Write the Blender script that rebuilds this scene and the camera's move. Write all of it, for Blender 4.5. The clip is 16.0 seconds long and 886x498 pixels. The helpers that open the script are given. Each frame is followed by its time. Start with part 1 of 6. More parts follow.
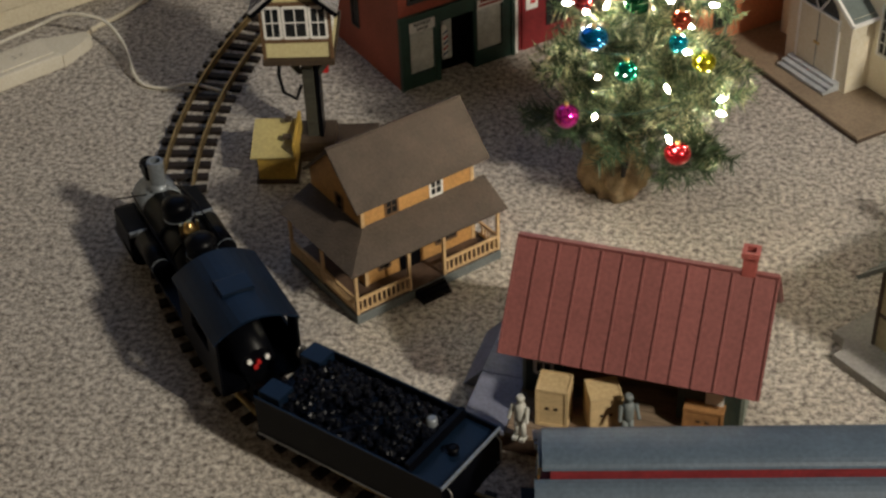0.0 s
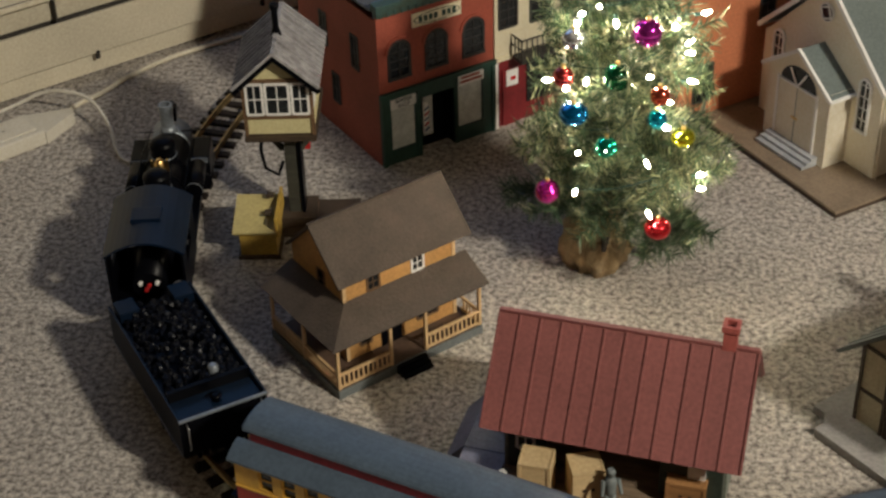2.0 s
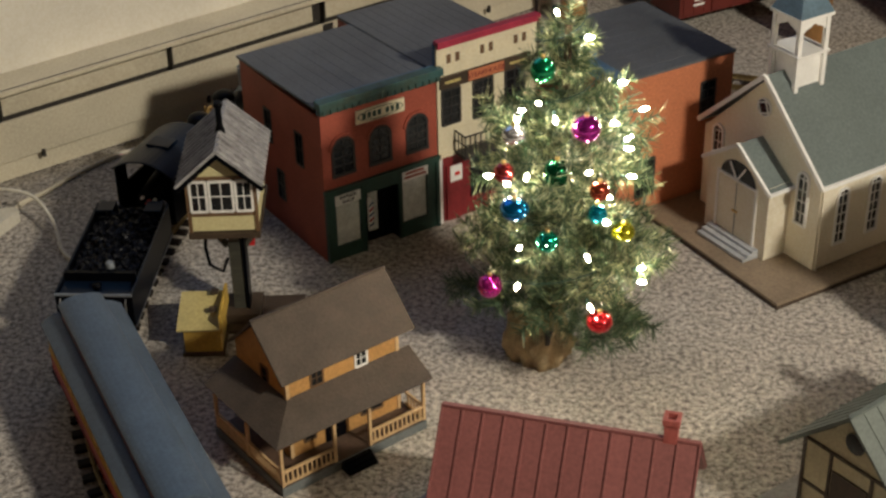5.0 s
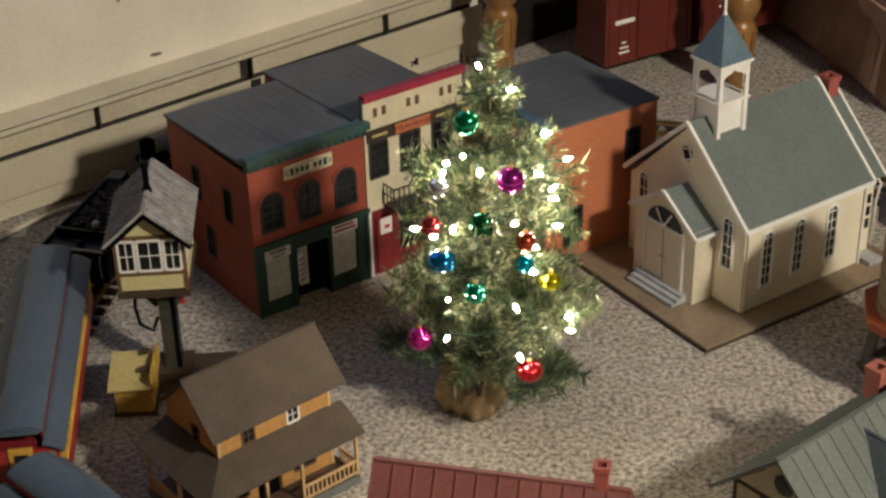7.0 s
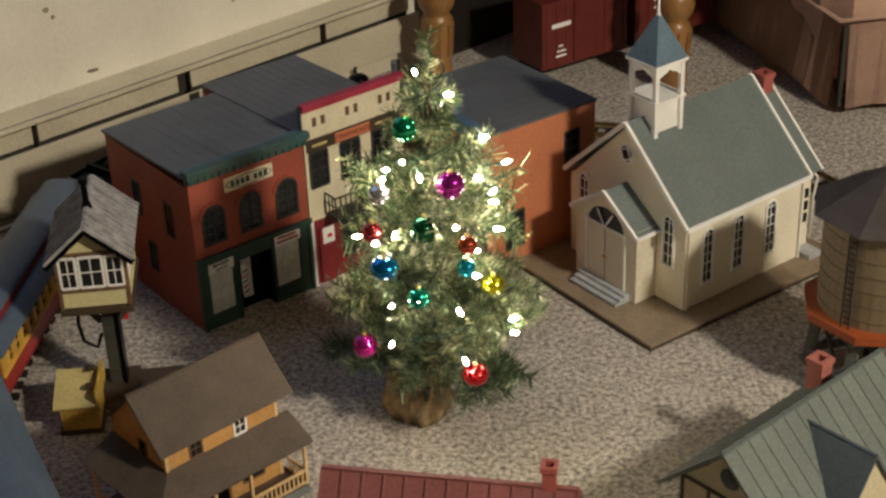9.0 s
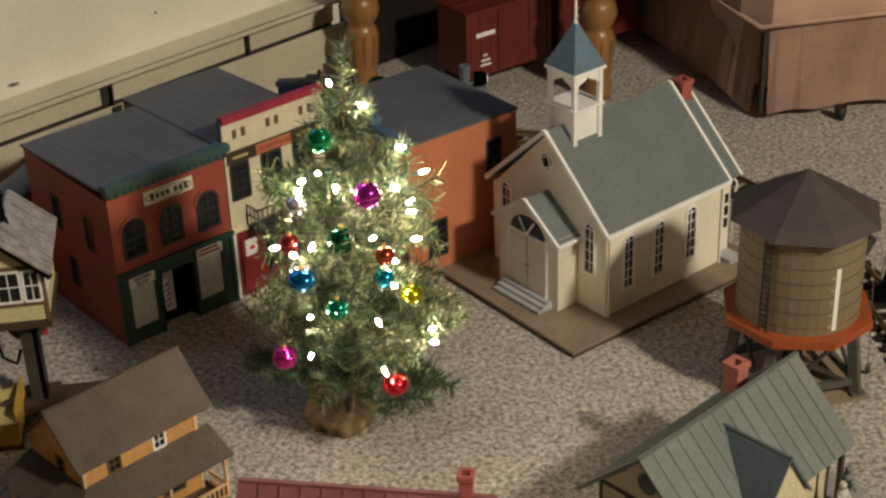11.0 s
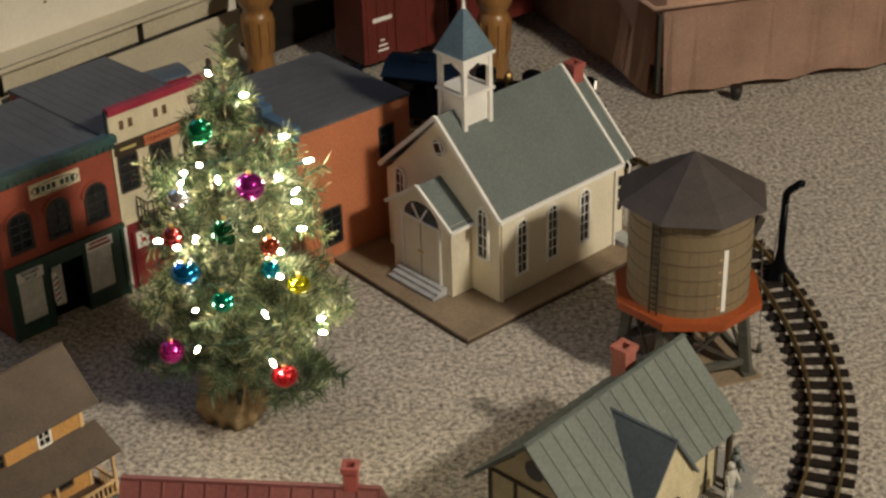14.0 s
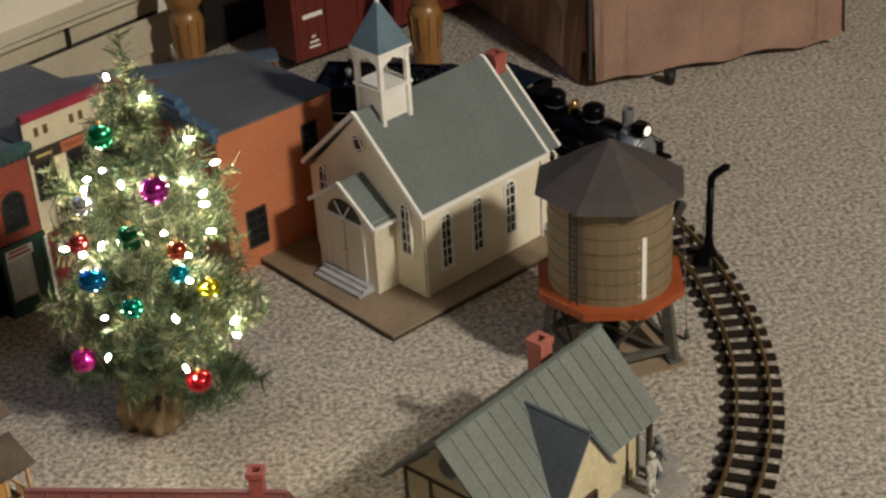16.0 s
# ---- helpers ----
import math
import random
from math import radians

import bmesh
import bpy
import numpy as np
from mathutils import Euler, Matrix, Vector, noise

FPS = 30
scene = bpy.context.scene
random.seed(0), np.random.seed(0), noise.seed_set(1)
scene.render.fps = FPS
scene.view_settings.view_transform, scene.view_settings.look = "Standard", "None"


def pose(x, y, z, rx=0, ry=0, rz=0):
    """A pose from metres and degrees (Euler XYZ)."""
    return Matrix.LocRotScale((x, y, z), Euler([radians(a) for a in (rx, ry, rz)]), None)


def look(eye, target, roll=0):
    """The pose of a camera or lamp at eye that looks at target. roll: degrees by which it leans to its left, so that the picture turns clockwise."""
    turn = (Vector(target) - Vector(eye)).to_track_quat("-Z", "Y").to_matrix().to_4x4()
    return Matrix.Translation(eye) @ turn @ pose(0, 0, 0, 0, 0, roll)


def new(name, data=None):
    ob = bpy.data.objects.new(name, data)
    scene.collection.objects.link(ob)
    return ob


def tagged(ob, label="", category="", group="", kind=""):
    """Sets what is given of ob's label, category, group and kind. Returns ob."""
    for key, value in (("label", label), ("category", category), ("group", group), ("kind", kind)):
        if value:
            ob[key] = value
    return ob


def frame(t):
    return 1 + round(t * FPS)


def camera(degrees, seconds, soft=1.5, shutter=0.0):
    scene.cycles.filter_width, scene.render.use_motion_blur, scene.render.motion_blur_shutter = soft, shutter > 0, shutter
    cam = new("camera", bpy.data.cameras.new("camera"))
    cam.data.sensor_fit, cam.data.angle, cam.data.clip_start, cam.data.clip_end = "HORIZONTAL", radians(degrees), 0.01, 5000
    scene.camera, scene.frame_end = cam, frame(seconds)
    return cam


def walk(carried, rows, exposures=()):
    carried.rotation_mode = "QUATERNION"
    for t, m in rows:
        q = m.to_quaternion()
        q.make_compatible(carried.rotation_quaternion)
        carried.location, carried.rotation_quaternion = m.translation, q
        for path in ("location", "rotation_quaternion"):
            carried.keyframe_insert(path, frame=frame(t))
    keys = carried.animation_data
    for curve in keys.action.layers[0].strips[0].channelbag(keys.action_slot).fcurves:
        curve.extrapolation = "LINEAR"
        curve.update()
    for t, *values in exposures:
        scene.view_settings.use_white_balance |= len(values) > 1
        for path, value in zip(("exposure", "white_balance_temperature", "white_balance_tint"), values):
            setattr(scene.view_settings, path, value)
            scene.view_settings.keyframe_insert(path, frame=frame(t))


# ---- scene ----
cam = camera(31.0, 16.0, soft=2.6)
walk(cam, [
    (0.0, look((-0.0447, 0.0183, 1.2928), (-0.2530, 1.5919, 0.0760), -2.32)),
    (0.5, look((-0.0476, 0.0169, 1.2940), (-0.2573, 1.6124, 0.1064), -2.37)),
    (1.0, look((-0.0465, 0.0162, 1.2945), (-0.2499, 1.6282, 0.1283), -2.19)),
    (1.5, look((-0.0410, 0.0173, 1.2958), (-0.2486, 1.6370, 0.1411), -2.08)),
    (2.0, look((-0.0436, 0.0144, 1.2958), (-0.2329, 1.6455, 0.1540), -1.92)),
    (2.5, look((-0.0436, 0.0125, 1.2984), (-0.2259, 1.6576, 0.1757), -1.88)),
    (3.0, look((-0.0417, 0.0181, 1.2967), (-0.2180, 1.6696, 0.1825), -1.97)),
    (3.5, look((-0.0395, 0.0216, 1.3003), (-0.2078, 1.6880, 0.2072), -1.79)),
    (4.0, look((-0.0328, 0.0177, 1.3021), (-0.1938, 1.6990, 0.2309), -1.63)),
    (6.5, look((-0.0159, 0.0072, 1.3093), (-0.1002, 1.7291, 0.2955), -1.36)),
    (7.0, look((-0.0077, 0.0070, 1.3136), (-0.0736, 1.7397, 0.3168), -1.57)),
    (7.5, look((-0.0041, 0.0079, 1.3140), (-0.0591, 1.7437, 0.3220), -1.66)),
    (8.0, look((0.0010, 0.0112, 1.3127), (-0.0373, 1.7480, 0.3217), -1.90)),
    (8.5, look((0.0039, 0.0102, 1.3121), (-0.0193, 1.7455, 0.3180), -2.00)),
    (9.0, look((0.0000, 0.0000, 1.3121), (-0.0008, 1.7386, 0.3235), -2.32)),
    (11.5, look((0.0474, -0.0045, 1.3134), (0.1312, 1.7364, 0.3325), -1.90)),
    (12.0, look((0.0573, -0.0066, 1.3142), (0.1578, 1.7306, 0.3281), -1.79)),
    (12.5, look((0.0649, -0.0052, 1.3113), (0.1796, 1.7268, 0.3178), -1.59)),
    (13.0, look((0.0711, -0.0021, 1.3113), (0.2049, 1.7265, 0.3143), -1.52)),
    (13.5, look((0.0811, 0.0009, 1.3113), (0.2327, 1.7245, 0.3082), -1.54)),
    (14.0, look((0.0882, 0.0080, 1.3131), (0.2453, 1.7308, 0.3094), -1.73)),
    (14.5, look((0.0942, 0.0053, 1.3200), (0.2630, 1.7286, 0.3190), -1.90)),
    (15.0, look((0.1117, -0.0045, 1.3148), (0.2973, 1.7143, 0.3092), -2.62)),
    (15.5, look((0.1439, 0.0058, 1.3103), (0.3404, 1.7219, 0.3019), -2.31)),
    (16.0, look((0.1862, 0.0196, 1.3016), (0.3573, 1.7358, 0.2889), -3.52)),
], exposures=[(0.0, 0.1, 6500, 10), (4.0, 0.13, 6550, 10), (9.0, 0.04, 6850, 10), (12.0, 0.0, 6950, 10), (14.5, -0.05, 6950, 10), (16.0, -0.02, 6600, 10)])

# ---- light ----
world = bpy.data.worlds.new("room_dark")
scene.world = world
world.use_nodes = True
world.node_tree.nodes["Background"].inputs[0].default_value = (0.15, 0.25, 0.5, 1)
world.node_tree.nodes["Background"].inputs[1].default_value = 0.05


def lamp(name, kind, place, energy, colour, size, aim=None, size_y=None):
    data = bpy.data.lights.new(name, kind)
    data.energy, data.color = energy, colour
    ob = new(name, data)
    ob.matrix_world = look(place, aim) if aim else Matrix.Translation(place)
    if kind == "AREA":
        data.shape, data.size, data.size_y = "RECTANGLE", size, size_y or size
    else:
        data.shadow_soft_size = size
    return ob


LAMP = (2.42, -0.5, 2.62)  # the room's ceiling lamp, behind the viewer
lamp("ceiling_lamp_light", "POINT", LAMP, 490, (1.0, 0.915, 0.76), 0.16)
lamp("window_daylight", "AREA", (-0.715, 2.63, 1.375), 2.9, (0.26, 0.5, 1.0), 1.35, (0.0, 1.5, 0.0), 1.0)

# ---- materials ----


def material(name, colour, rough=0.6, metal=0.0, vary=0.12, scale=30.0, bump=0.15, grain=220.0, second=None, coat=0.0, stretch=None, gloss=0.5):
    """A surface with broad stains, fine grain and a little relief."""
    m = bpy.data.materials.new(name)
    m.use_nodes = True
    nt = m.node_tree
    bsdf = nt.nodes["Principled BSDF"]
    bsdf.inputs["Roughness"].default_value = rough
    bsdf.inputs["Metallic"].default_value = metal
    bsdf.inputs["Specular IOR Level"].default_value = gloss
    bsdf.inputs["Coat Weight"].default_value = coat
    tc = nt.nodes.new("ShaderNodeTexCoord")
    mp = nt.nodes.new("ShaderNodeMapping")
    mp.inputs["Scale"].default_value = stretch or (1, 1, 1)
    nt.links.new(tc.outputs["Object"], mp.inputs["Vector"])
    broad, fine = nt.nodes.new("ShaderNodeTexNoise"), nt.nodes.new("ShaderNodeTexNoise")
    broad.inputs["Scale"].default_value, fine.inputs["Scale"].default_value = scale, grain
    broad.inputs["Detail"].default_value = 5
    for n in (broad, fine):
        nt.links.new(mp.outputs["Vector"], n.inputs["Vector"])
    ramp = nt.nodes.new("ShaderNodeMixRGB")
    c2 = second or tuple(max(0.0, c * (1 - 2.2 * vary)) for c in colour)
    ramp.inputs[1].default_value, ramp.inputs[2].default_value = (*c2, 1), (*(min(1, c * (1 + vary * 0.6)) for c in colour), 1)
    cr = nt.nodes.new("ShaderNodeMapRange")
    cr.inputs[1].default_value, cr.inputs[2].default_value = 0.3, 0.7
    nt.links.new(broad.outputs["Fac"], cr.inputs[0])
    nt.links.new(cr.outputs[0], ramp.inputs[0])
    mul = nt.nodes.new("ShaderNodeMixRGB")
    mul.blend_type, mul.inputs[0].default_value = "OVERLAY", 0.35
    nt.links.new(ramp.outputs[0], mul.inputs[1])
    nt.links.new(fine.outputs["Fac"], mul.inputs[2])
    info = nt.nodes.new("ShaderNodeObjectInfo")
    hsv = nt.nodes.new("ShaderNodeHueSaturation")
    rr = nt.nodes.new("ShaderNodeMapRange")
    rr.inputs[3].default_value, rr.inputs[4].default_value = 0.93, 1.07
    nt.links.new(info.outputs["Random"], rr.inputs[0])
    nt.links.new(rr.outputs[0], hsv.inputs["Value"])
    nt.links.new(mul.outputs[0], hsv.inputs["Color"])
    nt.links.new(hsv.outputs[0], bsdf.inputs["Base Color"])
    bp = nt.nodes.new("ShaderNodeBump")
    bp.inputs["Strength"].default_value, bp.inputs["Distance"].default_value = bump, 0.002
    nt.links.new(fine.outputs["Fac"], bp.inputs["Height"])
    nt.links.new(bp.outputs[0], bsdf.inputs["Normal"])
    return m


def carpet_material():
    """Berber pile: flecks of light and dark wool with a lumpy surface."""
    m = bpy.data.materials.new("carpet_pile")
    m.use_nodes = True
    nt = m.node_tree
    bsdf = nt.nodes["Principled BSDF"]
    bsdf.inputs["Roughness"].default_value = 0.95
    bsdf.inputs["Specular IOR Level"].default_value = 0.1
    tc = nt.nodes.new("ShaderNodeTexCoord")
    cells, wool, wear = nt.nodes.new("ShaderNodeTexVoronoi"), nt.nodes.new("ShaderNodeTexNoise"), nt.nodes.new("ShaderNodeTexNoise")
    cells.inputs["Scale"].default_value, wool.inputs["Scale"].default_value, wear.inputs["Scale"].default_value = 210, 125, 16
    wool.inputs["Detail"].default_value, wool.inputs["Roughness"].default_value = 8, 0.72
    for n in (cells, wool, wear):
        nt.links.new(tc.outputs["Object"], n.inputs["Vector"])
    flecks = nt.nodes.new("ShaderNodeValToRGB")
    e = flecks.color_ramp.elements
    e[0].position, e[0].color = 0.37, (0.15, 0.125, 0.105, 1)
    e[1].position, e[1].color = 0.63, (0.74, 0.67, 0.57, 1)
    for p, c in ((0.45, (0.33, 0.29, 0.245)), (0.53, (0.52, 0.465, 0.395))):
        el = e.new(p)
        el.color = (*c, 1)
    nt.links.new(wool.outputs["Fac"], flecks.inputs[0])
    tint = nt.nodes.new("ShaderNodeMixRGB")
    tint.blend_type, tint.inputs[0].default_value = "OVERLAY", 0.25
    nt.links.new(flecks.outputs[0], tint.inputs[1])
    nt.links.new(cells.outputs["Distance"], tint.inputs[2])
    sat = nt.nodes.new("ShaderNodeHueSaturation")
    sat.inputs["Saturation"].default_value = 0.8
    nt.links.new(tint.outputs[0], sat.inputs["Color"])
    stain = nt.nodes.new("ShaderNodeMixRGB")
    stain.blend_type, stain.inputs[0].default_value = "OVERLAY", 0.3
    wear.inputs["Detail"].default_value, wear.inputs["Roughness"].default_value = 6, 0.7
    nt.links.new(sat.outputs[0], stain.inputs[1])
    nt.links.new(wear.outputs["Fac"], stain.inputs[2])
    nt.links.new(stain.outputs[0], bsdf.inputs["Base Color"])
    bp = nt.nodes.new("ShaderNodeBump")
    bp.inputs["Strength"].default_value, bp.inputs["Distance"].default_value = 0.75, 0.006
    nt.links.new(wool.outputs["Fac"], bp.inputs["Height"])
    nt.links.new(bp.outputs[0], bsdf.inputs["Normal"])
    return m


def glow(name, colour, strength):
    m = bpy.data.materials.new(name)
    m.use_nodes = True
    b = m.node_tree.nodes["Principled BSDF"]
    b.inputs["Base Color"].default_value = (*colour, 1)
    b.inputs["Emission Color"].default_value, b.inputs["Emission Strength"].default_value = (*colour, 1), strength
    return m


M = {}
M["carpet"] = carpet_material()
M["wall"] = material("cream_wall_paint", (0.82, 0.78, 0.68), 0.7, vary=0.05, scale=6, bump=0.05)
# walls out of view, coloured dark so little light bounces back
M["wall_dim"] = material("unseen_wall_dark", (0.09, 0.065, 0.045), 0.7, vary=0.1, scale=4, bump=0.05)
# unseen ceiling, darkened in its colour to look unlit and bounce little
M["ceiling"] = material("unseen_ceiling_dark", (0.13, 0.115, 0.095), 0.9, vary=0.05, scale=4, bump=0.05)
M["heater"] = material("cream_enamelled_metal", (0.66, 0.6, 0.46), 0.45, vary=0.07, scale=7, bump=0.04)
M["plastic_white"] = material("ivory_plastic", (0.7, 0.66, 0.56), 0.4, vary=0.05, scale=12, bump=0.03)
M["scuff"] = material("bare_grey_plaster", (0.33, 0.29, 0.21), 0.85, vary=0.3, scale=90)
# dark metal parts; also strips standing in for shade in gaps
M["dark_gap"] = material("dark_metal_and_shade", (0.035, 0.03, 0.025), 0.8)
M["black"] = material("satin_black_plastic", (0.0022, 0.0025, 0.004), 0.34, vary=0.15, bump=0.05, gloss=0.08)
# blue in this black stands in for reflected window light
M["black_blue"] = material("black_sheet_blue_sheen", (0.004, 0.011, 0.026), 0.36, vary=0.12, scale=14, bump=0.05, gloss=0.22)
M["coal"] = material("black_coal", (0.004, 0.005, 0.009), 0.34, vary=0.3, scale=120, bump=0.7, grain=120, gloss=0.12)
M["silver"] = material("silver_painted_metal", (0.24, 0.27, 0.3), 0.42, 0.4, vary=0.08)
M["brass"] = material("polished_brass", (0.72, 0.5, 0.2), 0.28, 1.0, vary=0.08)
M["rail"] = material("tarnished_brass_rail", (0.33, 0.24, 0.11), 0.45, 0.8, vary=0.2, scale=60)
M["tie"] = material("dark_brown_plastic_tie", (0.022, 0.016, 0.014), 0.62, vary=0.2, scale=60, gloss=0.2)
M["steel"] = material("worn_steel", (0.4, 0.4, 0.4), 0.4, 0.9, vary=0.15)
M["coach_roof"] = material("grey_blue_roof_plastic", (0.085, 0.12, 0.165), 0.5, vary=0.1, scale=12, bump=0.05)
M["coach_red"] = material("red_coach_plastic", (0.38, 0.035, 0.025), 0.42, vary=0.1, scale=20, bump=0.04)
M["coach_maroon"] = material("dark_red_plastic", (0.22, 0.02, 0.025), 0.45, vary=0.1, bump=0.04)
M["coach_yellow"] = material("yellow_coach_plastic", (0.68, 0.4, 0.07), 0.45, vary=0.08, bump=0.04)
M["brown_roof"] = material("brown_shingle_sheet", (0.075, 0.056, 0.042), 0.8, vary=0.12, scale=30, bump=0.6, grain=260)
M["ochre"] = material("ochre_wall_plastic", (0.56, 0.3, 0.1), 0.6, vary=0.08, bump=0.08)
M["ochre_rail"] = material("tan_rail_plastic", (0.62, 0.42, 0.22), 0.55, vary=0.06)
M["base_grey"] = material("grey_base_plastic", (0.17, 0.19, 0.19), 0.65, vary=0.12)
M["porch_floor"] = material("dark_porch_boards", (0.1, 0.06, 0.04), 0.7, vary=0.2)
M["shed_roof"] = material("dull_red_metal_sheet", (0.265, 0.09, 0.083), 0.55, vary=0.07, scale=10, bump=0.06)
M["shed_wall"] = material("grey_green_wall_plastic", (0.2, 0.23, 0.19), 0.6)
# front wall, platform side and brackets, darker than the end walls
M["shed_dark"] = material("darker_shed_green", (0.03, 0.045, 0.035), 0.6)
M["dock"] = material("brown_dock_planks", (0.21, 0.15, 0.1), 0.75, vary=0.2, scale=20, stretch=(1, 6, 1))
# dark blue cast of the shade beside the shed is in this colour
M["ramp"] = material("ramp_plastic_blue_shade", (0.2, 0.21, 0.28), 0.6, vary=0.1)
M["platform"] = material("pale_grey_platform", (0.31, 0.3, 0.285), 0.65, vary=0.1, scale=12)
M["crate"] = material("pale_crate_wood", (0.62, 0.46, 0.25), 0.6, vary=0.08, scale=15, stretch=(1, 1, 5))
M["crate_brown"] = material("brown_crate_wood", (0.42, 0.21, 0.08), 0.6, vary=0.15, scale=15, stretch=(1, 1, 5))
M["figure_grey"] = material("pewter_grey_paint", (0.2, 0.23, 0.23), 0.6)
M["figure_white"] = material("white_figure_paint", (0.6, 0.6, 0.55), 0.6)
M["brick_red"] = material("red_brick_plastic", (0.34, 0.075, 0.045), 0.65, vary=0.1, scale=14, bump=0.2)
M["brick_orange"] = material("orange_brick_plastic", (0.52, 0.18, 0.085), 0.65, vary=0.06, scale=10, bump=0.1)
M["shop_green"] = material("dark_green_shopfront", (0.02, 0.06, 0.045), 0.5, vary=0.12)
M["cornice_teal"] = material("teal_cornice_paint", (0.03, 0.095, 0.1), 0.5, vary=0.25, second=(0.04, 0.045, 0.025))
M["cornice_blue"] = material("blue_cornice_paint", (0.07, 0.145, 0.24), 0.5, vary=0.12)
M["flat_roof"] = material("grey_blue_ribbed_roof", (0.12, 0.13, 0.145), 0.6, vary=0.12, scale=9)
M["cream"] = material("cream_facade_paint", (0.76, 0.69, 0.5), 0.6, vary=0.05)
M["cornice_red"] = material("crimson_cornice_paint", (0.38, 0.035, 0.07), 0.5)
M["window_dark"] = material("dark_window_pane", (0.015, 0.018, 0.02), 0.15, vary=0.2, bump=0.0)
M["window_frost"] = material("pale_shop_pane", (0.6, 0.62, 0.58), 0.3, vary=0.1, scale=50, bump=0.02)
M["frame_dark"] = material("dark_window_frame", (0.03, 0.03, 0.03), 0.5)
M["white"] = material("white_model_paint", (0.86, 0.85, 0.82), 0.5, vary=0.04, bump=0.05)
M["church_wall"] = material("ivory_church_wall", (0.76, 0.7, 0.56), 0.6, vary=0.05, scale=12, bump=0.08)
M["church_roof"] = material("grey_green_roof_sheet", (0.135, 0.165, 0.16), 0.6, vary=0.06, scale=12, bump=0.06)
M["spire"] = material("blue_grey_spire", (0.1, 0.165, 0.22), 0.55, vary=0.08)
M["slab"] = material("brown_hardboard", (0.27, 0.205, 0.14), 0.7, vary=0.12, scale=14)
M["slab_edge"] = material("dark_board_edge", (0.07, 0.045, 0.03), 0.8)
M["step_grey"] = material("pale_grey_step", (0.42, 0.44, 0.46), 0.6)
M["chimney_red"] = material("red_chimney_plastic", (0.4, 0.1, 0.085), 0.6, vary=0.1, bump=0.2)
M["chimney_pink"] = material("pink_brick_plastic", (0.5, 0.17, 0.13), 0.6, vary=0.1, bump=0.2)
M["tank"] = material("tan_tank_staves", (0.215, 0.165, 0.1), 0.55, vary=0.1, scale=25, stretch=(4, 4, 1))
M["hoop"] = material("brown_hoop_wire", (0.12, 0.085, 0.05), 0.6)
M["tank_roof"] = material("grey_brown_tank_roof", (0.06, 0.05, 0.049), 0.65, vary=0.12, scale=20)
M["orange"] = material("orange_platform_plastic", (0.36, 0.078, 0.022), 0.5, vary=0.1)
M["grey_wood"] = material("weathered_grey_timber", (0.1, 0.1, 0.085), 0.75, vary=0.18, stretch=(1, 1, 4))
M["station_roof"] = material("green_grey_ribbed_sheet", (0.155, 0.18, 0.165), 0.6, vary=0.07, scale=10)
# darker, bluer copy of the roof sheet with shade in its colour
M["station_roof_shaded"] = material("shaded_ribbed_sheet", (0.1, 0.125, 0.15), 0.6, vary=0.07, scale=10)
M["station_wall"] = material("pale_yellow_wall", (0.6, 0.53, 0.35), 0.6, vary=0.06)
M["trim_brown"] = material("dark_brown_trim", (0.06, 0.04, 0.025), 0.6)
M["sig_wall"] = material("straw_yellow_panel", (0.66, 0.6, 0.33), 0.55, vary=0.05)
M["sig_roof"] = material("grey_tile_plastic", (0.37, 0.36, 0.365), 0.6, vary=0.2, scale=60)
M["post_wood"] = material("dark_olive_timber", (0.05, 0.05, 0.038), 0.7, vary=0.2, stretch=(1, 1, 4))
M["timber"] = material("brown_timber_plastic", (0.14, 0.08, 0.04), 0.6)
M["yellow_box"] = material("mustard_box_plastic", (0.55, 0.36, 0.07), 0.5, vary=0.1)
M["yellow_lid"] = material("straw_lid_plastic", (0.6, 0.5, 0.2), 0.5, vary=0.06)
M["burlap"] = material("burlap_wrap", (0.46, 0.34, 0.19), 0.9, vary=0.25, scale=40, bump=0.9, grain=300)
M["bark"] = material("brown_stem", (0.09, 0.06, 0.035), 0.8)
M["needle"] = material("green_tinsel_needle", (0.075, 0.125, 0.06), 0.4, vary=0.3, scale=40, bump=0.0)
# gold tinsel, its pale tone also standing for bulb-lit needles
M["needle_gold"] = material("gold_tinsel_bulb_lit", (0.46, 0.47, 0.28), 0.3, 0.35, vary=0.3, scale=60, bump=0.0)
M["sofa"] = material("dusty_pink_upholstery", (0.58, 0.37, 0.28), 0.85, vary=0.12, scale=8, bump=0.4, grain=350)
M["oak"] = material("varnished_oak", (0.32, 0.16, 0.055), 0.3, vary=0.22, scale=14, stretch=(1, 1, 0.2), coat=0.3)
# red darkened in the colour for the shade under the table
M["boxcar"] = material("shaded_red_boxcar", (0.14, 0.022, 0.016), 0.5, vary=0.1)
# near black for the shade under the table; also the armchair feet
M["dark_wood"] = material("dark_wood_and_shade", (0.012, 0.008, 0.006), 0.6, vary=0.2)
M["red_paint"] = material("red_detail_paint", (0.5, 0.02, 0.02), 0.4)
M["white_light"] = glow("warm_white_bulb", (1.0, 0.87, 0.65), 320)
# weak glow standing in for a small glint on the lens
M["headlight"] = glow("headlamp_glint", (1.0, 0.95, 0.8), 0.8)

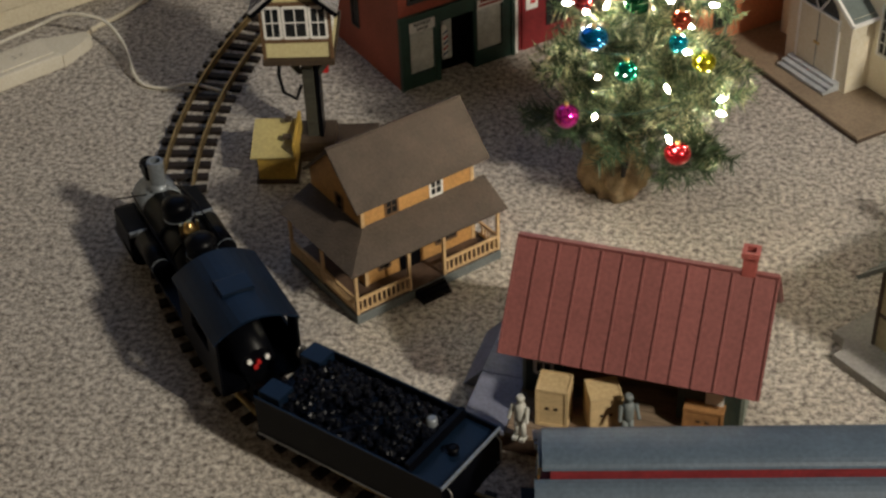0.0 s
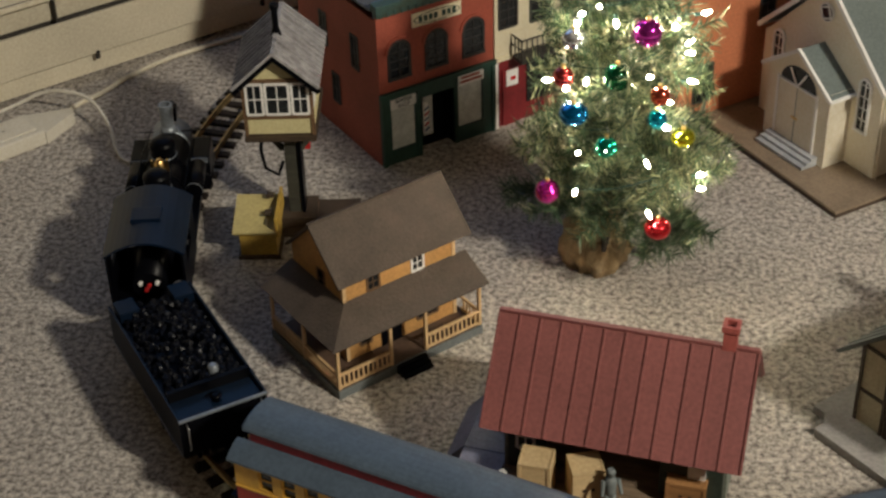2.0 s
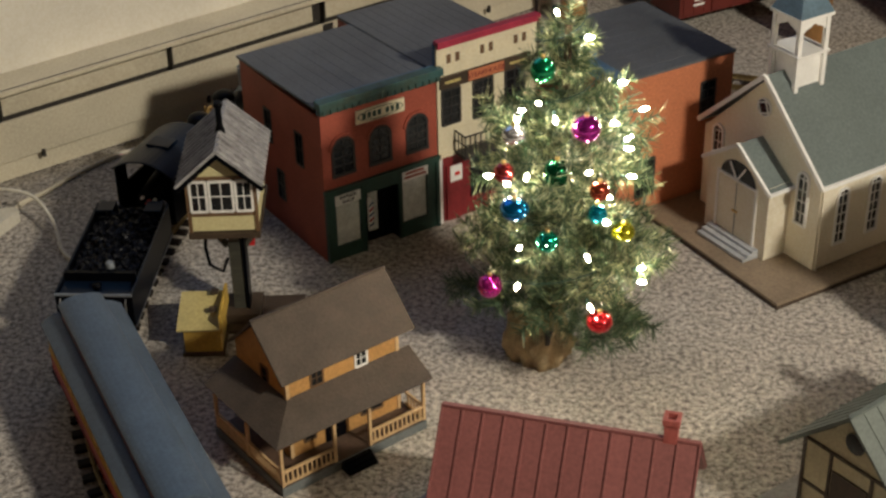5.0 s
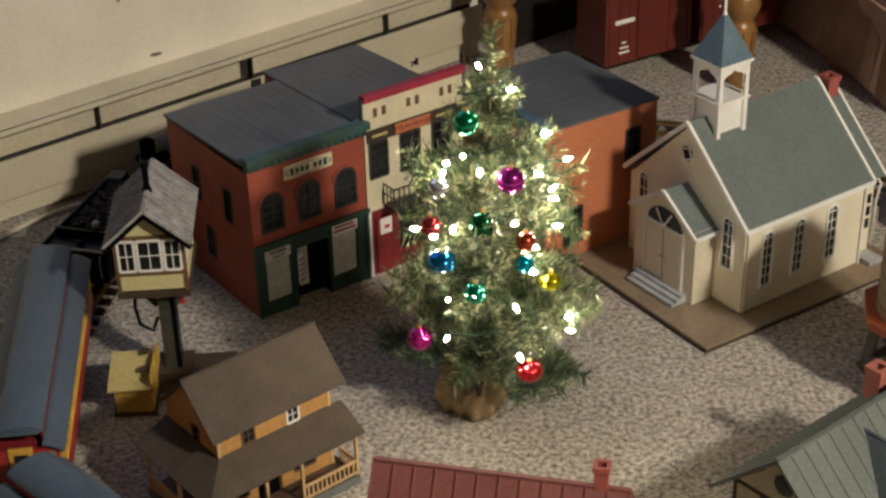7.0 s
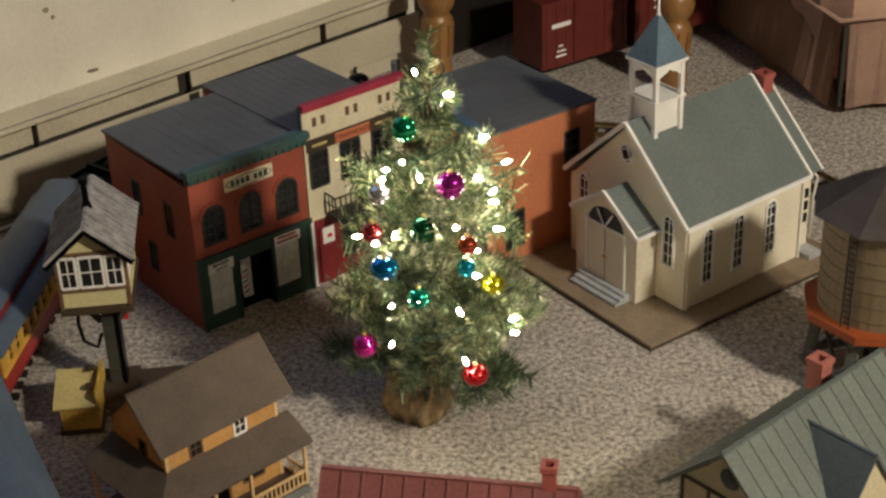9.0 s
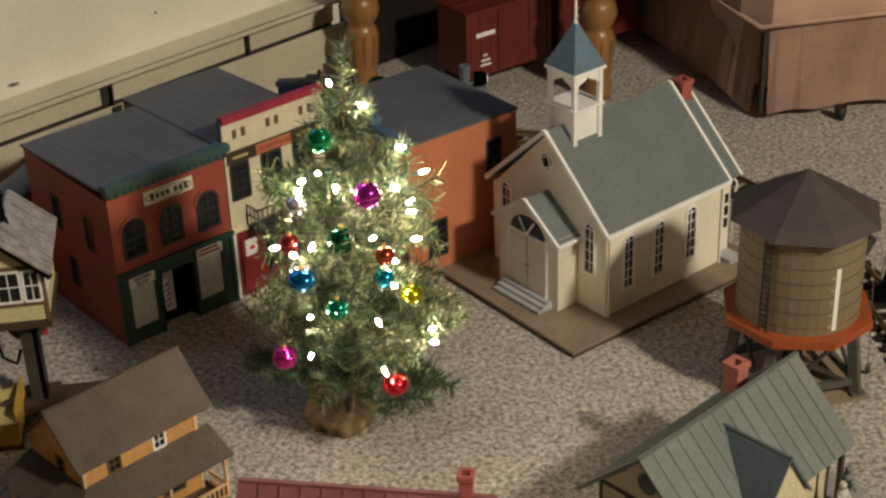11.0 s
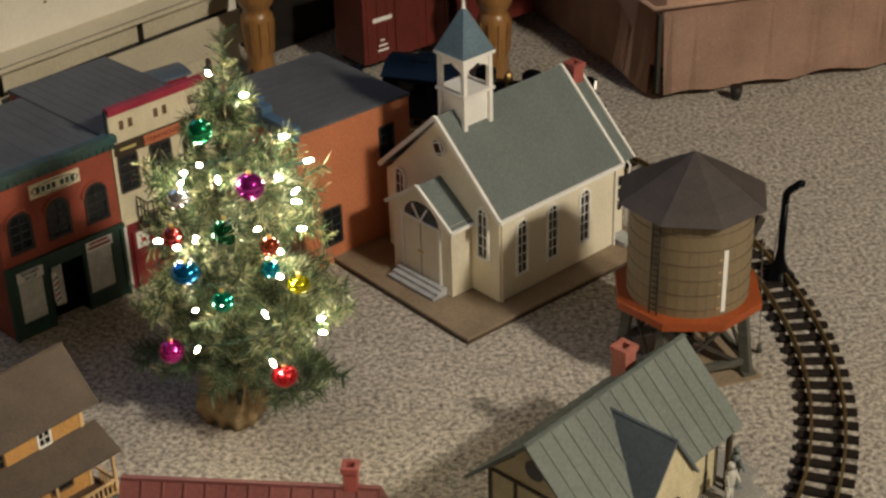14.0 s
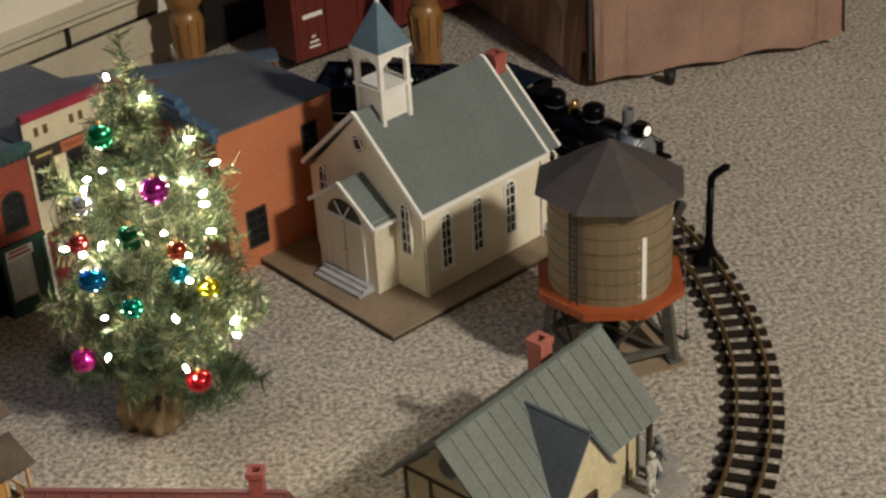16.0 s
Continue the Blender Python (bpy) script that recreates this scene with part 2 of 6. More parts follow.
# ---- builders ----


def box(bm, x0, x1, y0, y1, z0, z1, m=None, bevel=0.0):
    v = [bm.verts.new((x, y, z)) for z in (z0, z1) for x, y in ((x0, y0), (x1, y0), (x1, y1), (x0, y1))]
    fs = [bm.faces.new([v[i] for i in q]) for q in ((3, 2, 1, 0), (4, 5, 6, 7), (0, 1, 5, 4), (1, 2, 6, 5), (2, 3, 7, 6), (3, 0, 4, 7))]
    if bevel:
        es = {e for f in fs for e in f.edges}
        got = bmesh.ops.bevel(bm, geom=list(es), offset=bevel, segments=2, affect="EDGES", profile=0.6)
        v = list({w for f in got["faces"] for w in f.verts} | {w for w in v if w.is_valid})
    if m is not None:
        bmesh.ops.transform(bm, matrix=m, verts=v)
    return v


def cone(bm, a, b, ra, rb, seg=14, caps=True, phase=0.0):
    a, b = Vector(a), Vector(b)
    q = (b - a).to_track_quat("Z", "Y").to_matrix()
    rings = []
    for c, r in ((a, ra), (b, rb)):
        rings.append([bm.verts.new(c + q @ Vector((r * math.cos(phase + math.tau * i / seg), r * math.sin(phase + math.tau * i / seg), 0))) for i in range(seg)])
    for i in range(seg):
        j = (i + 1) % seg
        f = bm.faces.new((rings[0][i], rings[0][j], rings[1][j], rings[1][i]))
        f.smooth = seg > 8
    if caps:
        bm.faces.new(rings[0][::-1])
        bm.faces.new(rings[1])
    return rings


def turned(bm, profile, seg=20, at=(0, 0, 0)):
    """A turned body from (radius, height) pairs."""
    at, rings = Vector(at), []
    for r, z in profile:
        rings.append([bm.verts.new(at + Vector((r * math.cos(math.tau * i / seg), r * math.sin(math.tau * i / seg), z))) for i in range(seg)])
    for a, b in zip(rings, rings[1:]):
        for i in range(seg):
            j = (i + 1) % seg
            bm.faces.new((a[i], a[j], b[j], b[i])).smooth = True
    bm.faces.new(rings[0][::-1])
    bm.faces.new(rings[-1])


def prism(bm, outline, y0, y1, m=None):
    """An outline of (x, z) drawn out from y0 to y1."""
    a = [bm.verts.new((x, y0, z)) for x, z in outline]
    b = [bm.verts.new((x, y1, z)) for x, z in outline]
    bm.faces.new(a)
    bm.faces.new(b[::-1])
    n = len(a)
    for i in range(n):
        j = (i + 1) % n
        bm.faces.new((a[j], a[i], b[i], b[j]))
    if m is not None:
        bmesh.ops.transform(bm, matrix=m, verts=a + b)
    return a + b


def slab(bm, corners, thick):
    """A sheet through four or three corners, thick below it."""
    c = [Vector(p) for p in corners]
    n = (c[1] - c[0]).cross(c[2] - c[0]).normalized()
    if n.z < 0:
        c.reverse()
        n = -n
    a, b = [bm.verts.new(p) for p in c], [bm.verts.new(p - n * thick) for p in c]
    bm.faces.new(a)
    bm.faces.new(b[::-1])
    for i in range(len(c)):
        j = (i + 1) % len(c)
        bm.faces.new((a[j], a[i], b[i], b[j]))


def tube(bm, points, r, seg=8):
    pts = [Vector(p) for p in points]
    rings = []
    for i, p in enumerate(pts):
        d = (pts[min(i + 1, len(pts) - 1)] - pts[max(i - 1, 0)]).normalized()
        q = d.to_track_quat("Z", "Y").to_matrix()
        rings.append([bm.verts.new(p + q @ Vector((r * math.cos(math.tau * k / seg), r * math.sin(math.tau * k / seg), 0))) for k in range(seg)])
    for a, b in zip(rings, rings[1:]):
        off = min(range(seg), key=lambda o: sum((a[k].co - b[(k + o) % seg].co).length for k in range(seg)))
        for i in range(seg):
            j = (i + 1) % seg
            bm.faces.new((a[i], a[j], b[(j + off) % seg], b[(i + off) % seg])).smooth = True
    bm.faces.new(rings[0][::-1])
    bm.faces.new(rings[-1])


def mesh_of(name, bm, mat):
    bmesh.ops.recalc_face_normals(bm, faces=bm.faces)
    me = bpy.data.meshes.new(name)
    bm.to_mesh(me)
    bm.free()
    me.materials.append(M[mat])
    return me


def part(name, bm, mat, parent=None, label="", m=None):
    ob = new(name, bm if isinstance(bm, bpy.types.Mesh) else mesh_of(name, bm, mat))
    ob.parent = parent
    if m is not None:
        ob.matrix_basis = m
    return tagged(ob, label=label) if label else ob


def thing(name, m, label, category, group="", kind=""):
    ob = new(name)
    ob.empty_display_size = 0.02
    ob.matrix_basis = m
    return tagged(ob, label, category, group, kind)


def solid(name, mat, fill, label, category, m=None, group="", kind=""):
    """A thing of one mesh."""
    bm = bmesh.new()
    fill(bm)
    ob = new(name, mesh_of(name, bm, mat))
    if m is not None:
        ob.matrix_basis = m
    return tagged(ob, label, category, group, kind)


def B(*boxes, bevel=0.0):
    """A bmesh of boxes."""
    bm = bmesh.new()
    for b in boxes:
        box(bm, *b, bevel=bevel)
    return bm


def along(a, b, w, h):
    """A bar of section w x h from a to b."""
    bm = bmesh.new()
    a, b = Vector(a), Vector(b)
    d = b - a
    box(bm, -w / 2, w / 2, -h / 2, h / 2, 0, d.length, Matrix.Translation(a) @ d.to_track_quat("Z", "Y").to_matrix().to_4x4())
    return bm


def wall_with_holes(bm, u0, u1, z0, z1, y0, y1, holes):
    """An upright wall in u and z, y0 to y1 thick, with rectangular openings (u0, u1, z0, z1)."""
    us = sorted({u0, u1, *(h[i] for h in holes for i in (0, 1))})
    zs = sorted({z0, z1, *(h[i] for h in holes for i in (2, 3))})
    nu, nz = len(us) - 1, len(zs) - 1

    def full(i, j):
        if not (0 <= i < nu and 0 <= j < nz):
            return False
        cu, cz = (us[i] + us[i + 1]) / 2, (zs[j] + zs[j + 1]) / 2
        return not any(h[0] < cu < h[1] and h[2] < cz < h[3] for h in holes)
    made = {}

    def at(i, j, k):
        if (i, j, k) not in made:
            made[i, j, k] = bm.verts.new((us[i], (y0, y1)[k], zs[j]))
        return made[i, j, k]
    for i in range(nu):
        for j in range(nz):
            if not full(i, j):
                continue
            for k in (0, 1):
                bm.faces.new((at(i, j, k), at(i + 1, j, k), at(i + 1, j + 1, k), at(i, j + 1, k)))
            for di, dj, a, b in ((-1, 0, (i, j), (i, j + 1)), (1, 0, (i + 1, j), (i + 1, j + 1)), (0, -1, (i, j), (i + 1, j)), (0, 1, (i, j + 1), (i + 1, j + 1))):
                if not full(i + di, j + dj):
                    bm.faces.new((at(*a, 0), at(*b, 0), at(*b, 1), at(*a, 1)))


# ---- room ----
CREAM_TOP = 0.56  # top of the cream wall; the unseen wall above is dark to cut bounce
WALL = pose(-0.8, 2.42, 0, 0, 0, 41)  # heater front line, x along it, y into the wall


def scuffs(wall):
    """Small grey chips where the paint has come off."""
    rng = random.Random(21)
    for u, z, w, h in ((0.232, 0.325, 0.016, 0.012), (0.243, 0.31, 0.007, 0.008), (0.305, 0.19, 0.026, 0.008), (0.62, 0.236, 0.008, 0.006)):
        bm = bmesh.new()
        prism(bm, [(u + w * rng.uniform(0.3, 0.6) * math.cos(math.tau * i / 9), z + h * rng.uniform(0.3, 0.6) * math.sin(math.tau * i / 9)) for i in range(9)], 0.0735, 0.0752)
        part("scuff", bm, "scuff", wall)


def room():
    solid("floor", "carpet", lambda bm: box(bm, -4, 4, -3, 6, -0.1, 0), "beige and brown flecked berber carpet", "carpet", kind="structure")
    solid("wall_north", "wall", lambda bm: box(bm, -4.2, 4.5, 0.075, 0.2, 0, CREAM_TOP), "cream painted wall above a baseboard heater", "wall", WALL, kind="structure")
    scuffs(bpy.data.objects["wall_north"])
    # added upper wall, out of view, dark to keep bounced light low
    solid("wall_north_upper", "wall_dim", lambda bm: wall_with_holes(bm, -4.2, 4.5, CREAM_TOP, 2.95, 0.085, 0.21, [(-0.5, 0.9, 0.85, 1.9)]), "unseen upper wall, coloured dark to cut bounced light, with a window opening", "wall", WALL, kind="structure")
    solid("wall_east", "wall_dim", lambda bm: box(bm, 3.6, 3.75, -3, 6, 0, 2.95), "unseen wall, coloured dark to cut bounced light", "wall", kind="structure")
    solid("wall_south", "wall_dim", lambda bm: box(bm, -4, 4, -2.65, -2.5, 0, 2.95), "unseen wall, coloured dark to cut bounced light", "wall", kind="structure")

    solid("wall_west", "wall_dim", lambda bm: box(bm, -3.55, -3.4, -3, 6, 0, 2.95), "unseen wall, coloured dark to cut bounced light", "wall", kind="structure")
    solid("ceiling", "ceiling", lambda bm: box(bm, -4, 4, -3, 6, 2.95, 3.05), "unseen ceiling, coloured dark to cut bounced light", "ceiling", kind="structure")


def heater():
    h = thing("baseboard_heater", WALL, "cream enamelled baseboard heater along the wall", "heater")
    part("front_panel", B((-1.6, 1.02, 0.0, 0.006, 0.045, 0.118), bevel=0.0015), "heater", h)
    part("lower_lip", B((-1.6, 1.02, 0.014, 0.02, 0.006, 0.043)), "heater", h)
    part("upper_rail", B((-1.6, 1.02, 0.034, 0.04, 0.112, 0.158)), "heater", h)
    part("top_cover", B((-1.6, 1.02, 0.002, 0.074, 0.1655, 0.169), (-1.6, 1.02, 0.002, 0.0045, 0.162, 0.1655)), "heater", h)
    # dark strips painted for shade along the cover and beneath its lip
    part("cover_seam", B((-1.6, 1.02, 0.0085, 0.0105, 0.1691, 0.1697)), "dark_gap", h)
    part("top_slot", B((-1.6, 1.02, 0.03, 0.033, 0.151, 0.165)), "dark_gap", h)
    part("joint_gap", B((0.452, 0.474, -0.001, 0.0005, 0.09, 0.1175), (0.452, 0.474, 0.0325, 0.0335, 0.113, 0.157)), "dark_gap", h)
    part("fin_core", B((-1.6, 1.02, 0.04, 0.07, 0.02, 0.15)), "dark_gap", h)
    for u in (-1.45, -1.13, -0.81, -0.49, -0.17, 0.15, 0.47, 0.79):
        part("bracket", B((u - 0.0015, u + 0.0015, 0.018, 0.034, 0.02, 0.158)), "dark_gap", h)
        part("clip", B((u + 0.05, u + 0.056, -0.003, 0.004, 0.036, 0.05)), "dark_gap", h)


room()
heater()

# ---- track ----
CX, CY = 0.062, 1.957


def loop_point(a):
    """The middle of the track at the angle a round the loop's centre: an oval with fuller corners at the back."""
    k = ((1 + math.sin(a)) / 2) ** 2 * (1 - math.cos(4 * a)) / 2
    r = 0.761 - 0.03 * math.cos(2 * a) - 0.004 * math.cos(4 * a) + 0.045 * k + 0.0075 * math.exp(-((a + math.tau * round(-a / math.tau)) / 0.42) ** 2)
    return Vector((CX + r * math.cos(a), CY + r * math.sin(a), 0))


LOOP_ANGLES = [-math.pi / 2 - math.tau * i / 1440 for i in range(1441)]
LOOP_POINTS = [loop_point(a) for a in LOOP_ANGLES]
LOOP_S = np.concatenate([[0.0], np.cumsum([(b - a).length for a, b in zip(LOOP_POINTS, LOOP_POINTS[1:])])])
LOOP = float(LOOP_S[-1])


def on_track(s, off=0.0):
    """Place and heading on the loop, s metres from its front point, clockwise seen from above; off: outwards."""
    a = float(np.interp(s % LOOP, LOOP_S, LOOP_ANGLES))
    p, d = loop_point(a), loop_point(a - 0.002) - loop_point(a + 0.002)
    d.normalize()
    return p + Vector((-d.y, d.x, 0)) * off, math.atan2(d.y, d.x)


def track():
    t = thing("railway_track", Matrix(), "oval of brass rail on dark brown plastic ties", "track")
    n = 260
    for off in (-0.0225, 0.0225):
        bm = bmesh.new()
        rings = []
        for i in range(n):
            rings.append([bm.verts.new(on_track(LOOP * i / n, off + x)[0] + Vector((0, 0, z))) for x, z in ((-0.0022, 0.0065), (0.0022, 0.0065), (0.0007, 0.009), (0.0017, 0.0145), (0.0017, 0.0165), (-0.0017, 0.0165), (-0.0017, 0.0145), (-0.0007, 0.009))])
        for a, b in zip(rings, rings[1:] + rings[:1]):
            for k in range(8):
                bm.faces.new((a[k], a[(k + 1) % 8], b[(k + 1) % 8], b[k]))
        part("rail", bm, "rail", t, "tarnished brass rail")
    tie = bmesh.new()
    box(tie, -0.0067, 0.0067, -0.041, 0.041, 0.0, 0.0064, bevel=0.0014)
    tie = mesh_of("tie", tie, "tie")
    count = round(LOOP / 0.0305)
    for i in range(count):
        p, h = on_track(LOOP * i / count)
        part("tie", tie, "tie", t, m=Matrix.Translation(p) @ Matrix.Rotation(h, 4, "Z"))


# ---- train: x ahead, y to its left, z up from the floor ----


def wheel_mesh(r, w, spokes=0):
    bm = bmesh.new()
    cone(bm, (0, -w / 2, 0), (0, w / 2, 0), r, r, 20)
    cone(bm, (0, -w / 2 - 0.0015, 0), (0, -w / 2, 0), r + 0.002, r + 0.002, 20)
    cone(bm, (0, w / 2, 0), (0, w / 2 + 0.001, 0), r * 0.25, r * 0.2, 10)
    return mesh_of("wheel", bm, "black")


def wheels(parent, xs, r, axle_r=0.002):
    me = wheel_mesh(r, 0.005)
    got = []
    for x in xs:
        for s in (1, -1):
            w = part("wheel", me, "black", parent, m=pose(x, s * 0.0235, 0.0205 + r, 0, 0, 0 if s > 0 else 180))
            got.append((w, x, s, r))
    return got


def truck(parent, x, name="bogie"):
    b = part(name, B((x - 0.035, x + 0.035, 0.028, 0.033, 0.028, 0.044), (x - 0.035, x + 0.035, -0.033, -0.028, 0.028, 0.044), (x - 0.008, x + 0.008, -0.03, 0.03, 0.03, 0.046), bevel=0.001), "black", parent)
    return b


def locomotive():
    e = thing("steam_locomotive", Matrix(), "black toy steam locomotive with silver smokebox and stack", "locomotive")
    bm = bmesh.new()
    cone(bm, (-0.01, 0, 0.088), (0.2, 0, 0.088), 0.031, 0.029, 24)
    for x in (0.03, 0.08, 0.13):
        cone(bm, (x, 0, 0.088), (x + 0.003, 0, 0.088), 0.0318, 0.0318, 24)
    part("boiler", bm, "black", e)
    bm = bmesh.new()
    cone(bm, (0.2, 0, 0.088), (0.245, 0, 0.088), 0.029, 0.029, 24)
    cone(bm, (0.245, 0, 0.088), (0.25, 0, 0.088), 0.029, 0.025, 24)
    cone(bm, (0.25, 0, 0.088), (0.255, 0, 0.088), 0.012, 0.006, 16)
    part("smokebox", bm, "silver", e, "silver painted smokebox")
    bm = bmesh.new()
    cone(bm, (0.21, 0, 0.112), (0.21, 0, 0.124), 0.015, 0.0095, 18)
    cone(bm, (0.21, 0, 0.124), (0.21, 0, 0.158), 0.0095, 0.0105, 18, caps=False)
    cone(bm, (0.21, 0, 0.158), (0.21, 0, 0.158), 0.0105, 0.007, 18, caps=False)
    cone(bm, (0.21, 0, 0.158), (0.21, 0, 0.13), 0.0075, 0.0075, 18, caps=False)
    part("stack", bm, "silver", e, "tall silver smokestack")
    for x, h in ((0.135, 0.03), (0.048, 0.03)):
        bm = bmesh.new()
        turned(bm, [(0.02, 0.108), (0.0205, 0.116), (0.0185, 0.119), (0.0185, 0.132), (0.0195, 0.134), (0.0185, 0.139), (0.012, 0.144), (0.004, 0.146)], 22, (x, 0, 0))
        d = part("dome", bm, "black", e)
        bm = bmesh.new()
        cone(bm, (x, 0, 0.1185), (x, 0, 0.1198), 0.0193, 0.0193, 22)
        part("band", bm, "silver", d, "bright band")
    bm = bmesh.new()
    turned(bm, [(0.009, 0.122), (0.0085, 0.128), (0.006, 0.135), (0.003, 0.139)], 14, (0.09, 0, 0))
    box(bm, 0.088, 0.092, -0.012, -0.009, 0.116, 0.137)
    box(bm, 0.088, 0.092, 0.009, 0.012, 0.116, 0.137)
    part("bell", bm, "brass", e, "brass bell")
    bm = bmesh.new()
    box(bm, 0.226, 0.246, -0.011, 0.011, 0.119, 0.141, bevel=0.002)
    cone(bm, (0.246, 0, 0.13), (0.251, 0, 0.13), 0.011, 0.0115, 18)
    hl = part("headlamp", bm, "black", e)
    bm = bmesh.new()
    cone(bm, (0.2505, 0, 0.13), (0.252, 0, 0.13), 0.0085, 0.008, 16)
    part("lens", bm, "headlight", hl, "headlamp lens with a weak glow for its glint")
    part("frame", B((-0.15, 0.262, -0.018, 0.018, 0.036, 0.058), (0.175, 0.24, -0.02, 0.02, 0.05, 0.066)), "black", e)
    for s in (1, -1):
        part("running_board", B((-0.005, 0.262, s * 0.036 - 0.014, s * 0.036 + 0.014, 0.066, 0.069), (-0.005, 0.262, s * 0.05 - 0.0008, s * 0.05 + 0.0008, 0.062, 0.0705)), "black", e)
        bm = bmesh.new()
        box(bm, 0.178, 0.24, s * 0.044 - 0.014, s * 0.044 + 0.014, 0.05, 0.084, bevel=0.003)
        cone(bm, (0.172, s * 0.045, 0.046), (0.246, s * 0.045, 0.046), 0.014, 0.014, 18)
        c = part("cylinder", bm, "black", e)
        part("trim", B((0.176, 0.178, s * 0.044 - 0.012, s * 0.044 + 0.012, 0.076, 0.084)), "silver", c, "bright cover edge")
        part("side_rod", B((0.0, 0.12, s * 0.034 - 0.0015, s * 0.034 + 0.0015, 0.039, 0.045)), "steel", e)
        part("piston_rod", B((0.1, 0.178, s * 0.04 - 0.0015, s * 0.04 + 0.0015, 0.043, 0.047)), "steel", e)
        bm = bmesh.new()
        tube(bm, [(-0.004, s * 0.035, 0.108), (0.17, s * 0.034, 0.105), (0.24, s * 0.03, 0.1)], 0.0012, 6)
        part("handrail", bm, "black", e)
        bm = bmesh.new()
        cone(bm, (0.085, s * 0.043, 0.084), (0.155, s * 0.043, 0.084), 0.0125, 0.0125, 16)
        tank = part("air_tank", bm, "black", e)
        bm = bmesh.new()
        cone(bm, (0.0875, s * 0.043, 0.084), (0.089, s * 0.043, 0.084), 0.0129, 0.0129, 16)
        part("end_band", bm, "silver", tank, "bright end band")
        part("grab_iron", along((0.2, s * 0.02, 0.118), (0.25, s * 0.05, 0.09), 0.0015, 0.0015), "black", e)
    bm = bmesh.new()
    # cab walls with side openings, open at the back
    for s in (1, -1):
        wall_with_holes(bm, -0.135, -0.005, 0.05, 0.13, s * 0.049 - 0.0015, s * 0.049 + 0.0015, [(-0.105, -0.05, 0.095, 0.122)])
    box(bm, -0.008, -0.005, -0.0475, 0.0475, 0.066, 0.135)
    box(bm, -0.135, -0.005, -0.0475, 0.0475, 0.05, 0.056)
    part("cab", bm, "black", e)
    bm = bmesh.new()
    prof = [(-0.053 + 0.106 * i / 12, 0.131 + 0.02 * (1 - ((i - 6) / 6) ** 2)) for i in range(13)]
    prism(bm, prof + [(x, z - 0.003) for x, z in prof[::-1]], -0.004, 0.137, Matrix.Rotation(math.pi / 2, 4, "Z"))
    roof = part("cab_roof", bm, "black_blue", e, "black arched cab roof tinted blue for reflected light")
    part("roof_hatch", B((-0.085, -0.055, -0.02, 0.02, 0.148, 0.1535), bevel=0.001), "black_blue", roof)
    bm = bmesh.new()
    cone(bm, (-0.124, 0, 0.074), (-0.02, 0, 0.085), 0.022, 0.03, 18)
    part("backhead", bm, "black", e)
    for y, z, mt in ((-0.011, 0.085, "white"), (0.011, 0.085, "white"), (0.0, 0.081, "red_paint"), (0.004, 0.075, "red_paint")):
        bm = bmesh.new()
        cone(bm, (-0.129, y, z - 0.004), (-0.124, y, z - 0.004), 0.003, 0.003, 12)
        part("gauge", bm, mt, e)
    pilot = part("pilot", B((0.258, 0.268, -0.045, 0.045, 0.045, 0.062)), "black", e)
    part("pilot_shoe", B((0.262, 0.3, -0.03, 0.03, 0.0225, 0.027)), "black", pilot)
    for i in range(7):
        y = -0.036 + 0.012 * i
        bm = bmesh.new()
        box(bm, -0.002, 0.002, -0.002, 0.002, 0, 1, Matrix.Translation((0.3 - abs(y) * 0.6, y, 0.024)) @ Matrix.Rotation(-0.75, 4, "Y") @ Matrix.Diagonal((1, 1, 0.035, 1)))
        part("pilot_bar", bm, "black", pilot)
    w = wheels(e, (0.005, 0.06, 0.115), 0.024) + wheels(e, (0.225,), 0.012)
    return e, w


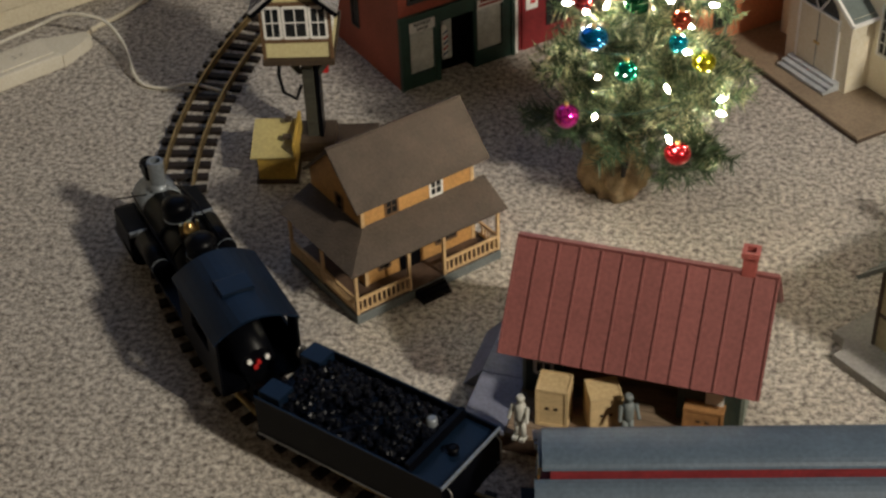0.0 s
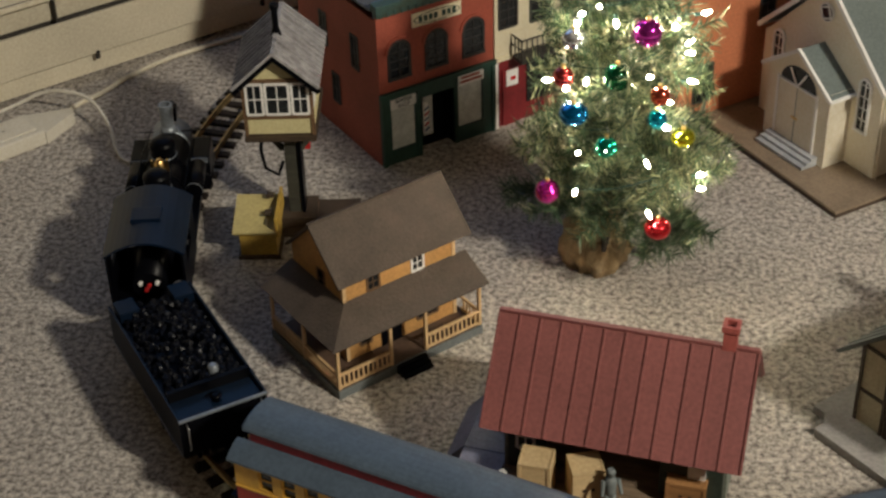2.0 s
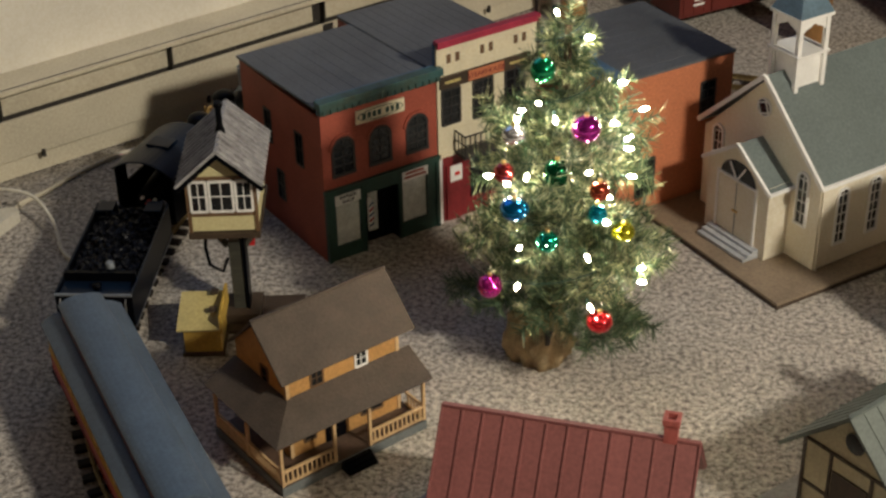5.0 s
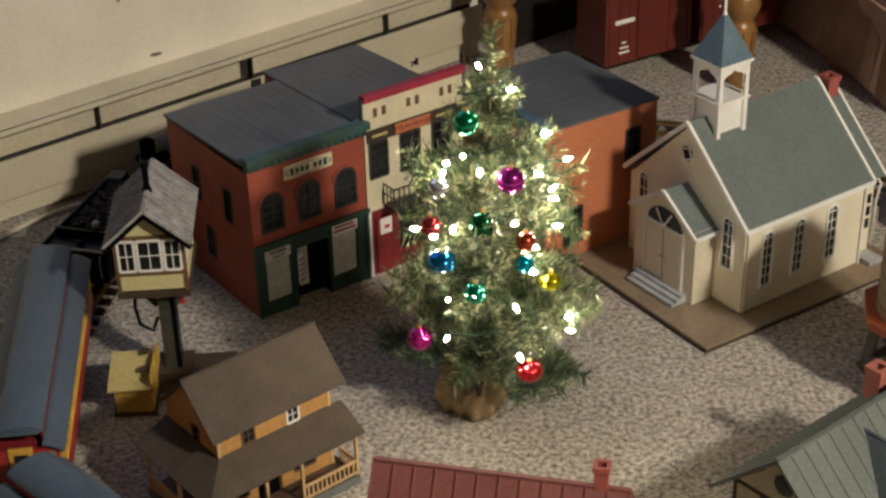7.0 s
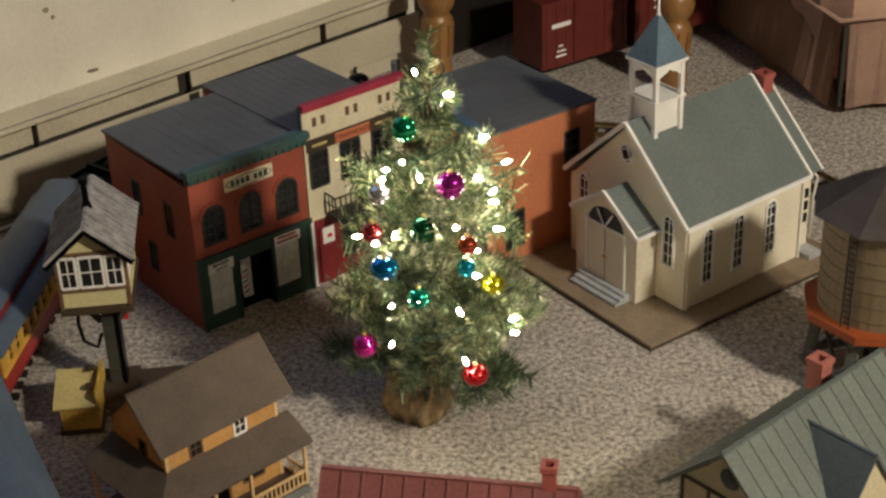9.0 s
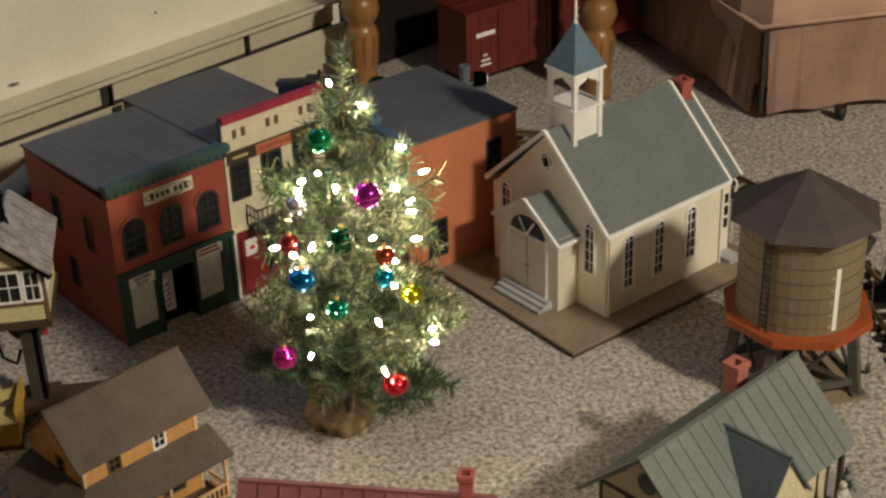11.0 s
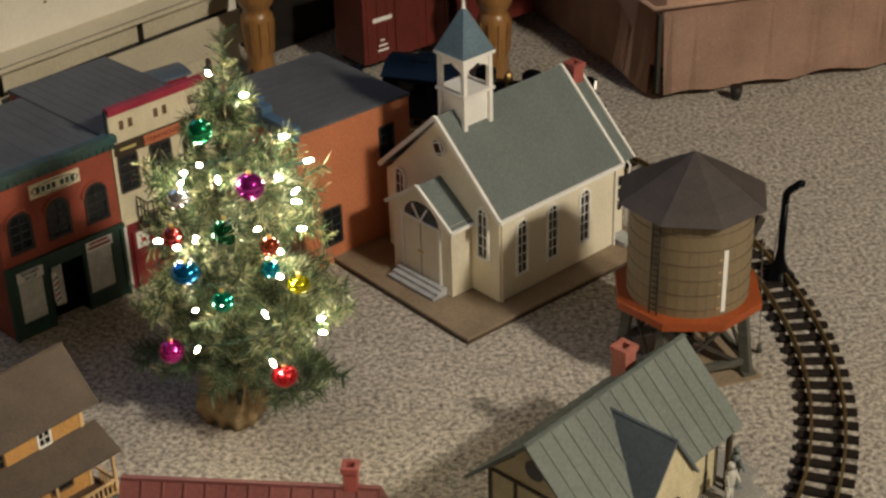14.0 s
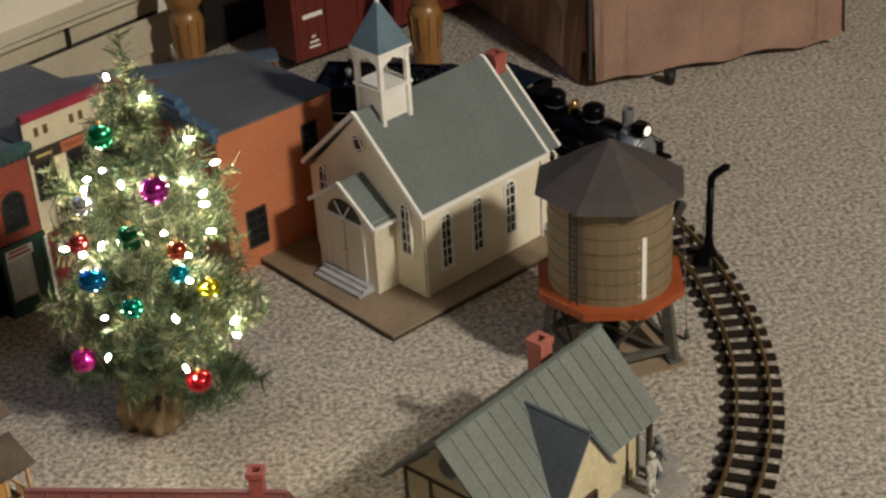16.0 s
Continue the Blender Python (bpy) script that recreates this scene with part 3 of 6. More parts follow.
def tender():
    t = thing("coal_tender", Matrix(), "black coal tender heaped with shiny coal behind the engine", "tender")
    for s in (1, -1):
        part("side_plate", B((-0.12, 0.132, s * 0.053 - 0.0015, s * 0.053 + 0.0015, 0.05, 0.105)), "black", t)
    part("end_plate", B((-0.12, -0.117, -0.0515, 0.0515, 0.05, 0.105)), "black", t)
    part("floor_plate", B((-0.117, 0.132, -0.0515, 0.0515, 0.05, 0.06)), "black", t)
    part("water_tank", B((-0.117, -0.072, -0.0515, 0.0515, 0.06, 0.098)), "black", t)
    part("front_plate", B((0.129, 0.132, -0.0515, 0.0515, 0.06, 0.09)), "black", t)
    part("deck_plate", B((-0.116, -0.078, -0.051, 0.051, 0.098, 0.1)), "black_blue", t, "black tank deck tinted blue for reflected light")
    part("bulkhead", B((-0.078, -0.072, -0.0515, 0.0515, 0.098, 0.114)), "black", t)
    part("rear_rim", B((-0.122, -0.1195, -0.0545, 0.0545, 0.103, 0.1065)), "silver", t, "bright silver rim")
    for s in (1, -1):
        part("side_rim", B((-0.119, 0.132, s * 0.0537 - 0.001, s * 0.0537 + 0.001, 0.105, 0.1068)), "black_blue", t)
        part("side_beading", B((-0.119, 0.132, s * 0.0553 - 0.0006, s * 0.0553 + 0.0006, 0.052, 0.0535)), "steel", t)
        part("tool_box", B((0.1, 0.13, s * 0.036 - 0.013, s * 0.036 + 0.013, 0.09, 0.112), bevel=0.001), "black_blue", t)
    bm = bmesh.new()
    turned(bm, [(0.006, 0.1), (0.006, 0.104), (0.007, 0.105), (0.007, 0.107), (0.003, 0.108)], 18, (-0.097, 0, 0))
    part("water_hatch", bm, "black", t)
    bm = bmesh.new()
    turned(bm, [(0.006, 0.106), (0.0062, 0.112), (0.0062, 0.121), (0.004, 0.123)], 16, (-0.062, -0.012, 0))
    part("cap", bm, "silver", t, "silver knob on the coal")
    rng = random.Random(4)
    bm = bmesh.new()
    for i in range(430):
        x, y = rng.uniform(-0.069, 0.122), rng.uniform(-0.049, 0.049)
        z = 0.094 + 0.017 * (1 - (y / 0.052) ** 2) * (1 - max(0, (x - 0.08) / 0.09)) + rng.uniform(-0.002, 0.002)
        r = rng.uniform(0.003, 0.0075)
        m = Matrix.Translation((x, y, z)) @ Euler((rng.uniform(0, 3), rng.uniform(0, 3), rng.uniform(0, 3))).to_matrix().to_4x4() @ Matrix.Diagonal((r, r * rng.uniform(0.6, 1.0), r * rng.uniform(0.5, 0.9), 1))
        bmesh.ops.create_icosphere(bm, subdivisions=1, radius=1, matrix=m)
    box(bm, -0.071, 0.129, -0.051, 0.051, 0.06, 0.095)
    tagged(part("coal", bm, "coal", t, "heap of shiny black coal"), kind="stuff")
    part("underframe", B((-0.118, 0.118, -0.02, 0.02, 0.044, 0.05), (0.118, 0.165, -0.004, 0.004, 0.04, 0.046), (-0.15, -0.118, -0.004, 0.004, 0.04, 0.046)), "black", t)
    for s in (1, -1):
        bm = bmesh.new()
        tube(bm, [(-0.122, s * 0.046, 0.06), (-0.127, s * 0.046, 0.065), (-0.127, s * 0.046, 0.095), (-0.122, s * 0.046, 0.1)], 0.001, 6)
        part("grab_iron", bm, "steel", t)
    brake = part("hand_brake", B((0.1315, 0.1345, -0.05, -0.034, 0.085, 0.106), (0.1345, 0.143, -0.044, -0.04, 0.094, 0.098)), "silver", t, "silver hand brake plate")
    bm = bmesh.new()
    cone(bm, (0.143, -0.042, 0.096), (0.145, -0.042, 0.096), 0.008, 0.008, 14)
    part("brake_wheel", bm, "steel", brake)
    w = []
    for x in (0.07, -0.07):
        truck(t, x)
        w += wheels(t, (x - 0.02, x + 0.02), 0.0135)
    return t, w


def coach():
    c = thing("passenger_coach", Matrix(), "red and yellow toy passenger coach with grey-blue clerestory roof", "railway coach", "coaches of the train")
    L = 0.232
    for s in (1, -1):
        m = Matrix.Diagonal((1, s, 1, 1))
        body = part("side", B((-L, L, 0.047, 0.05, 0.052, 0.082)), "coach_red", c, "red lower side", m)
        n = 14
        holes, pitch = [], (2 * L - 0.05) / n
        for i in range(n):
            u = -L + 0.025 + pitch * (i + 0.5)
            holes.append((u - pitch * 0.3, u + pitch * 0.3, 0.088, 0.113))
        bm = bmesh.new()
        wall_with_holes(bm, -L, L, 0.082, 0.122, 0.047, 0.05, holes)
        part("window_band", bm, "coach_yellow", c, "yellow window band", m)
        part("belt_rail", B((-L, L, 0.0498, 0.0516, 0.082, 0.0845), (-L, L, 0.0498, 0.0512, 0.116, 0.118)), "coach_yellow", c, "", m)
        part("lower_moulding", B((-L, L, 0.0498, 0.0512, 0.053, 0.0565)), "coach_maroon", c, "", m)
        pane = mesh_of("pane", B((-pitch * 0.33, pitch * 0.33, 0.0455, 0.0465, 0.086, 0.115)), "window_dark")
        blind = mesh_of("window_frame", B((-pitch * 0.3, pitch * 0.3, 0.0466, 0.0478, 0.099, 0.101), (-pitch * 0.3, -pitch * 0.24, 0.0466, 0.0478, 0.088, 0.113), (pitch * 0.24, pitch * 0.3, 0.0466, 0.0478, 0.088, 0.113)), "coach_yellow")
        for h in holes:
            p = part("pane", pane, "", c, m=m @ Matrix.Translation(((h[0] + h[1]) / 2, 0, 0)))
            part("window_frame", blind, "", p, m=Matrix())
    for x in (L - 0.0015, -L + 0.0015):
        part("end_wall", B((x - 0.0015, x + 0.0015, -0.047, 0.047, 0.052, 0.122)), "coach_red", c)
        k = 1 if x > 0 else -1
        part("end_door", B((x + k * 0.0005, x + k * 0.004, -0.015, 0.015, 0.056, 0.126)), "coach_yellow", c, "yellow end door")
        part("door_window", B((x + k * 0.004, x + k * 0.0045, -0.009, 0.009, 0.095, 0.117)), "window_dark", c)
        part("vestibule_step", B((x - 0.02, x + 0.02, -0.04, 0.04, 0.046, 0.051), (x - 0.018, x + 0.018, 0.04, 0.05, 0.034, 0.037), (x - 0.018, x + 0.018, -0.05, -0.04, 0.034, 0.037)), "black", c)
        for y in (0.04, -0.04):
            part("lamp", B((x + k * 0.002, x + k * 0.006, y - 0.003, y + 0.003, 0.11, 0.118)), "silver", c)
        part("coupler", B((x, x + k * 0.032, -0.004, 0.004, 0.036, 0.043)) if k > 0 else B((x - 0.032, x, -0.004, 0.004, 0.036, 0.043)), "black", c)
    # lower roof, red clerestory sides, rounded upper roof
    rot = Matrix.Rotation(math.pi / 2, 4, "Z")
    for s in (1, -1):
        bm = bmesh.new()
        prof = [(s * (0.055 - 0.026 * k / 5), 0.122 + 0.0115 * math.sin(math.pi / 2 * k / 5)) for k in range(6)]
        prism(bm, prof + [(x, z - 0.003) for x, z in prof[::-1]], -L - 0.006, L + 0.006, rot)
        part("eave_roof", bm, "coach_roof", c, "dark grey-blue lower roof")
        part("clerestory_side", B((-L + 0.01, L - 0.01, s * 0.0275 - 0.001, s * 0.0275 + 0.001, 0.128, 0.147)), "coach_maroon", c, "dark red clerestory side")
    bm = bmesh.new()
    prof = [(0.0305 * math.cos(math.pi * k / 12), 0.1465 + 0.0105 * math.sin(math.pi * k / 12)) for k in range(13)]
    prism(bm, prof, -L - 0.002, L + 0.002, rot)
    bmesh.ops.bevel(bm, geom=[e for e in bm.edges if e.calc_length() < 0.02 and abs(abs(e.verts[0].co.x) - L) < 0.004 and abs(e.verts[0].co.x - e.verts[1].co.x) < 1e-5], offset=0.004, segments=2, affect="EDGES")
    part("clerestory_roof", bm, "coach_roof", c, "rounded grey-blue upper roof")
    part("ceiling", B((-L, L, -0.046, 0.046, 0.1225, 0.125)), "coach_maroon", c)
    part("underframe", B((-L, L, -0.044, 0.044, 0.046, 0.052), (-0.06, 0.06, -0.03, 0.03, 0.03, 0.046)), "black", c)
    w = []
    for x in (0.16, -0.16):
        truck(c, x)
        w += wheels(c, (x - 0.022, x + 0.022), 0.0135)
    return c, w


track()
TRAIN = [(locomotive(), -0.21, 0.16, -0.1), (tender(), -0.527, 0.07, -0.07), (coach(), -0.9555, 0.2, -0.2), (coach(), -1.4835, 0.2, -0.2)]
STACK = [(0, 0.892), (1.5, 1.147), (4, 1.564), (6.5, 1.936), (7.5, 2.09), (11.4, 2.611), (14.3, 2.998), (15, 3.105), (16, 3.259)]


def travelled(t):
    return float(np.interp(t, [a for a, _ in STACK], [b for _, b in STACK]))


def motions():
    for (ob, ws), lag, xa, xb in TRAIN:
        rows = []
        for i in range(33):
            t = i * 0.5
            s = travelled(t) + lag
            a, b = on_track(s + xa)[0], on_track(s + xb)[0]
            d = (a - b).normalized()
            mid = (a + b) / 2 - d * (xa + xb) / 2 - Vector((0, 0, 0.004))
            rows.append((t, Matrix.Translation(mid) @ Matrix.Rotation(math.atan2(d.y, d.x), 4, "Z")))
        walk(ob, rows)
        for w, x, s, r in ws:
            spin = []
            n = 1 + math.ceil((travelled(16) - travelled(0)) / r / 1.3)
            steps = max(33, n)
            for i in range(steps + 1):
                t = 16.0 * i / steps
                a = (travelled(t) - travelled(0)) / r
                spin.append((t, pose(x, s * 0.0235, 0.0205 + r, 0, 0, 0) @ Matrix.Rotation(a, 4, "Y") @ Matrix.Rotation(0 if s > 0 else math.pi, 4, "Z")))
            walk(w, spin)

# ---- brown house with a porch ----


def railing(parent, a, b, z0, z1, mat="ochre_rail", n=None):
    a, b = Vector(a), Vector(b)
    d = (b - a)
    n = n or max(3, int(d.length / 0.0068))
    r = part("porch_rail", along((a.x, a.y, z1), (b.x, b.y, z1), 0.0035, 0.003), mat, parent)
    part("bottom_rail", along((a.x, a.y, z0), (b.x, b.y, z0), 0.003, 0.003), mat, r)
    me = mesh_of("baluster", B((-0.0011, 0.0011, -0.0011, 0.0011, z0, z1)), mat)
    for i in range(1, n):
        p = a + d * i / n
        part("baluster", me, mat, r, m=pose(p.x, p.y, 0))


def window(parent, m, w, h, frame_mat="frame_dark", pane_mat="window_dark", rows=2, cols=2, bar=0.0018):
    """A window on a wall whose outside is -y: pane, frame and bars, foot at m."""
    bm = bmesh.new()
    for b in ((-w / 2 - bar, -w / 2 + bar, 0, h), (w / 2 - bar, w / 2 + bar, 0, h), (-w / 2, w / 2, -bar, bar), (-w / 2, w / 2, h - bar, h + bar)):
        box(bm, b[0], b[1], -0.0022, 0.001, b[2], b[3])
    f = part("window_frame", bm, frame_mat, parent, m=m)
    part("pane", B((-w / 2, w / 2, -0.0006, 0.0004, 0, h)), pane_mat, f)
    for i in range(1, cols):
        part("glazing_bar", B((-w / 2 + w * i / cols - bar * 0.4, -w / 2 + w * i / cols + bar * 0.4, -0.0016, -0.0006, bar, h - bar)), frame_mat, f)
    for i in range(1, rows):
        part("glazing_bar", B((-w / 2 + bar, w / 2 - bar, -0.0014, -0.0006, h * i / rows - bar * 0.4, h * i / rows + bar * 0.4)), frame_mat, f)
    return f


def arched(parent, m, w, h, frame_mat, pane_mat="window_dark", rows=4, bar=0.0016, deep=0.0026):
    """An arched window, foot at m, outside -y."""
    r = w / 2
    arc = [(r * math.cos(math.pi * i / 12), h - r + r * math.sin(math.pi * i / 12)) for i in range(13)]
    outer = [(r + bar, 0)] + [((r + bar) * math.cos(math.pi * i / 12), h - r + (r + bar) * math.sin(math.pi * i / 12)) for i in range(13)] + [(-r - bar, 0)]
    inner = [(r - bar, 0)] + [((r - bar) * math.cos(math.pi * i / 12), h - r + (r - bar) * math.sin(math.pi * i / 12)) for i in range(13)] + [(-r + bar, 0)]
    bm = bmesh.new()
    for i in range(len(outer) - 1):
        prism(bm, [outer[i], outer[i + 1], inner[i + 1], inner[i]], -deep, 0.001)
    box(bm, -r - bar, r + bar, -deep - 0.001, 0.001, -bar * 1.6, bar * 0.6)
    f = part("window_frame", bm, frame_mat, parent, m=m)
    bm = bmesh.new()
    prism(bm, [(r, 0)] + arc + [(-r, 0)], -0.0006, 0.0004)
    part("pane", bm, pane_mat, f)
    part("glazing_bar", B((-bar * 0.45, bar * 0.45, -0.0018, -0.0006, bar, h - bar)), frame_mat, f)
    for i in range(1, rows):
        z = (h - r) * i / (rows - 1)
        part("glazing_bar", B((-r + bar, r - bar, -0.0016, -0.0006, z - bar * 0.45, z + bar * 0.45)), frame_mat, f)
    return f


def porch_house():
    h = thing("model_house", pose(-0.3556, 1.527, 0, 0, 0, 41.4), "ochre two-storey model house with brown roofs and a wraparound porch", "model house")
    part("base", B((0, 0.2245, 0, 0.165, 0, 0.013), bevel=0.001), "base_grey", h)
    part("porch_floor", B((0.002, 0.2225, 0.002, 0.163, 0.013, 0.0145)), "porch_floor", h)
    # walls
    bm = bmesh.new()
    wall_with_holes(bm, 0.042, 0.212, 0.0145, 0.1345, 0.044, 0.047, [(0.078, 0.096, 0.1085, 0.132), (0.146, 0.164, 0.1085, 0.132), (0.1, 0.12, 0.0145, 0.065), (0.062, 0.08, 0.03, 0.062), (0.15, 0.185, 0.03, 0.062)])
    part("wall", bm, "ochre", h)
    bm = bmesh.new()
    wall_with_holes(bm, 0.044, 0.164, 0.0145, 0.1345, 0, 0.003, [(0.085, 0.105, 0.1, 0.13), (0.07, 0.085, 0.03, 0.062), (0.12, 0.135, 0.03, 0.062)])
    for q in ([(0.044, 0.1345), (0.164, 0.1345), (0.104, 0.192)],):
        prism(bm, q, 0, 0.003)
    turn = Matrix(((0, -1, 0, 0.045), (1, 0, 0, 0), (0, 0, 1, 0), (0, 0, 0, 1)))
    bmesh.ops.transform(bm, matrix=turn, verts=bm.verts)
    part("gable_wall", bm, "ochre", h)
    bm = bmesh.new()
    box(bm, 0.044, 0.164, 0, 0.003, 0.0145, 0.1345)
    prism(bm, [(0.044, 0.1345), (0.164, 0.1345), (0.104, 0.192)], 0, 0.003)
    bmesh.ops.transform(bm, matrix=Matrix.Translation((0.167, 0, 0)) @ turn, verts=bm.verts)
    part("gable_wall", bm, "ochre", h)
    part("back_wall", B((0.042, 0.212, 0.161, 0.164, 0.0145, 0.1345)), "ochre", h)
    for u in (0.087, 0.155):
        window(h, pose(u, 0.045, 0.109), 0.018, 0.023, "timber" if u < 0.1 else "white", rows=2, cols=2, bar=0.0014)
    for u, w in ((0.071, 0.018), (0.1675, 0.033)):
        window(h, pose(u, 0.045, 0.03), w, 0.032, "timber", rows=2, cols=1, bar=0.0014)
    # door coloured black for the deep shade under the porch
    part("door", B((0.094, 0.126, 0.0425, 0.0435, 0.0145, 0.07)), "black", h, "doorway painted black for the porch shade")
    for u in (0.043, 0.211):
        part("corner_board", B((u - 0.0025, u + 0.0025, 0.0425, 0.0475, 0.0145, 0.1345)), "ochre_rail", h)
    for v, z, hh in ((0.095, 0.1, 0.03), (0.0775, 0.03, 0.032), (0.1275, 0.03, 0.032)):
        window(h, pose(0.043, v, z, 0, 0, -90), 0.015, hh, "timber", rows=2, cols=1, bar=0.0014)
    # main roof
    e0, e1, y0, ym, y1, ze, zr = 0.034, 0.238, 0.039, 0.1045, 0.17, 0.133, 0.196
    for a, b in ((y0, ym), (y1, ym)):
        bm = bmesh.new()
        slab(bm, [(e0, a, ze), (e1, a, ze), (e1, b, zr), (e0, b, zr)], 0.0035)
        part("roof", bm, "brown_roof", h)
    part("ridge_cap", B((e0, e1, ym - 0.002, ym + 0.002, zr - 0.002, zr + 0.001)), "brown_roof", h)
    # porch roof, hipped at the corner
    o, pe, pt = -0.008, 0.084, 0.108
    bm = bmesh.new()
    slab(bm, [(o, o, pe), (0.2305, o, pe), (0.2305, 0.044, pt), (0.044, 0.044, pt)], 0.003)
    slab(bm, [(o, o, pe), (0.042, 0.042, pt), (0.042, 0.168, pt), (o, 0.168, pe)], 0.003)
    part("porch_roof", bm, "brown_roof", h)
    part("porch_beam", B((0.0, 0.224, 0.001, 0.005, 0.077, 0.0805), (0.001, 0.005, 0.0, 0.163, 0.077, 0.0805)), "ochre_rail", h)
    for u, v in ((0.003, 0.003), (0.082, 0.003), (0.136, 0.003), (0.2215, 0.003), (0.003, 0.083), (0.003, 0.161)):
        part("porch_post", B((u - 0.002, u + 0.002, v - 0.002, v + 0.002, 0.0145, 0.078)), "ochre_rail", h)
    railing(h, (0.003, 0.003, 0), (0.082, 0.003, 0), 0.0175, 0.036)
    railing(h, (0.136, 0.003, 0), (0.2215, 0.003, 0), 0.0175, 0.036)
    railing(h, (0.003, 0.003, 0), (0.003, 0.161, 0), 0.0175, 0.036, "ochre_rail", 24)
    railing(h, (0.2215, 0.003, 0), (0.2215, 0.044, 0), 0.0175, 0.036)
    # steps black, the shade of the porch opening put in their colour
    for i in range(3):
        part("step", B((0.088, 0.132, -0.006 - 0.006 * (2 - i), 0.0, 0.0043 * i, 0.0043 * (i + 1))), "black", h)


# ---- red-roofed freight shed with a dock ----


def figurine(m, coat, label, tall=0.062):
    """A small painted standing figurine on the dock, as plain shapes."""
    def fill(bm):
        k = tall / 0.062
        for s in (1, -1):
            cone(bm, (s * 0.0045 * k, 0, 0), (s * 0.003 * k, 0, 0.029 * k), 0.003 * k, 0.0038 * k, 10)
            box(bm, s * 0.0045 * k - 0.003 * k, s * 0.0045 * k + 0.003 * k, -0.007 * k, 0.003 * k, 0, 0.004 * k)
            cone(bm, (s * 0.0085 * k, 0, 0.049 * k), (s * 0.011 * k, -0.007 * k, 0.032 * k), 0.0026 * k, 0.002 * k, 8)
        turned(bm, [(0.005 * k, 0.027 * k), (0.0065 * k, 0.032 * k), (0.007 * k, 0.045 * k), (0.006 * k, 0.051 * k), (0.002 * k, 0.053 * k)], 12)
        turned(bm, [(0.002 * k, 0.052 * k), (0.0042 * k, 0.055 * k), (0.0042 * k, 0.059 * k), (0.0055 * k, 0.06 * k), (0.0035 * k, 0.064 * k)], 12)
    return solid("figurine", coat, fill, label, "figurine", m, "figurines on the models")


def crate(m, w, d, hh, mat, label):
    c = thing("crate", m, label, "crate", "crates on the dock")
    part("body", B((-w / 2 + 0.001, w / 2 - 0.001, -d / 2 + 0.001, d / 2 - 0.001, 0, hh - 0.001)), mat, c)
    e = 0.0035
    for u in (-w / 2 + e / 2, w / 2 - e / 2):
        for v in (-d / 2 + e / 2, d / 2 - e / 2):
            part("corner_batten", B((u - e / 2, u + e / 2, v - e / 2, v + e / 2, 0, hh)), mat, c)
    for z in (e / 2, hh - e / 2):
        for v in (-d / 2 + 0.0008, d / 2 - 0.0008):
            part("batten", B((-w / 2 + e, w / 2 - e, v - 0.0009, v + 0.0009, z - e / 2, z + e / 2)), mat, c)
        for u in (-w / 2 + 0.0008, w / 2 - 0.0008):
            part("batten", B((u - 0.0009, u + 0.0009, -d / 2 + e, d / 2 - e, z - e / 2, z + e / 2)), mat, c)
    for i in (-1, 1):
        part("mark", B((i * 0.005 - 0.002, i * 0.005 + 0.002, -d / 2 + 0.0002, -d / 2 + 0.0009, hh * 0.45, hh * 0.52)), "trim_brown", c)


SHED = pose(-0.1655, 1.3668, 0, 0, 0, -11.84)


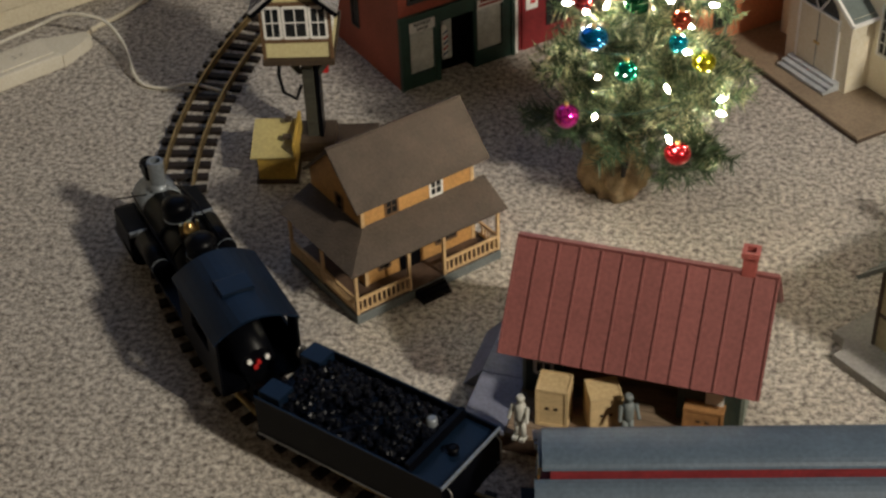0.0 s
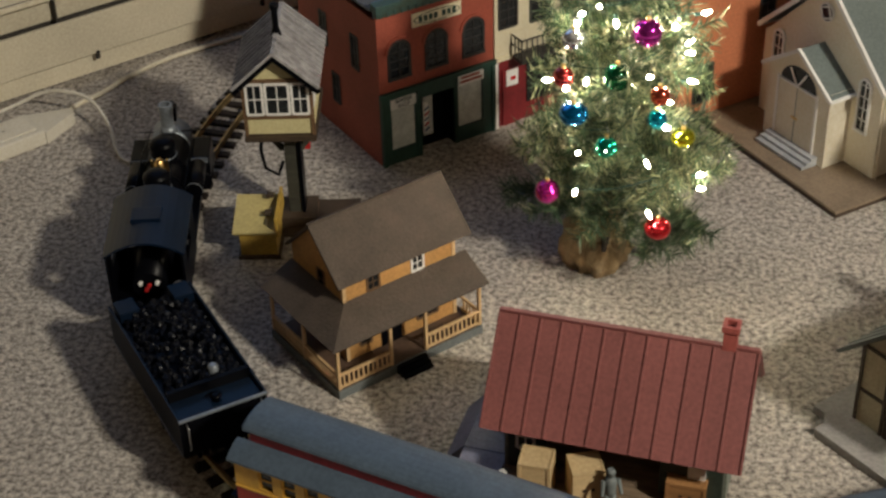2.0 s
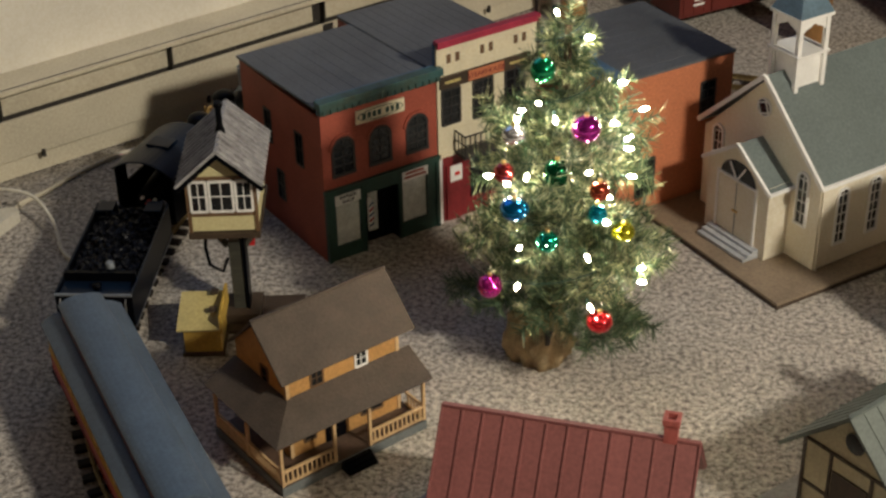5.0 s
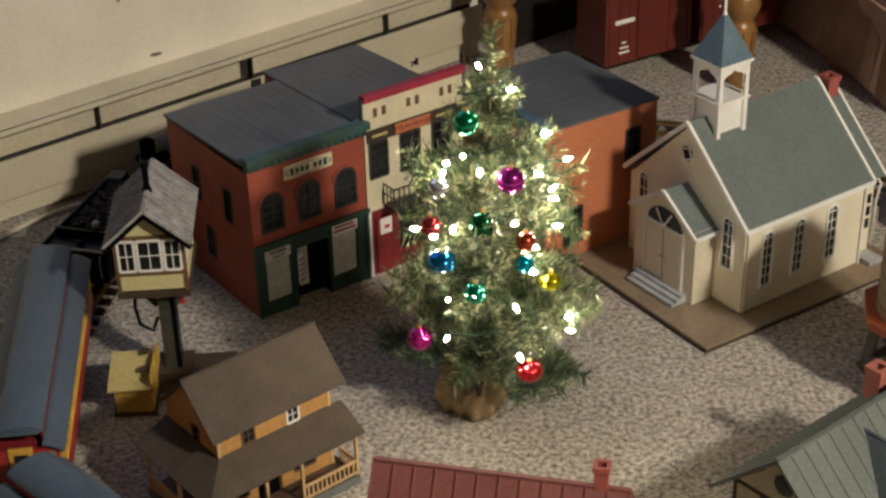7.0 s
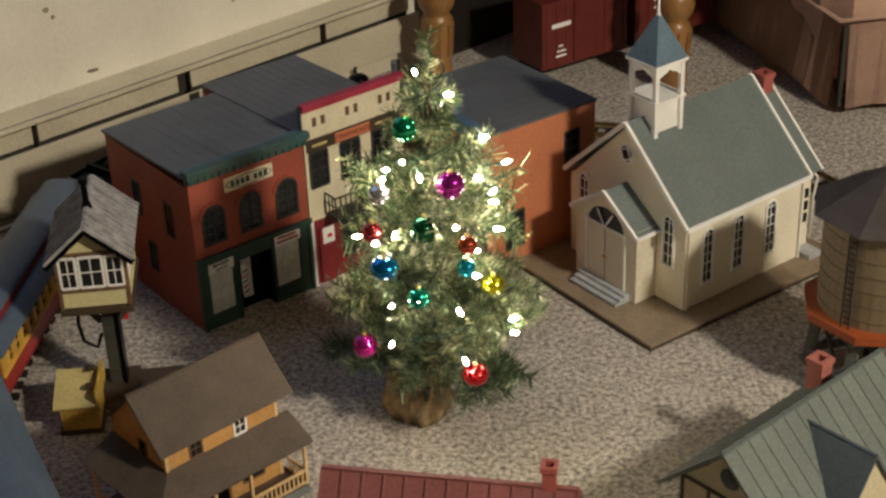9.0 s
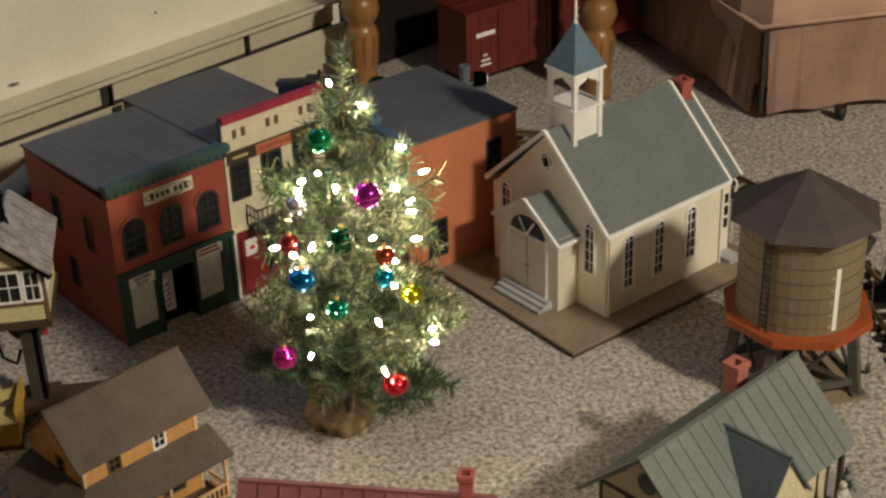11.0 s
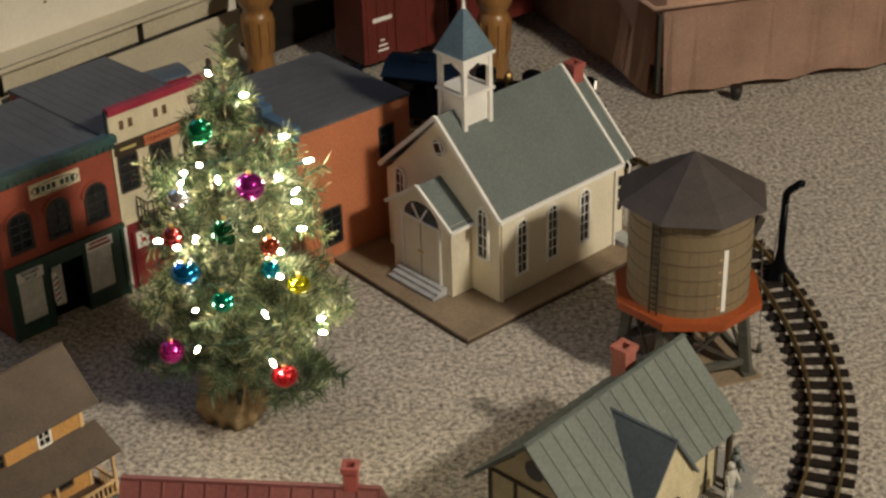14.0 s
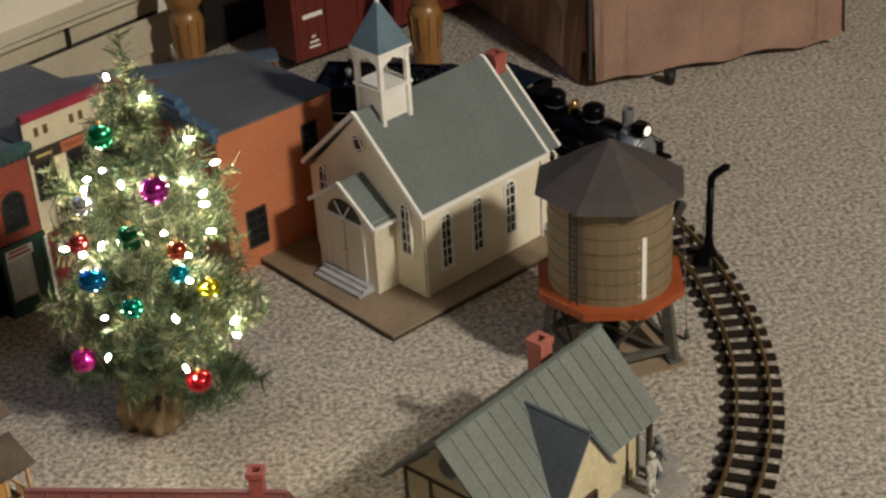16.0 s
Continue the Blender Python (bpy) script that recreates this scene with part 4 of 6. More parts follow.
def shed():
    s = thing("freight_shed", SHED, "model freight shed with dull red ribbed roof and dock", "model building")
    zd = 0.03
    for i in range(12):
        v0 = -0.045 + i * 0.0155
        part("dock_plank", B((0.02, 0.272, v0, v0 + 0.0146, zd - 0.006, zd)), "dock", s)
    part("dock_side", B((-0.018, 0.27, -0.044, -0.04, 0, zd - 0.006), (-0.018, 0.27, 0.136, 0.14, 0, zd - 0.006), (-0.018, -0.014, -0.04, 0.136, 0, zd - 0.006), (0.266, 0.27, -0.04, 0.136, 0, zd - 0.006)), "porch_floor", s)
    part("back_wall", B((0.02, 0.275, 0.128, 0.132, zd, 0.128)), "shed_wall", s)
    wz = 0.128
    for u in (0.02, 0.271):
        bm = bmesh.new()
        wall_with_holes(bm, 0.03, 0.132, zd, wz, 0, 0.004, [(0.06, 0.085, 0.05, 0.09)])
        prism(bm, [(0.03, wz), (0.132, wz), (0.084, 0.196)], 0, 0.004)
        bmesh.ops.transform(bm, matrix=Matrix(((0, -1, 0, u + 0.004), (1, 0, 0, 0), (0, 0, 1, 0), (0, 0, 0, 1))), verts=bm.verts)
        part("end_wall", bm, "shed_wall", s)
    bm = bmesh.new()
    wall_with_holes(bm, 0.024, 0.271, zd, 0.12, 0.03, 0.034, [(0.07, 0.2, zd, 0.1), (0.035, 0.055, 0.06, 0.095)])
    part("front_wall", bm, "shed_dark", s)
    part("door_panel", B((0.232, 0.252, 0.027, 0.03, zd, 0.085)), "white", s, "pale door panel")
    window(s, pose(0.045, 0.031, 0.06), 0.02, 0.035, "white", rows=2, cols=2)
    L, W, ze, zr = 0.2915, 0.0888, 0.1056, 0.2085
    n = 12
    for side in (0, 1):
        for i in range(n):
            a, b = L * i / n, L * (i + 1) / n
            bm = bmesh.new()
            if side == 0:
                slab(bm, [(a + 0.0005, 0, ze), (b - 0.0005, 0, ze), (b - 0.0005, W, zr), (a + 0.0005, W, zr)], 0.003)
            else:
                slab(bm, [(a + 0.0005, 2 * W, ze), (b - 0.0005, 2 * W, ze), (b - 0.0005, W, zr), (a + 0.0005, W, zr)], 0.003)
            p = part("roof_panel", bm, "shed_roof", s)
        for i in range(n + 1):
            x = L * i / n
            v = 0 if side == 0 else 2 * W
            k = (zr - ze) / W
            part("seam", along((x, v, ze + 0.0008), (x, W, zr + 0.0008), 0.0024, 0.0024), "shed_roof", s)
    part("ridge_cap", B((0, L, W - 0.003, W + 0.003, zr - 0.001, zr + 0.002)), "shed_roof", s)
    bm = bmesh.new()
    u, v = 0.2585, W + 0.004
    wall_with_holes(bm, u - 0.0075, u + 0.0075, 0.18, 0.23, v - 0.0075, v + 0.0075, [])
    for a, b, c, d in ((-0.0095, -0.005, -0.0095, 0.0095), (0.005, 0.0095, -0.0095, 0.0095), (-0.005, 0.005, -0.0095, -0.005), (-0.005, 0.005, 0.005, 0.0095)):
        box(bm, u + a, u + b, v + c, v + d, 0.23, 0.237)
    ch = part("chimney", bm, "chimney_red", s, "red brick chimney")
    part("flue", B((u - 0.005, u + 0.005, v - 0.005, v + 0.005, 0.2301, 0.2305)), "dark_gap", ch)
    # platform and sloped ramp at the end of the dock, tinted for shade
    part("end_platform", B((-0.034, 0.0185, -0.045, 0.046, 0.024, zd), (-0.034, 0.0185, 0.047, 0.141, 0.024, zd)), "ramp", s, "end platform tinted blue for shade")
    bm = bmesh.new()
    prism(bm, [(-0.06, 0.0), (-0.0345, 0.0), (-0.0345, zd - 0.001)], 0.05, 0.15)
    part("ramp", bm, "ramp", s, "sloped ramp tinted blue for shade")
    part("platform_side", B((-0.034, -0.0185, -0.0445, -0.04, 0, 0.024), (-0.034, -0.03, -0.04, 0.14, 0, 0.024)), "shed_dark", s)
    for x in (0.06, 0.14, 0.22):
        part("roof_bracket", along((x, 0.03, 0.09), (x, 0.005, 0.104), 0.003, 0.003), "shed_dark", s)

    def at(x, y, turn=0.0):
        return pose(x, y, zd, 0, 0, turn)
    crate(at(-0.101, 1.348, -8), 0.037, 0.034, 0.054, "crate", "pale wooden crate standing on the dock")
    crate(at(-0.046, 1.345, 14), 0.037, 0.036, 0.05, "crate", "pale wooden crate turned askew on the dock")
    crate(at(0.068, 1.349, -10), 0.045, 0.034, 0.034, "crate_brown", "brown slatted crate on the dock")
    figurine(at(-0.137, 1.311, -20), "figure_white", "pale painted figurine standing on the dock")
    figurine(at(-0.018, 1.321, 15), "figure_grey", "grey painted figurine standing beside a crate")


# ---- row of shops ----


def cornice(parent, x0, x1, z, mat, deep=0.012):
    c = part("cornice", B((x0 - 0.003, x1 + 0.003, -deep, 0.006, z, z + 0.012), (x0, x1, -deep * 0.6, 0.004, z - 0.01, z), bevel=0.0012), mat, parent)
    n = int((x1 - x0) / 0.012)
    me = mesh_of("dentil", B((-0.002, 0.002, -deep * 0.8, 0.0, z - 0.009, z)), mat)
    for i in range(n):
        part("dentil", me, mat, c, m=pose(x0 + 0.006 + (x1 - x0 - 0.012) * i / (n - 1), 0, 0))
    return c


def roof_ribs(parent, x0, x1, y0, y1, z0, z1, mat="flat_roof", n=10):
    bm = bmesh.new()
    slab(bm, [(x0, y0, z0), (x1, y0, z0), (x1, y1, z1), (x0, y1, z1)], 0.004)
    r = part("flat_roof", bm, mat, parent, "grey-blue flat roof sloping to the back")
    for i in range(n + 1):
        x = x0 + 0.002 + (x1 - x0 - 0.004) * i / n
        part("roof_seam", along((x, y0, z0 - 0.0003), (x, y1, z1 - 0.0003), 0.0014, 0.0012), mat, r)


def bars(parent, m, rows, mat, size=0.003):
    """Lines of plain bars in place of lettering that cannot be read."""
    for z, spans in rows:
        for a, b in spans:
            part("mark", B((a, b, -0.0008, 0.0, z, z + size)), mat, parent, m=m)


def lettering(parent, text, m, size, mat):
    cu = bpy.data.curves.new("lettering", "FONT")
    cu.body, cu.size, cu.align_x, cu.align_y, cu.extrude = text, size, "CENTER", "CENTER", 0.0004
    cu.materials.append(M[mat])
    ob = new("lettering", cu)
    ob.parent, ob.matrix_basis = parent, m @ Matrix.Rotation(math.pi / 2, 4, "X")
    return ob


ROW = pose(-0.3705, 2.0792, 0, 0, 0, 37.4)


def barber_shop():
    b = thing("barber_shop", ROW, "red brick model shop with dark green shopfront and arched windows", "model building")
    w, d, h = 0.2035, 0.255, 0.262
    bm = bmesh.new()
    wins = [(0.0358, 0.036), (0.1005, 0.036), (0.1665, 0.036)]
    wall_with_holes(bm, 0, w, 0.123, h, 0, 0.004, [(u - q / 2, u + q / 2, 0.147, 0.19) for u, q in wins])
    part("front_wall", bm, "brick_red", b)
    for u, q in wins:
        arched(b, pose(u, 0.0005, 0.147), q, 0.06, "frame_dark", rows=4, bar=0.0022)
        bm = bmesh.new()
        r = q / 2 + 0.0025
        for i in range(10):
            a0, a1 = math.pi * i / 10, math.pi * (i + 1) / 10
            prism(bm, [(u + k * math.cos(a), 0.189 + k * math.sin(a)) for k, a in ((r, a0), (r, a1), (r + 0.004, a1), (r + 0.004, a0))], -0.003, 0.001)
        part("window_hood", bm, "brick_red", b)
    bm = bmesh.new()
    wall_with_holes(bm, 0, w, 0, 0.123, -0.002, 0.003, [(0.017, 0.059, 0.024, 0.1), (0.07, 0.129, 0.0, 0.1), (0.136, 0.181, 0.026, 0.108)])
    part("shopfront", bm, "shop_green", b, "dark green shopfront")
    part("shop_cornice", B((-0.002, w + 0.002, -0.006, 0.0, 0.118, 0.126), (0.0, 0.006, -0.005, 0.0, 0.0, 0.118), (w - 0.006, w, -0.005, 0.0, 0.0, 0.118), (0.062, 0.067, -0.004, 0.0, 0, 0.118), (0.131, 0.135, -0.004, 0, 0, 0.118)), "shop_green", b)
    part("shop_pane", B((0.017, 0.059, 0.001, 0.002, 0.024, 0.1)), "window_frost", b)
    part("shop_pane", B((0.136, 0.181, 0.001, 0.002, 0.026, 0.108)), "window_frost", b)
    # recess walls coloured black for the shade inside the doorway
    part("door_recess", B((0.07, 0.129, 0.02, 0.022, 0.0, 0.1), (0.068, 0.07, 0.0, 0.022, 0, 0.1), (0.129, 0.131, 0.0, 0.022, 0, 0.1)), "black", b)
    part("door_pane", B((0.084, 0.1, 0.016, 0.02, 0.02, 0.088)), "window_frost", b)
    for u0, u1, z0, z1, txt in ((0.016, 0.06, 0.096, 0.113, "BARBER\nSHOP"), (0.136, 0.182, 0.1, 0.12, None)):
        s = part("sign", B((u0, u1, -0.0042, -0.0022, z0, z1)), "white", b, "white shop sign")
        if txt:
            lettering(s, txt, pose((u0 + u1) / 2, -0.0046, (z0 + z1) / 2), 0.0085, "frame_dark")
        else:
            bars(s, pose(0, -0.0042, 0), [(z0 + 0.011, [(u0 + 0.005, u1 - 0.008)]), (z0 + 0.004, [(u0 + 0.003, u1 - 0.004)])], "brick_red", 0.004)
    s = part("sign", B((0.0595, 0.1445, -0.003, -0.0005, 0.221, 0.243)), "cream", b, "cream oval-framed sign")
    bars(s, pose(0, -0.003, 0), [(0.2275, [(0.0705 + 0.0088 * i, 0.0765 + 0.0088 * i) for i in (0, 1, 2, 3, 4.6, 5.6, 6.6)])], "shop_green", 0.009)
    bm = bmesh.new()
    oval = [(0.102 + 0.04 * math.cos(math.tau * i / 28), 0.232 + 0.0095 * math.sin(math.tau * i / 28)) for i in range(28)]
    inner = [(0.102 + 0.0385 * math.cos(math.tau * i / 28), 0.232 + 0.0083 * math.sin(math.tau * i / 28)) for i in range(28)]
    for i in range(28):
        j = (i + 1) % 28
        prism(bm, [oval[i], oval[j], inner[j], inner[i]], -0.0036, -0.003)
    part("oval_border", bm, "shop_green", s)
    bm = bmesh.new()
    turned(bm, [(0.003, 0.04), (0.0042, 0.043), (0.0042, 0.09), (0.003, 0.094)], 12, (0.074, -0.006, 0))
    pole = part("barber_pole", bm, "white", b, "striped barber pole")
    for i in range(5):
        part("stripe", along((0.0702, -0.0103, 0.046 + 0.009 * i), (0.0778, -0.0103, 0.051 + 0.009 * i), 0.0012, 0.0025), "red_paint" if i % 2 else "cornice_blue", pole)
    for u in (0.0, w - 0.004):
        bm = bmesh.new()
        wall_with_holes(bm, 0.004, d, 0, 0.247, 0, 0.004, [(0.06, 0.082, 0.14, 0.195), (0.16, 0.182, 0.14, 0.195), (0.13, 0.15, 0.05, 0.1)] if u == 0 else [])
        bmesh.ops.transform(bm, matrix=Matrix(((0, -1, 0, u + 0.004), (1, 0, 0, 0), (0, 0, 1, 0), (0, 0, 0, 1))), verts=bm.verts)
        part("side_wall", bm, "brick_red", b)
    for v, z, q in ((0.071, 0.14, 0.055), (0.171, 0.14, 0.055), (0.14, 0.05, 0.05)):
        window(b, pose(0.001, v, z, 0, 0, -90), 0.022, q, "frame_dark", rows=2, cols=2)
    part("back_wall", B((0.004, w - 0.004, d - 0.004, d, 0, h - 0.03)), "brick_red", b)
    roof_ribs(b, -0.003, w + 0.001, 0.01, d + 0.004, 0.264, 0.254)
    cornice(b, -0.002, w + 0.004, 0.264, "cornice_teal")
    part("parapet", B((0.0, w, 0.004, 0.01, 0.25, 0.275)), "cornice_blue", b)


def steakhouse():
    b = thing("steakhouse", ROW @ pose(0.2055, 0.0, 0), "cream model steakhouse with crimson cornice and small balcony", "model building")
    w, d, h = 0.187, 0.3, 0.31
    wins = [(0.0245, 0.0325, 0.173, 0.232), (0.084, 0.036, 0.169, 0.232), (0.145, 0.036, 0.169, 0.234)]
    holes = [(u - q / 2, u + q / 2, a, c) for u, q, a, c in wins]
    tiny = [0.022 + dx + k for k in (0.0, 0.062, 0.125) for dx in (0, 0.016)]
    holes += [(u - 0.004, u + 0.004, 0.275, 0.29) for u in tiny]
    bm = bmesh.new()
    wall_with_holes(bm, 0, w, 0.12, h, 0, 0.004, holes)
    part("front_wall", bm, "cream", b)
    for u, q, a, c in wins:
        window(b, pose(u, 0.0005, a), q, c - a, "frame_dark", rows=4, cols=2, bar=0.002)
    for u in tiny:
        part("vent", B((u - 0.004, u + 0.004, 0.0005, 0.003, 0.275, 0.29)), "timber", b)
    sg = part("sign_board", B((0.004, w - 0.014, -0.004, 0.0, 0.236, 0.256)), "trim_brown", b, "dark sign board with orange lettering panel")
    part("letter_panel", B((0.055, 0.121, -0.0052, -0.004, 0.238, 0.2545)), "brick_orange", sg)
    lettering(sg, "STEAKHOUSE", pose(0.088, -0.0056, 0.246), 0.0115, "coach_maroon")
    bars(sg, pose(0, -0.004, 0), [(0.244, [(0.012, 0.04), (0.133, 0.165)])], "yellow_lid", 0.004)
    part("front_wall", B((0, w, 0.002, 0.006, 0, 0.12)), "coach_maroon", b, "dark red ground floor")
    part("band", B((0, w, -0.002, 0.004, 0.117, 0.124)), "cream", b)
    for u in (0.0, w - 0.005):
        part("corner_post", B((u, u + 0.005, -0.002, 0.002, 0, 0.117)), "white", b)
    part("door", B((0.014, 0.04, -0.001, 0.002, 0.0, 0.1)), "coach_maroon", b)
    s = part("notice", B((0.02, 0.042, -0.0025, -0.001, 0.07, 0.098)), "white", b, "white notice on the door")
    bars(s, pose(0, -0.0025, 0), [(0.08, [(0.028, 0.037)])], "red_paint", 0.006)
    part("shop_pane", B((0.06, 0.13, 0.0, 0.002, 0.03, 0.1)), "window_dark", b)
    bal = part("balcony", B((0.03, 0.1, -0.03, 0.0, 0.118, 0.123)), "frame_dark", b, "dark railed balcony")
    for a, c in (((0.031, -0.029), (0.099, -0.029)), ((0.031, -0.029), (0.031, 0)), ((0.099, -0.029), (0.099, 0))):
        a, c = Vector((*a, 0)), Vector((*c, 0))
        part("balcony_rail", along((a.x, a.y, 0.158), (c.x, c.y, 0.158), 0.002, 0.002), "frame_dark", bal)
        part("balcony_rail", along((a.x, a.y, 0.142), (c.x, c.y, 0.142), 0.0015, 0.0015), "frame_dark", bal)
        n = max(3, int((c - a).length / 0.009))
        for i in range(n + 1):
            p = a + (c - a) * i / n
            part("baluster", B((p.x - 0.0008, p.x + 0.0008, p.y - 0.0008, p.y + 0.0008, 0.123, 0.158)), "frame_dark", bal)
    for u in (0.0, w - 0.004):
        part("side_wall", B((u, u + 0.004, 0.012, d, 0, 0.248)), "brick_red", b)
    part("parapet", B((0, w, 0.006, 0.012, 0.25, 0.309)), "cornice_blue", b)
    part("back_wall", B((0.004, w - 0.004, d - 0.004, d, 0, 0.25)), "brick_red", b)
    roof_ribs(b, 0.0, w, 0.012, d + 0.004, 0.265, 0.253)
    c = part("cornice", B((-0.002, w + 0.002, -0.008, 0.005, h, h + 0.007), (0, w, -0.004, 0.004, h - 0.006, h)), "cornice_red", b, "crimson cornice")
    part("chimney_post", B((w + 0.0025, w + 0.008, 0.0, 0.008, 0.2, 0.335)), "trim_brown", b)


def corner_shop():
    b = thing("corner_shop", pose(0.1176, 2.2446, 0, 0, 0, 36) @ pose(-0.057, 0.001, 0), "orange brick model shop with blue cornice and grey roof", "model building")
    w, d, h = 0.225, 0.235, 0.245
    bm = bmesh.new()
    holes = [(0.037, 0.074, 0.035, 0.1), (0.161, 0.19, 0.145, 0.205)]
    wall_with_holes(bm, 0, w, 0, h, 0, 0.004, holes)
    part("side_wall", bm, "brick_orange", b)
    for a, c, e, f in holes:
        window(b, pose((a + c) / 2, 0.001, e), c - a, f - e, "frame_dark", rows=4, cols=2, bar=0.0018)
    part("front_wall", B((0, 0.004, 0.004, d, 0, h)), "brick_red", b)
    part("end_wall", B((w - 0.004, w, 0.004, d, 0, h)), "brick_red", b)
    part("back_wall", B((0.004, w - 0.004, d - 0.004, d, 0, h)), "brick_orange", b)
    bm = bmesh.new()
    box(bm, -0.012, 0.006, -0.004, d + 0.004, 0.252, 0.262, bevel=0.0015)
    box(bm, -0.006, 0.004, -0.001, d, 0.236, 0.252)
    part("cornice", bm, "cornice_blue", b, "blue cornice")
    n = 16
    for i in range(n):
        y = 0.008 + (d - 0.016) * i / (n - 1)
        part("dentil", B((-0.01, -0.006, y - 0.0025, y + 0.0025, 0.243, 0.252)), "cornice_blue", b)
    part("parapet", B((-0.012, 0.008, 0.07, 0.16, 0.262, 0.274), (-0.009, 0.005, 0.085, 0.145, 0.274, 0.284), bevel=0.0012), "cornice_blue", b)
    bm = bmesh.new()
    slab(bm, [(0.006, -0.002, 0.25), (w + 0.002, -0.002, 0.246), (w + 0.002, d + 0.002, 0.246), (0.006, d + 0.002, 0.25)], 0.004)
    r = part("flat_roof", bm, "flat_roof", b)
    for i in range(11):
        y = d * i / 10
        part("roof_seam", along((0.006, y, 0.2497), (w, y, 0.2457), 0.0014, 0.0012), "flat_roof", r)


# ---- church ----


def church():
    # x along the nave away from the door, y across
    c = thing("model_church", pose(0.3608, 2.0661, 0, 0, 0, 36.1), "ivory model church with grey-green roof and open belfry", "model church")
    W, L, z0, ze, zr, H = 0.258, 0.255, 0.012, 0.152, 0.2848, 0.129
    sw = [(0.047, 0.022), (0.113, 0.022), (0.184, 0.022)]
    bm = bmesh.new()
    wall_with_holes(bm, 0, L, z0, ze, 0, 0.004, [(u - q / 2, u + q / 2, 0.047, 0.128) for u, q in sw])
    part("side_wall", bm, "church_wall", c)
    for u, q in sw:
        arched(c, pose(u, 0.0005, 0.047), q, 0.092, "white", rows=6, bar=0.0017, deep=0.0035)
    part("side_wall", B((0, L, W - 0.004, W, z0, ze)), "church_wall", c)
    gable = [(0.004, z0), (W - 0.004, z0), (W - 0.004, ze), (W / 2, zr - 0.006), (0.004, ze)]
    for x in (0.0, L - 0.004):
        bm = bmesh.new()
        prism(bm, gable, 0, 0.004)
        bmesh.ops.transform(bm, matrix=Matrix(((0, -1, 0, x + 0.004), (1, 0, 0, 0), (0, 0, 1, 0), (0, 0, 0, 1))), verts=bm.verts)
        part("gable_wall", bm, "church_wall", c)
    # front windows: outside is -x
    for v in (0.034, W - 0.034):
        arched(c, pose(-0.0005, v, 0.078, 0, 0, -90), 0.022, 0.085, "white", rows=5, bar=0.0017, deep=0.0035)
    bm = bmesh.new()
    cone(bm, (-0.0005, W / 2, 0.232), (-0.004, W / 2, 0.232), 0.0145, 0.0145, 22)
    rw = part("rose_window", bm, "white", c)
    bm = bmesh.new()
    cone(bm, (-0.004, W / 2, 0.232), (-0.0046, W / 2, 0.232), 0.0125, 0.0125, 22)
    part("pane", bm, "window_dark", rw)
    ends = [(W / 2 + 0.0125 * math.cos(a), 0.232 + 0.0125 * math.sin(a)) for a in (0.4, 0.4 + math.pi / 2, 0.4 + math.pi, 0.4 + 1.5 * math.pi)]
    for (ya, za), (yb, zb) in zip(ends, ends[1:] + ends[:1]):
        part("glazing_bar", along((-0.0048, ya, za), (-0.0048, yb, zb), 0.0022, 0.0022), "white", rw)
    # roof
    x0, x1 = -0.008, 0.264
    y_low, k = -0.009, (zr - 0.158) / (W / 2 + 0.009)
    for s in (0, 1):
        y = y_low if s == 0 else W - y_low
        bm = bmesh.new()
        slab(bm, [(x0, y, 0.158), (x1, y, 0.158), (x1, W / 2, zr), (x0, W / 2, zr)], 0.004)
        r = part("roof", bm, "church_roof", c)
        for x in (x0 + 0.0008, x1 - 0.0008):
            part("barge_board", along((x, y, 0.157), (x, W / 2, zr - 0.001), 0.005, 0.007), "white", c)
        part("eave_board", along((x0, y, 0.1565), (x1, y, 0.1565), 0.005, 0.006), "white", c)
    # choir at the far end, a little lower
    part("annex_wall", B((L, L + 0.034, 0.012, W - 0.012, z0, 0.148)), "church_wall", c)
    bm = bmesh.new()
    prism(bm, [(0.012, 0.148), (W - 0.012, 0.148), (W / 2, 0.258)], 0, 0.003)
    bmesh.ops.transform(bm, matrix=Matrix(((0, -1, 0, L + 0.034), (1, 0, 0, 0), (0, 0, 1, 0), (0, 0, 0, 1))), verts=bm.verts)
    part("gable_wall", bm, "church_wall", c)
    for s in (0, 1):
        y = 0.002 if s == 0 else W - 0.002
        bm = bmesh.new()
        slab(bm, [(x1 + 0.002, y, 0.153), (x1 + 0.036, y, 0.153), (x1 + 0.036, W / 2, 0.27), (x1 + 0.002, W / 2, 0.27)], 0.004)
        part("annex_roof", bm, "church_roof", c)
        part("barge_board", along((x1 + 0.036, y, 0.152), (x1 + 0.036, W / 2, 0.269), 0.005, 0.007), "white", c)
    for u in (0.264, 0.28):
        for i in range(3):
            part("pane", B((u - 0.004, u + 0.004, 0.0105, 0.012, 0.062 + 0.022 * i, 0.078 + 0.022 * i)), "window_dark", c)
    part("vent_frame", B((0.258, 0.27, 0.0095, 0.0118, 0.13, 0.142)), "white", c)
    part("downpipe", along((L - 0.002, -0.003, z0), (L - 0.002, -0.003, 0.15), 0.003, 0.003), "white", c)
    part("downpipe", along((0.004, -0.003, z0), (0.004, -0.003, 0.15), 0.0025, 0.0025), "church_wall", c)
    bm = bmesh.new()
    tube(bm, [(L + 0.034, 0.008, 0.15), (L + 0.042, 0.006, 0.138), (L + 0.035, 0.006, 0.11), (L + 0.035, 0.006, 0.03)], 0.002, 8)
    part("downpipe", bm, "white", c)
    part("side_step", B((L + 0.004, L + 0.034, -0.022, 0.012, z0, z0 + 0.008)), "step_grey", c)
    # porch: sticks out towards -x
    p0, p1, px = W / 2 - 0.068, W / 2 + 0.068, -0.042
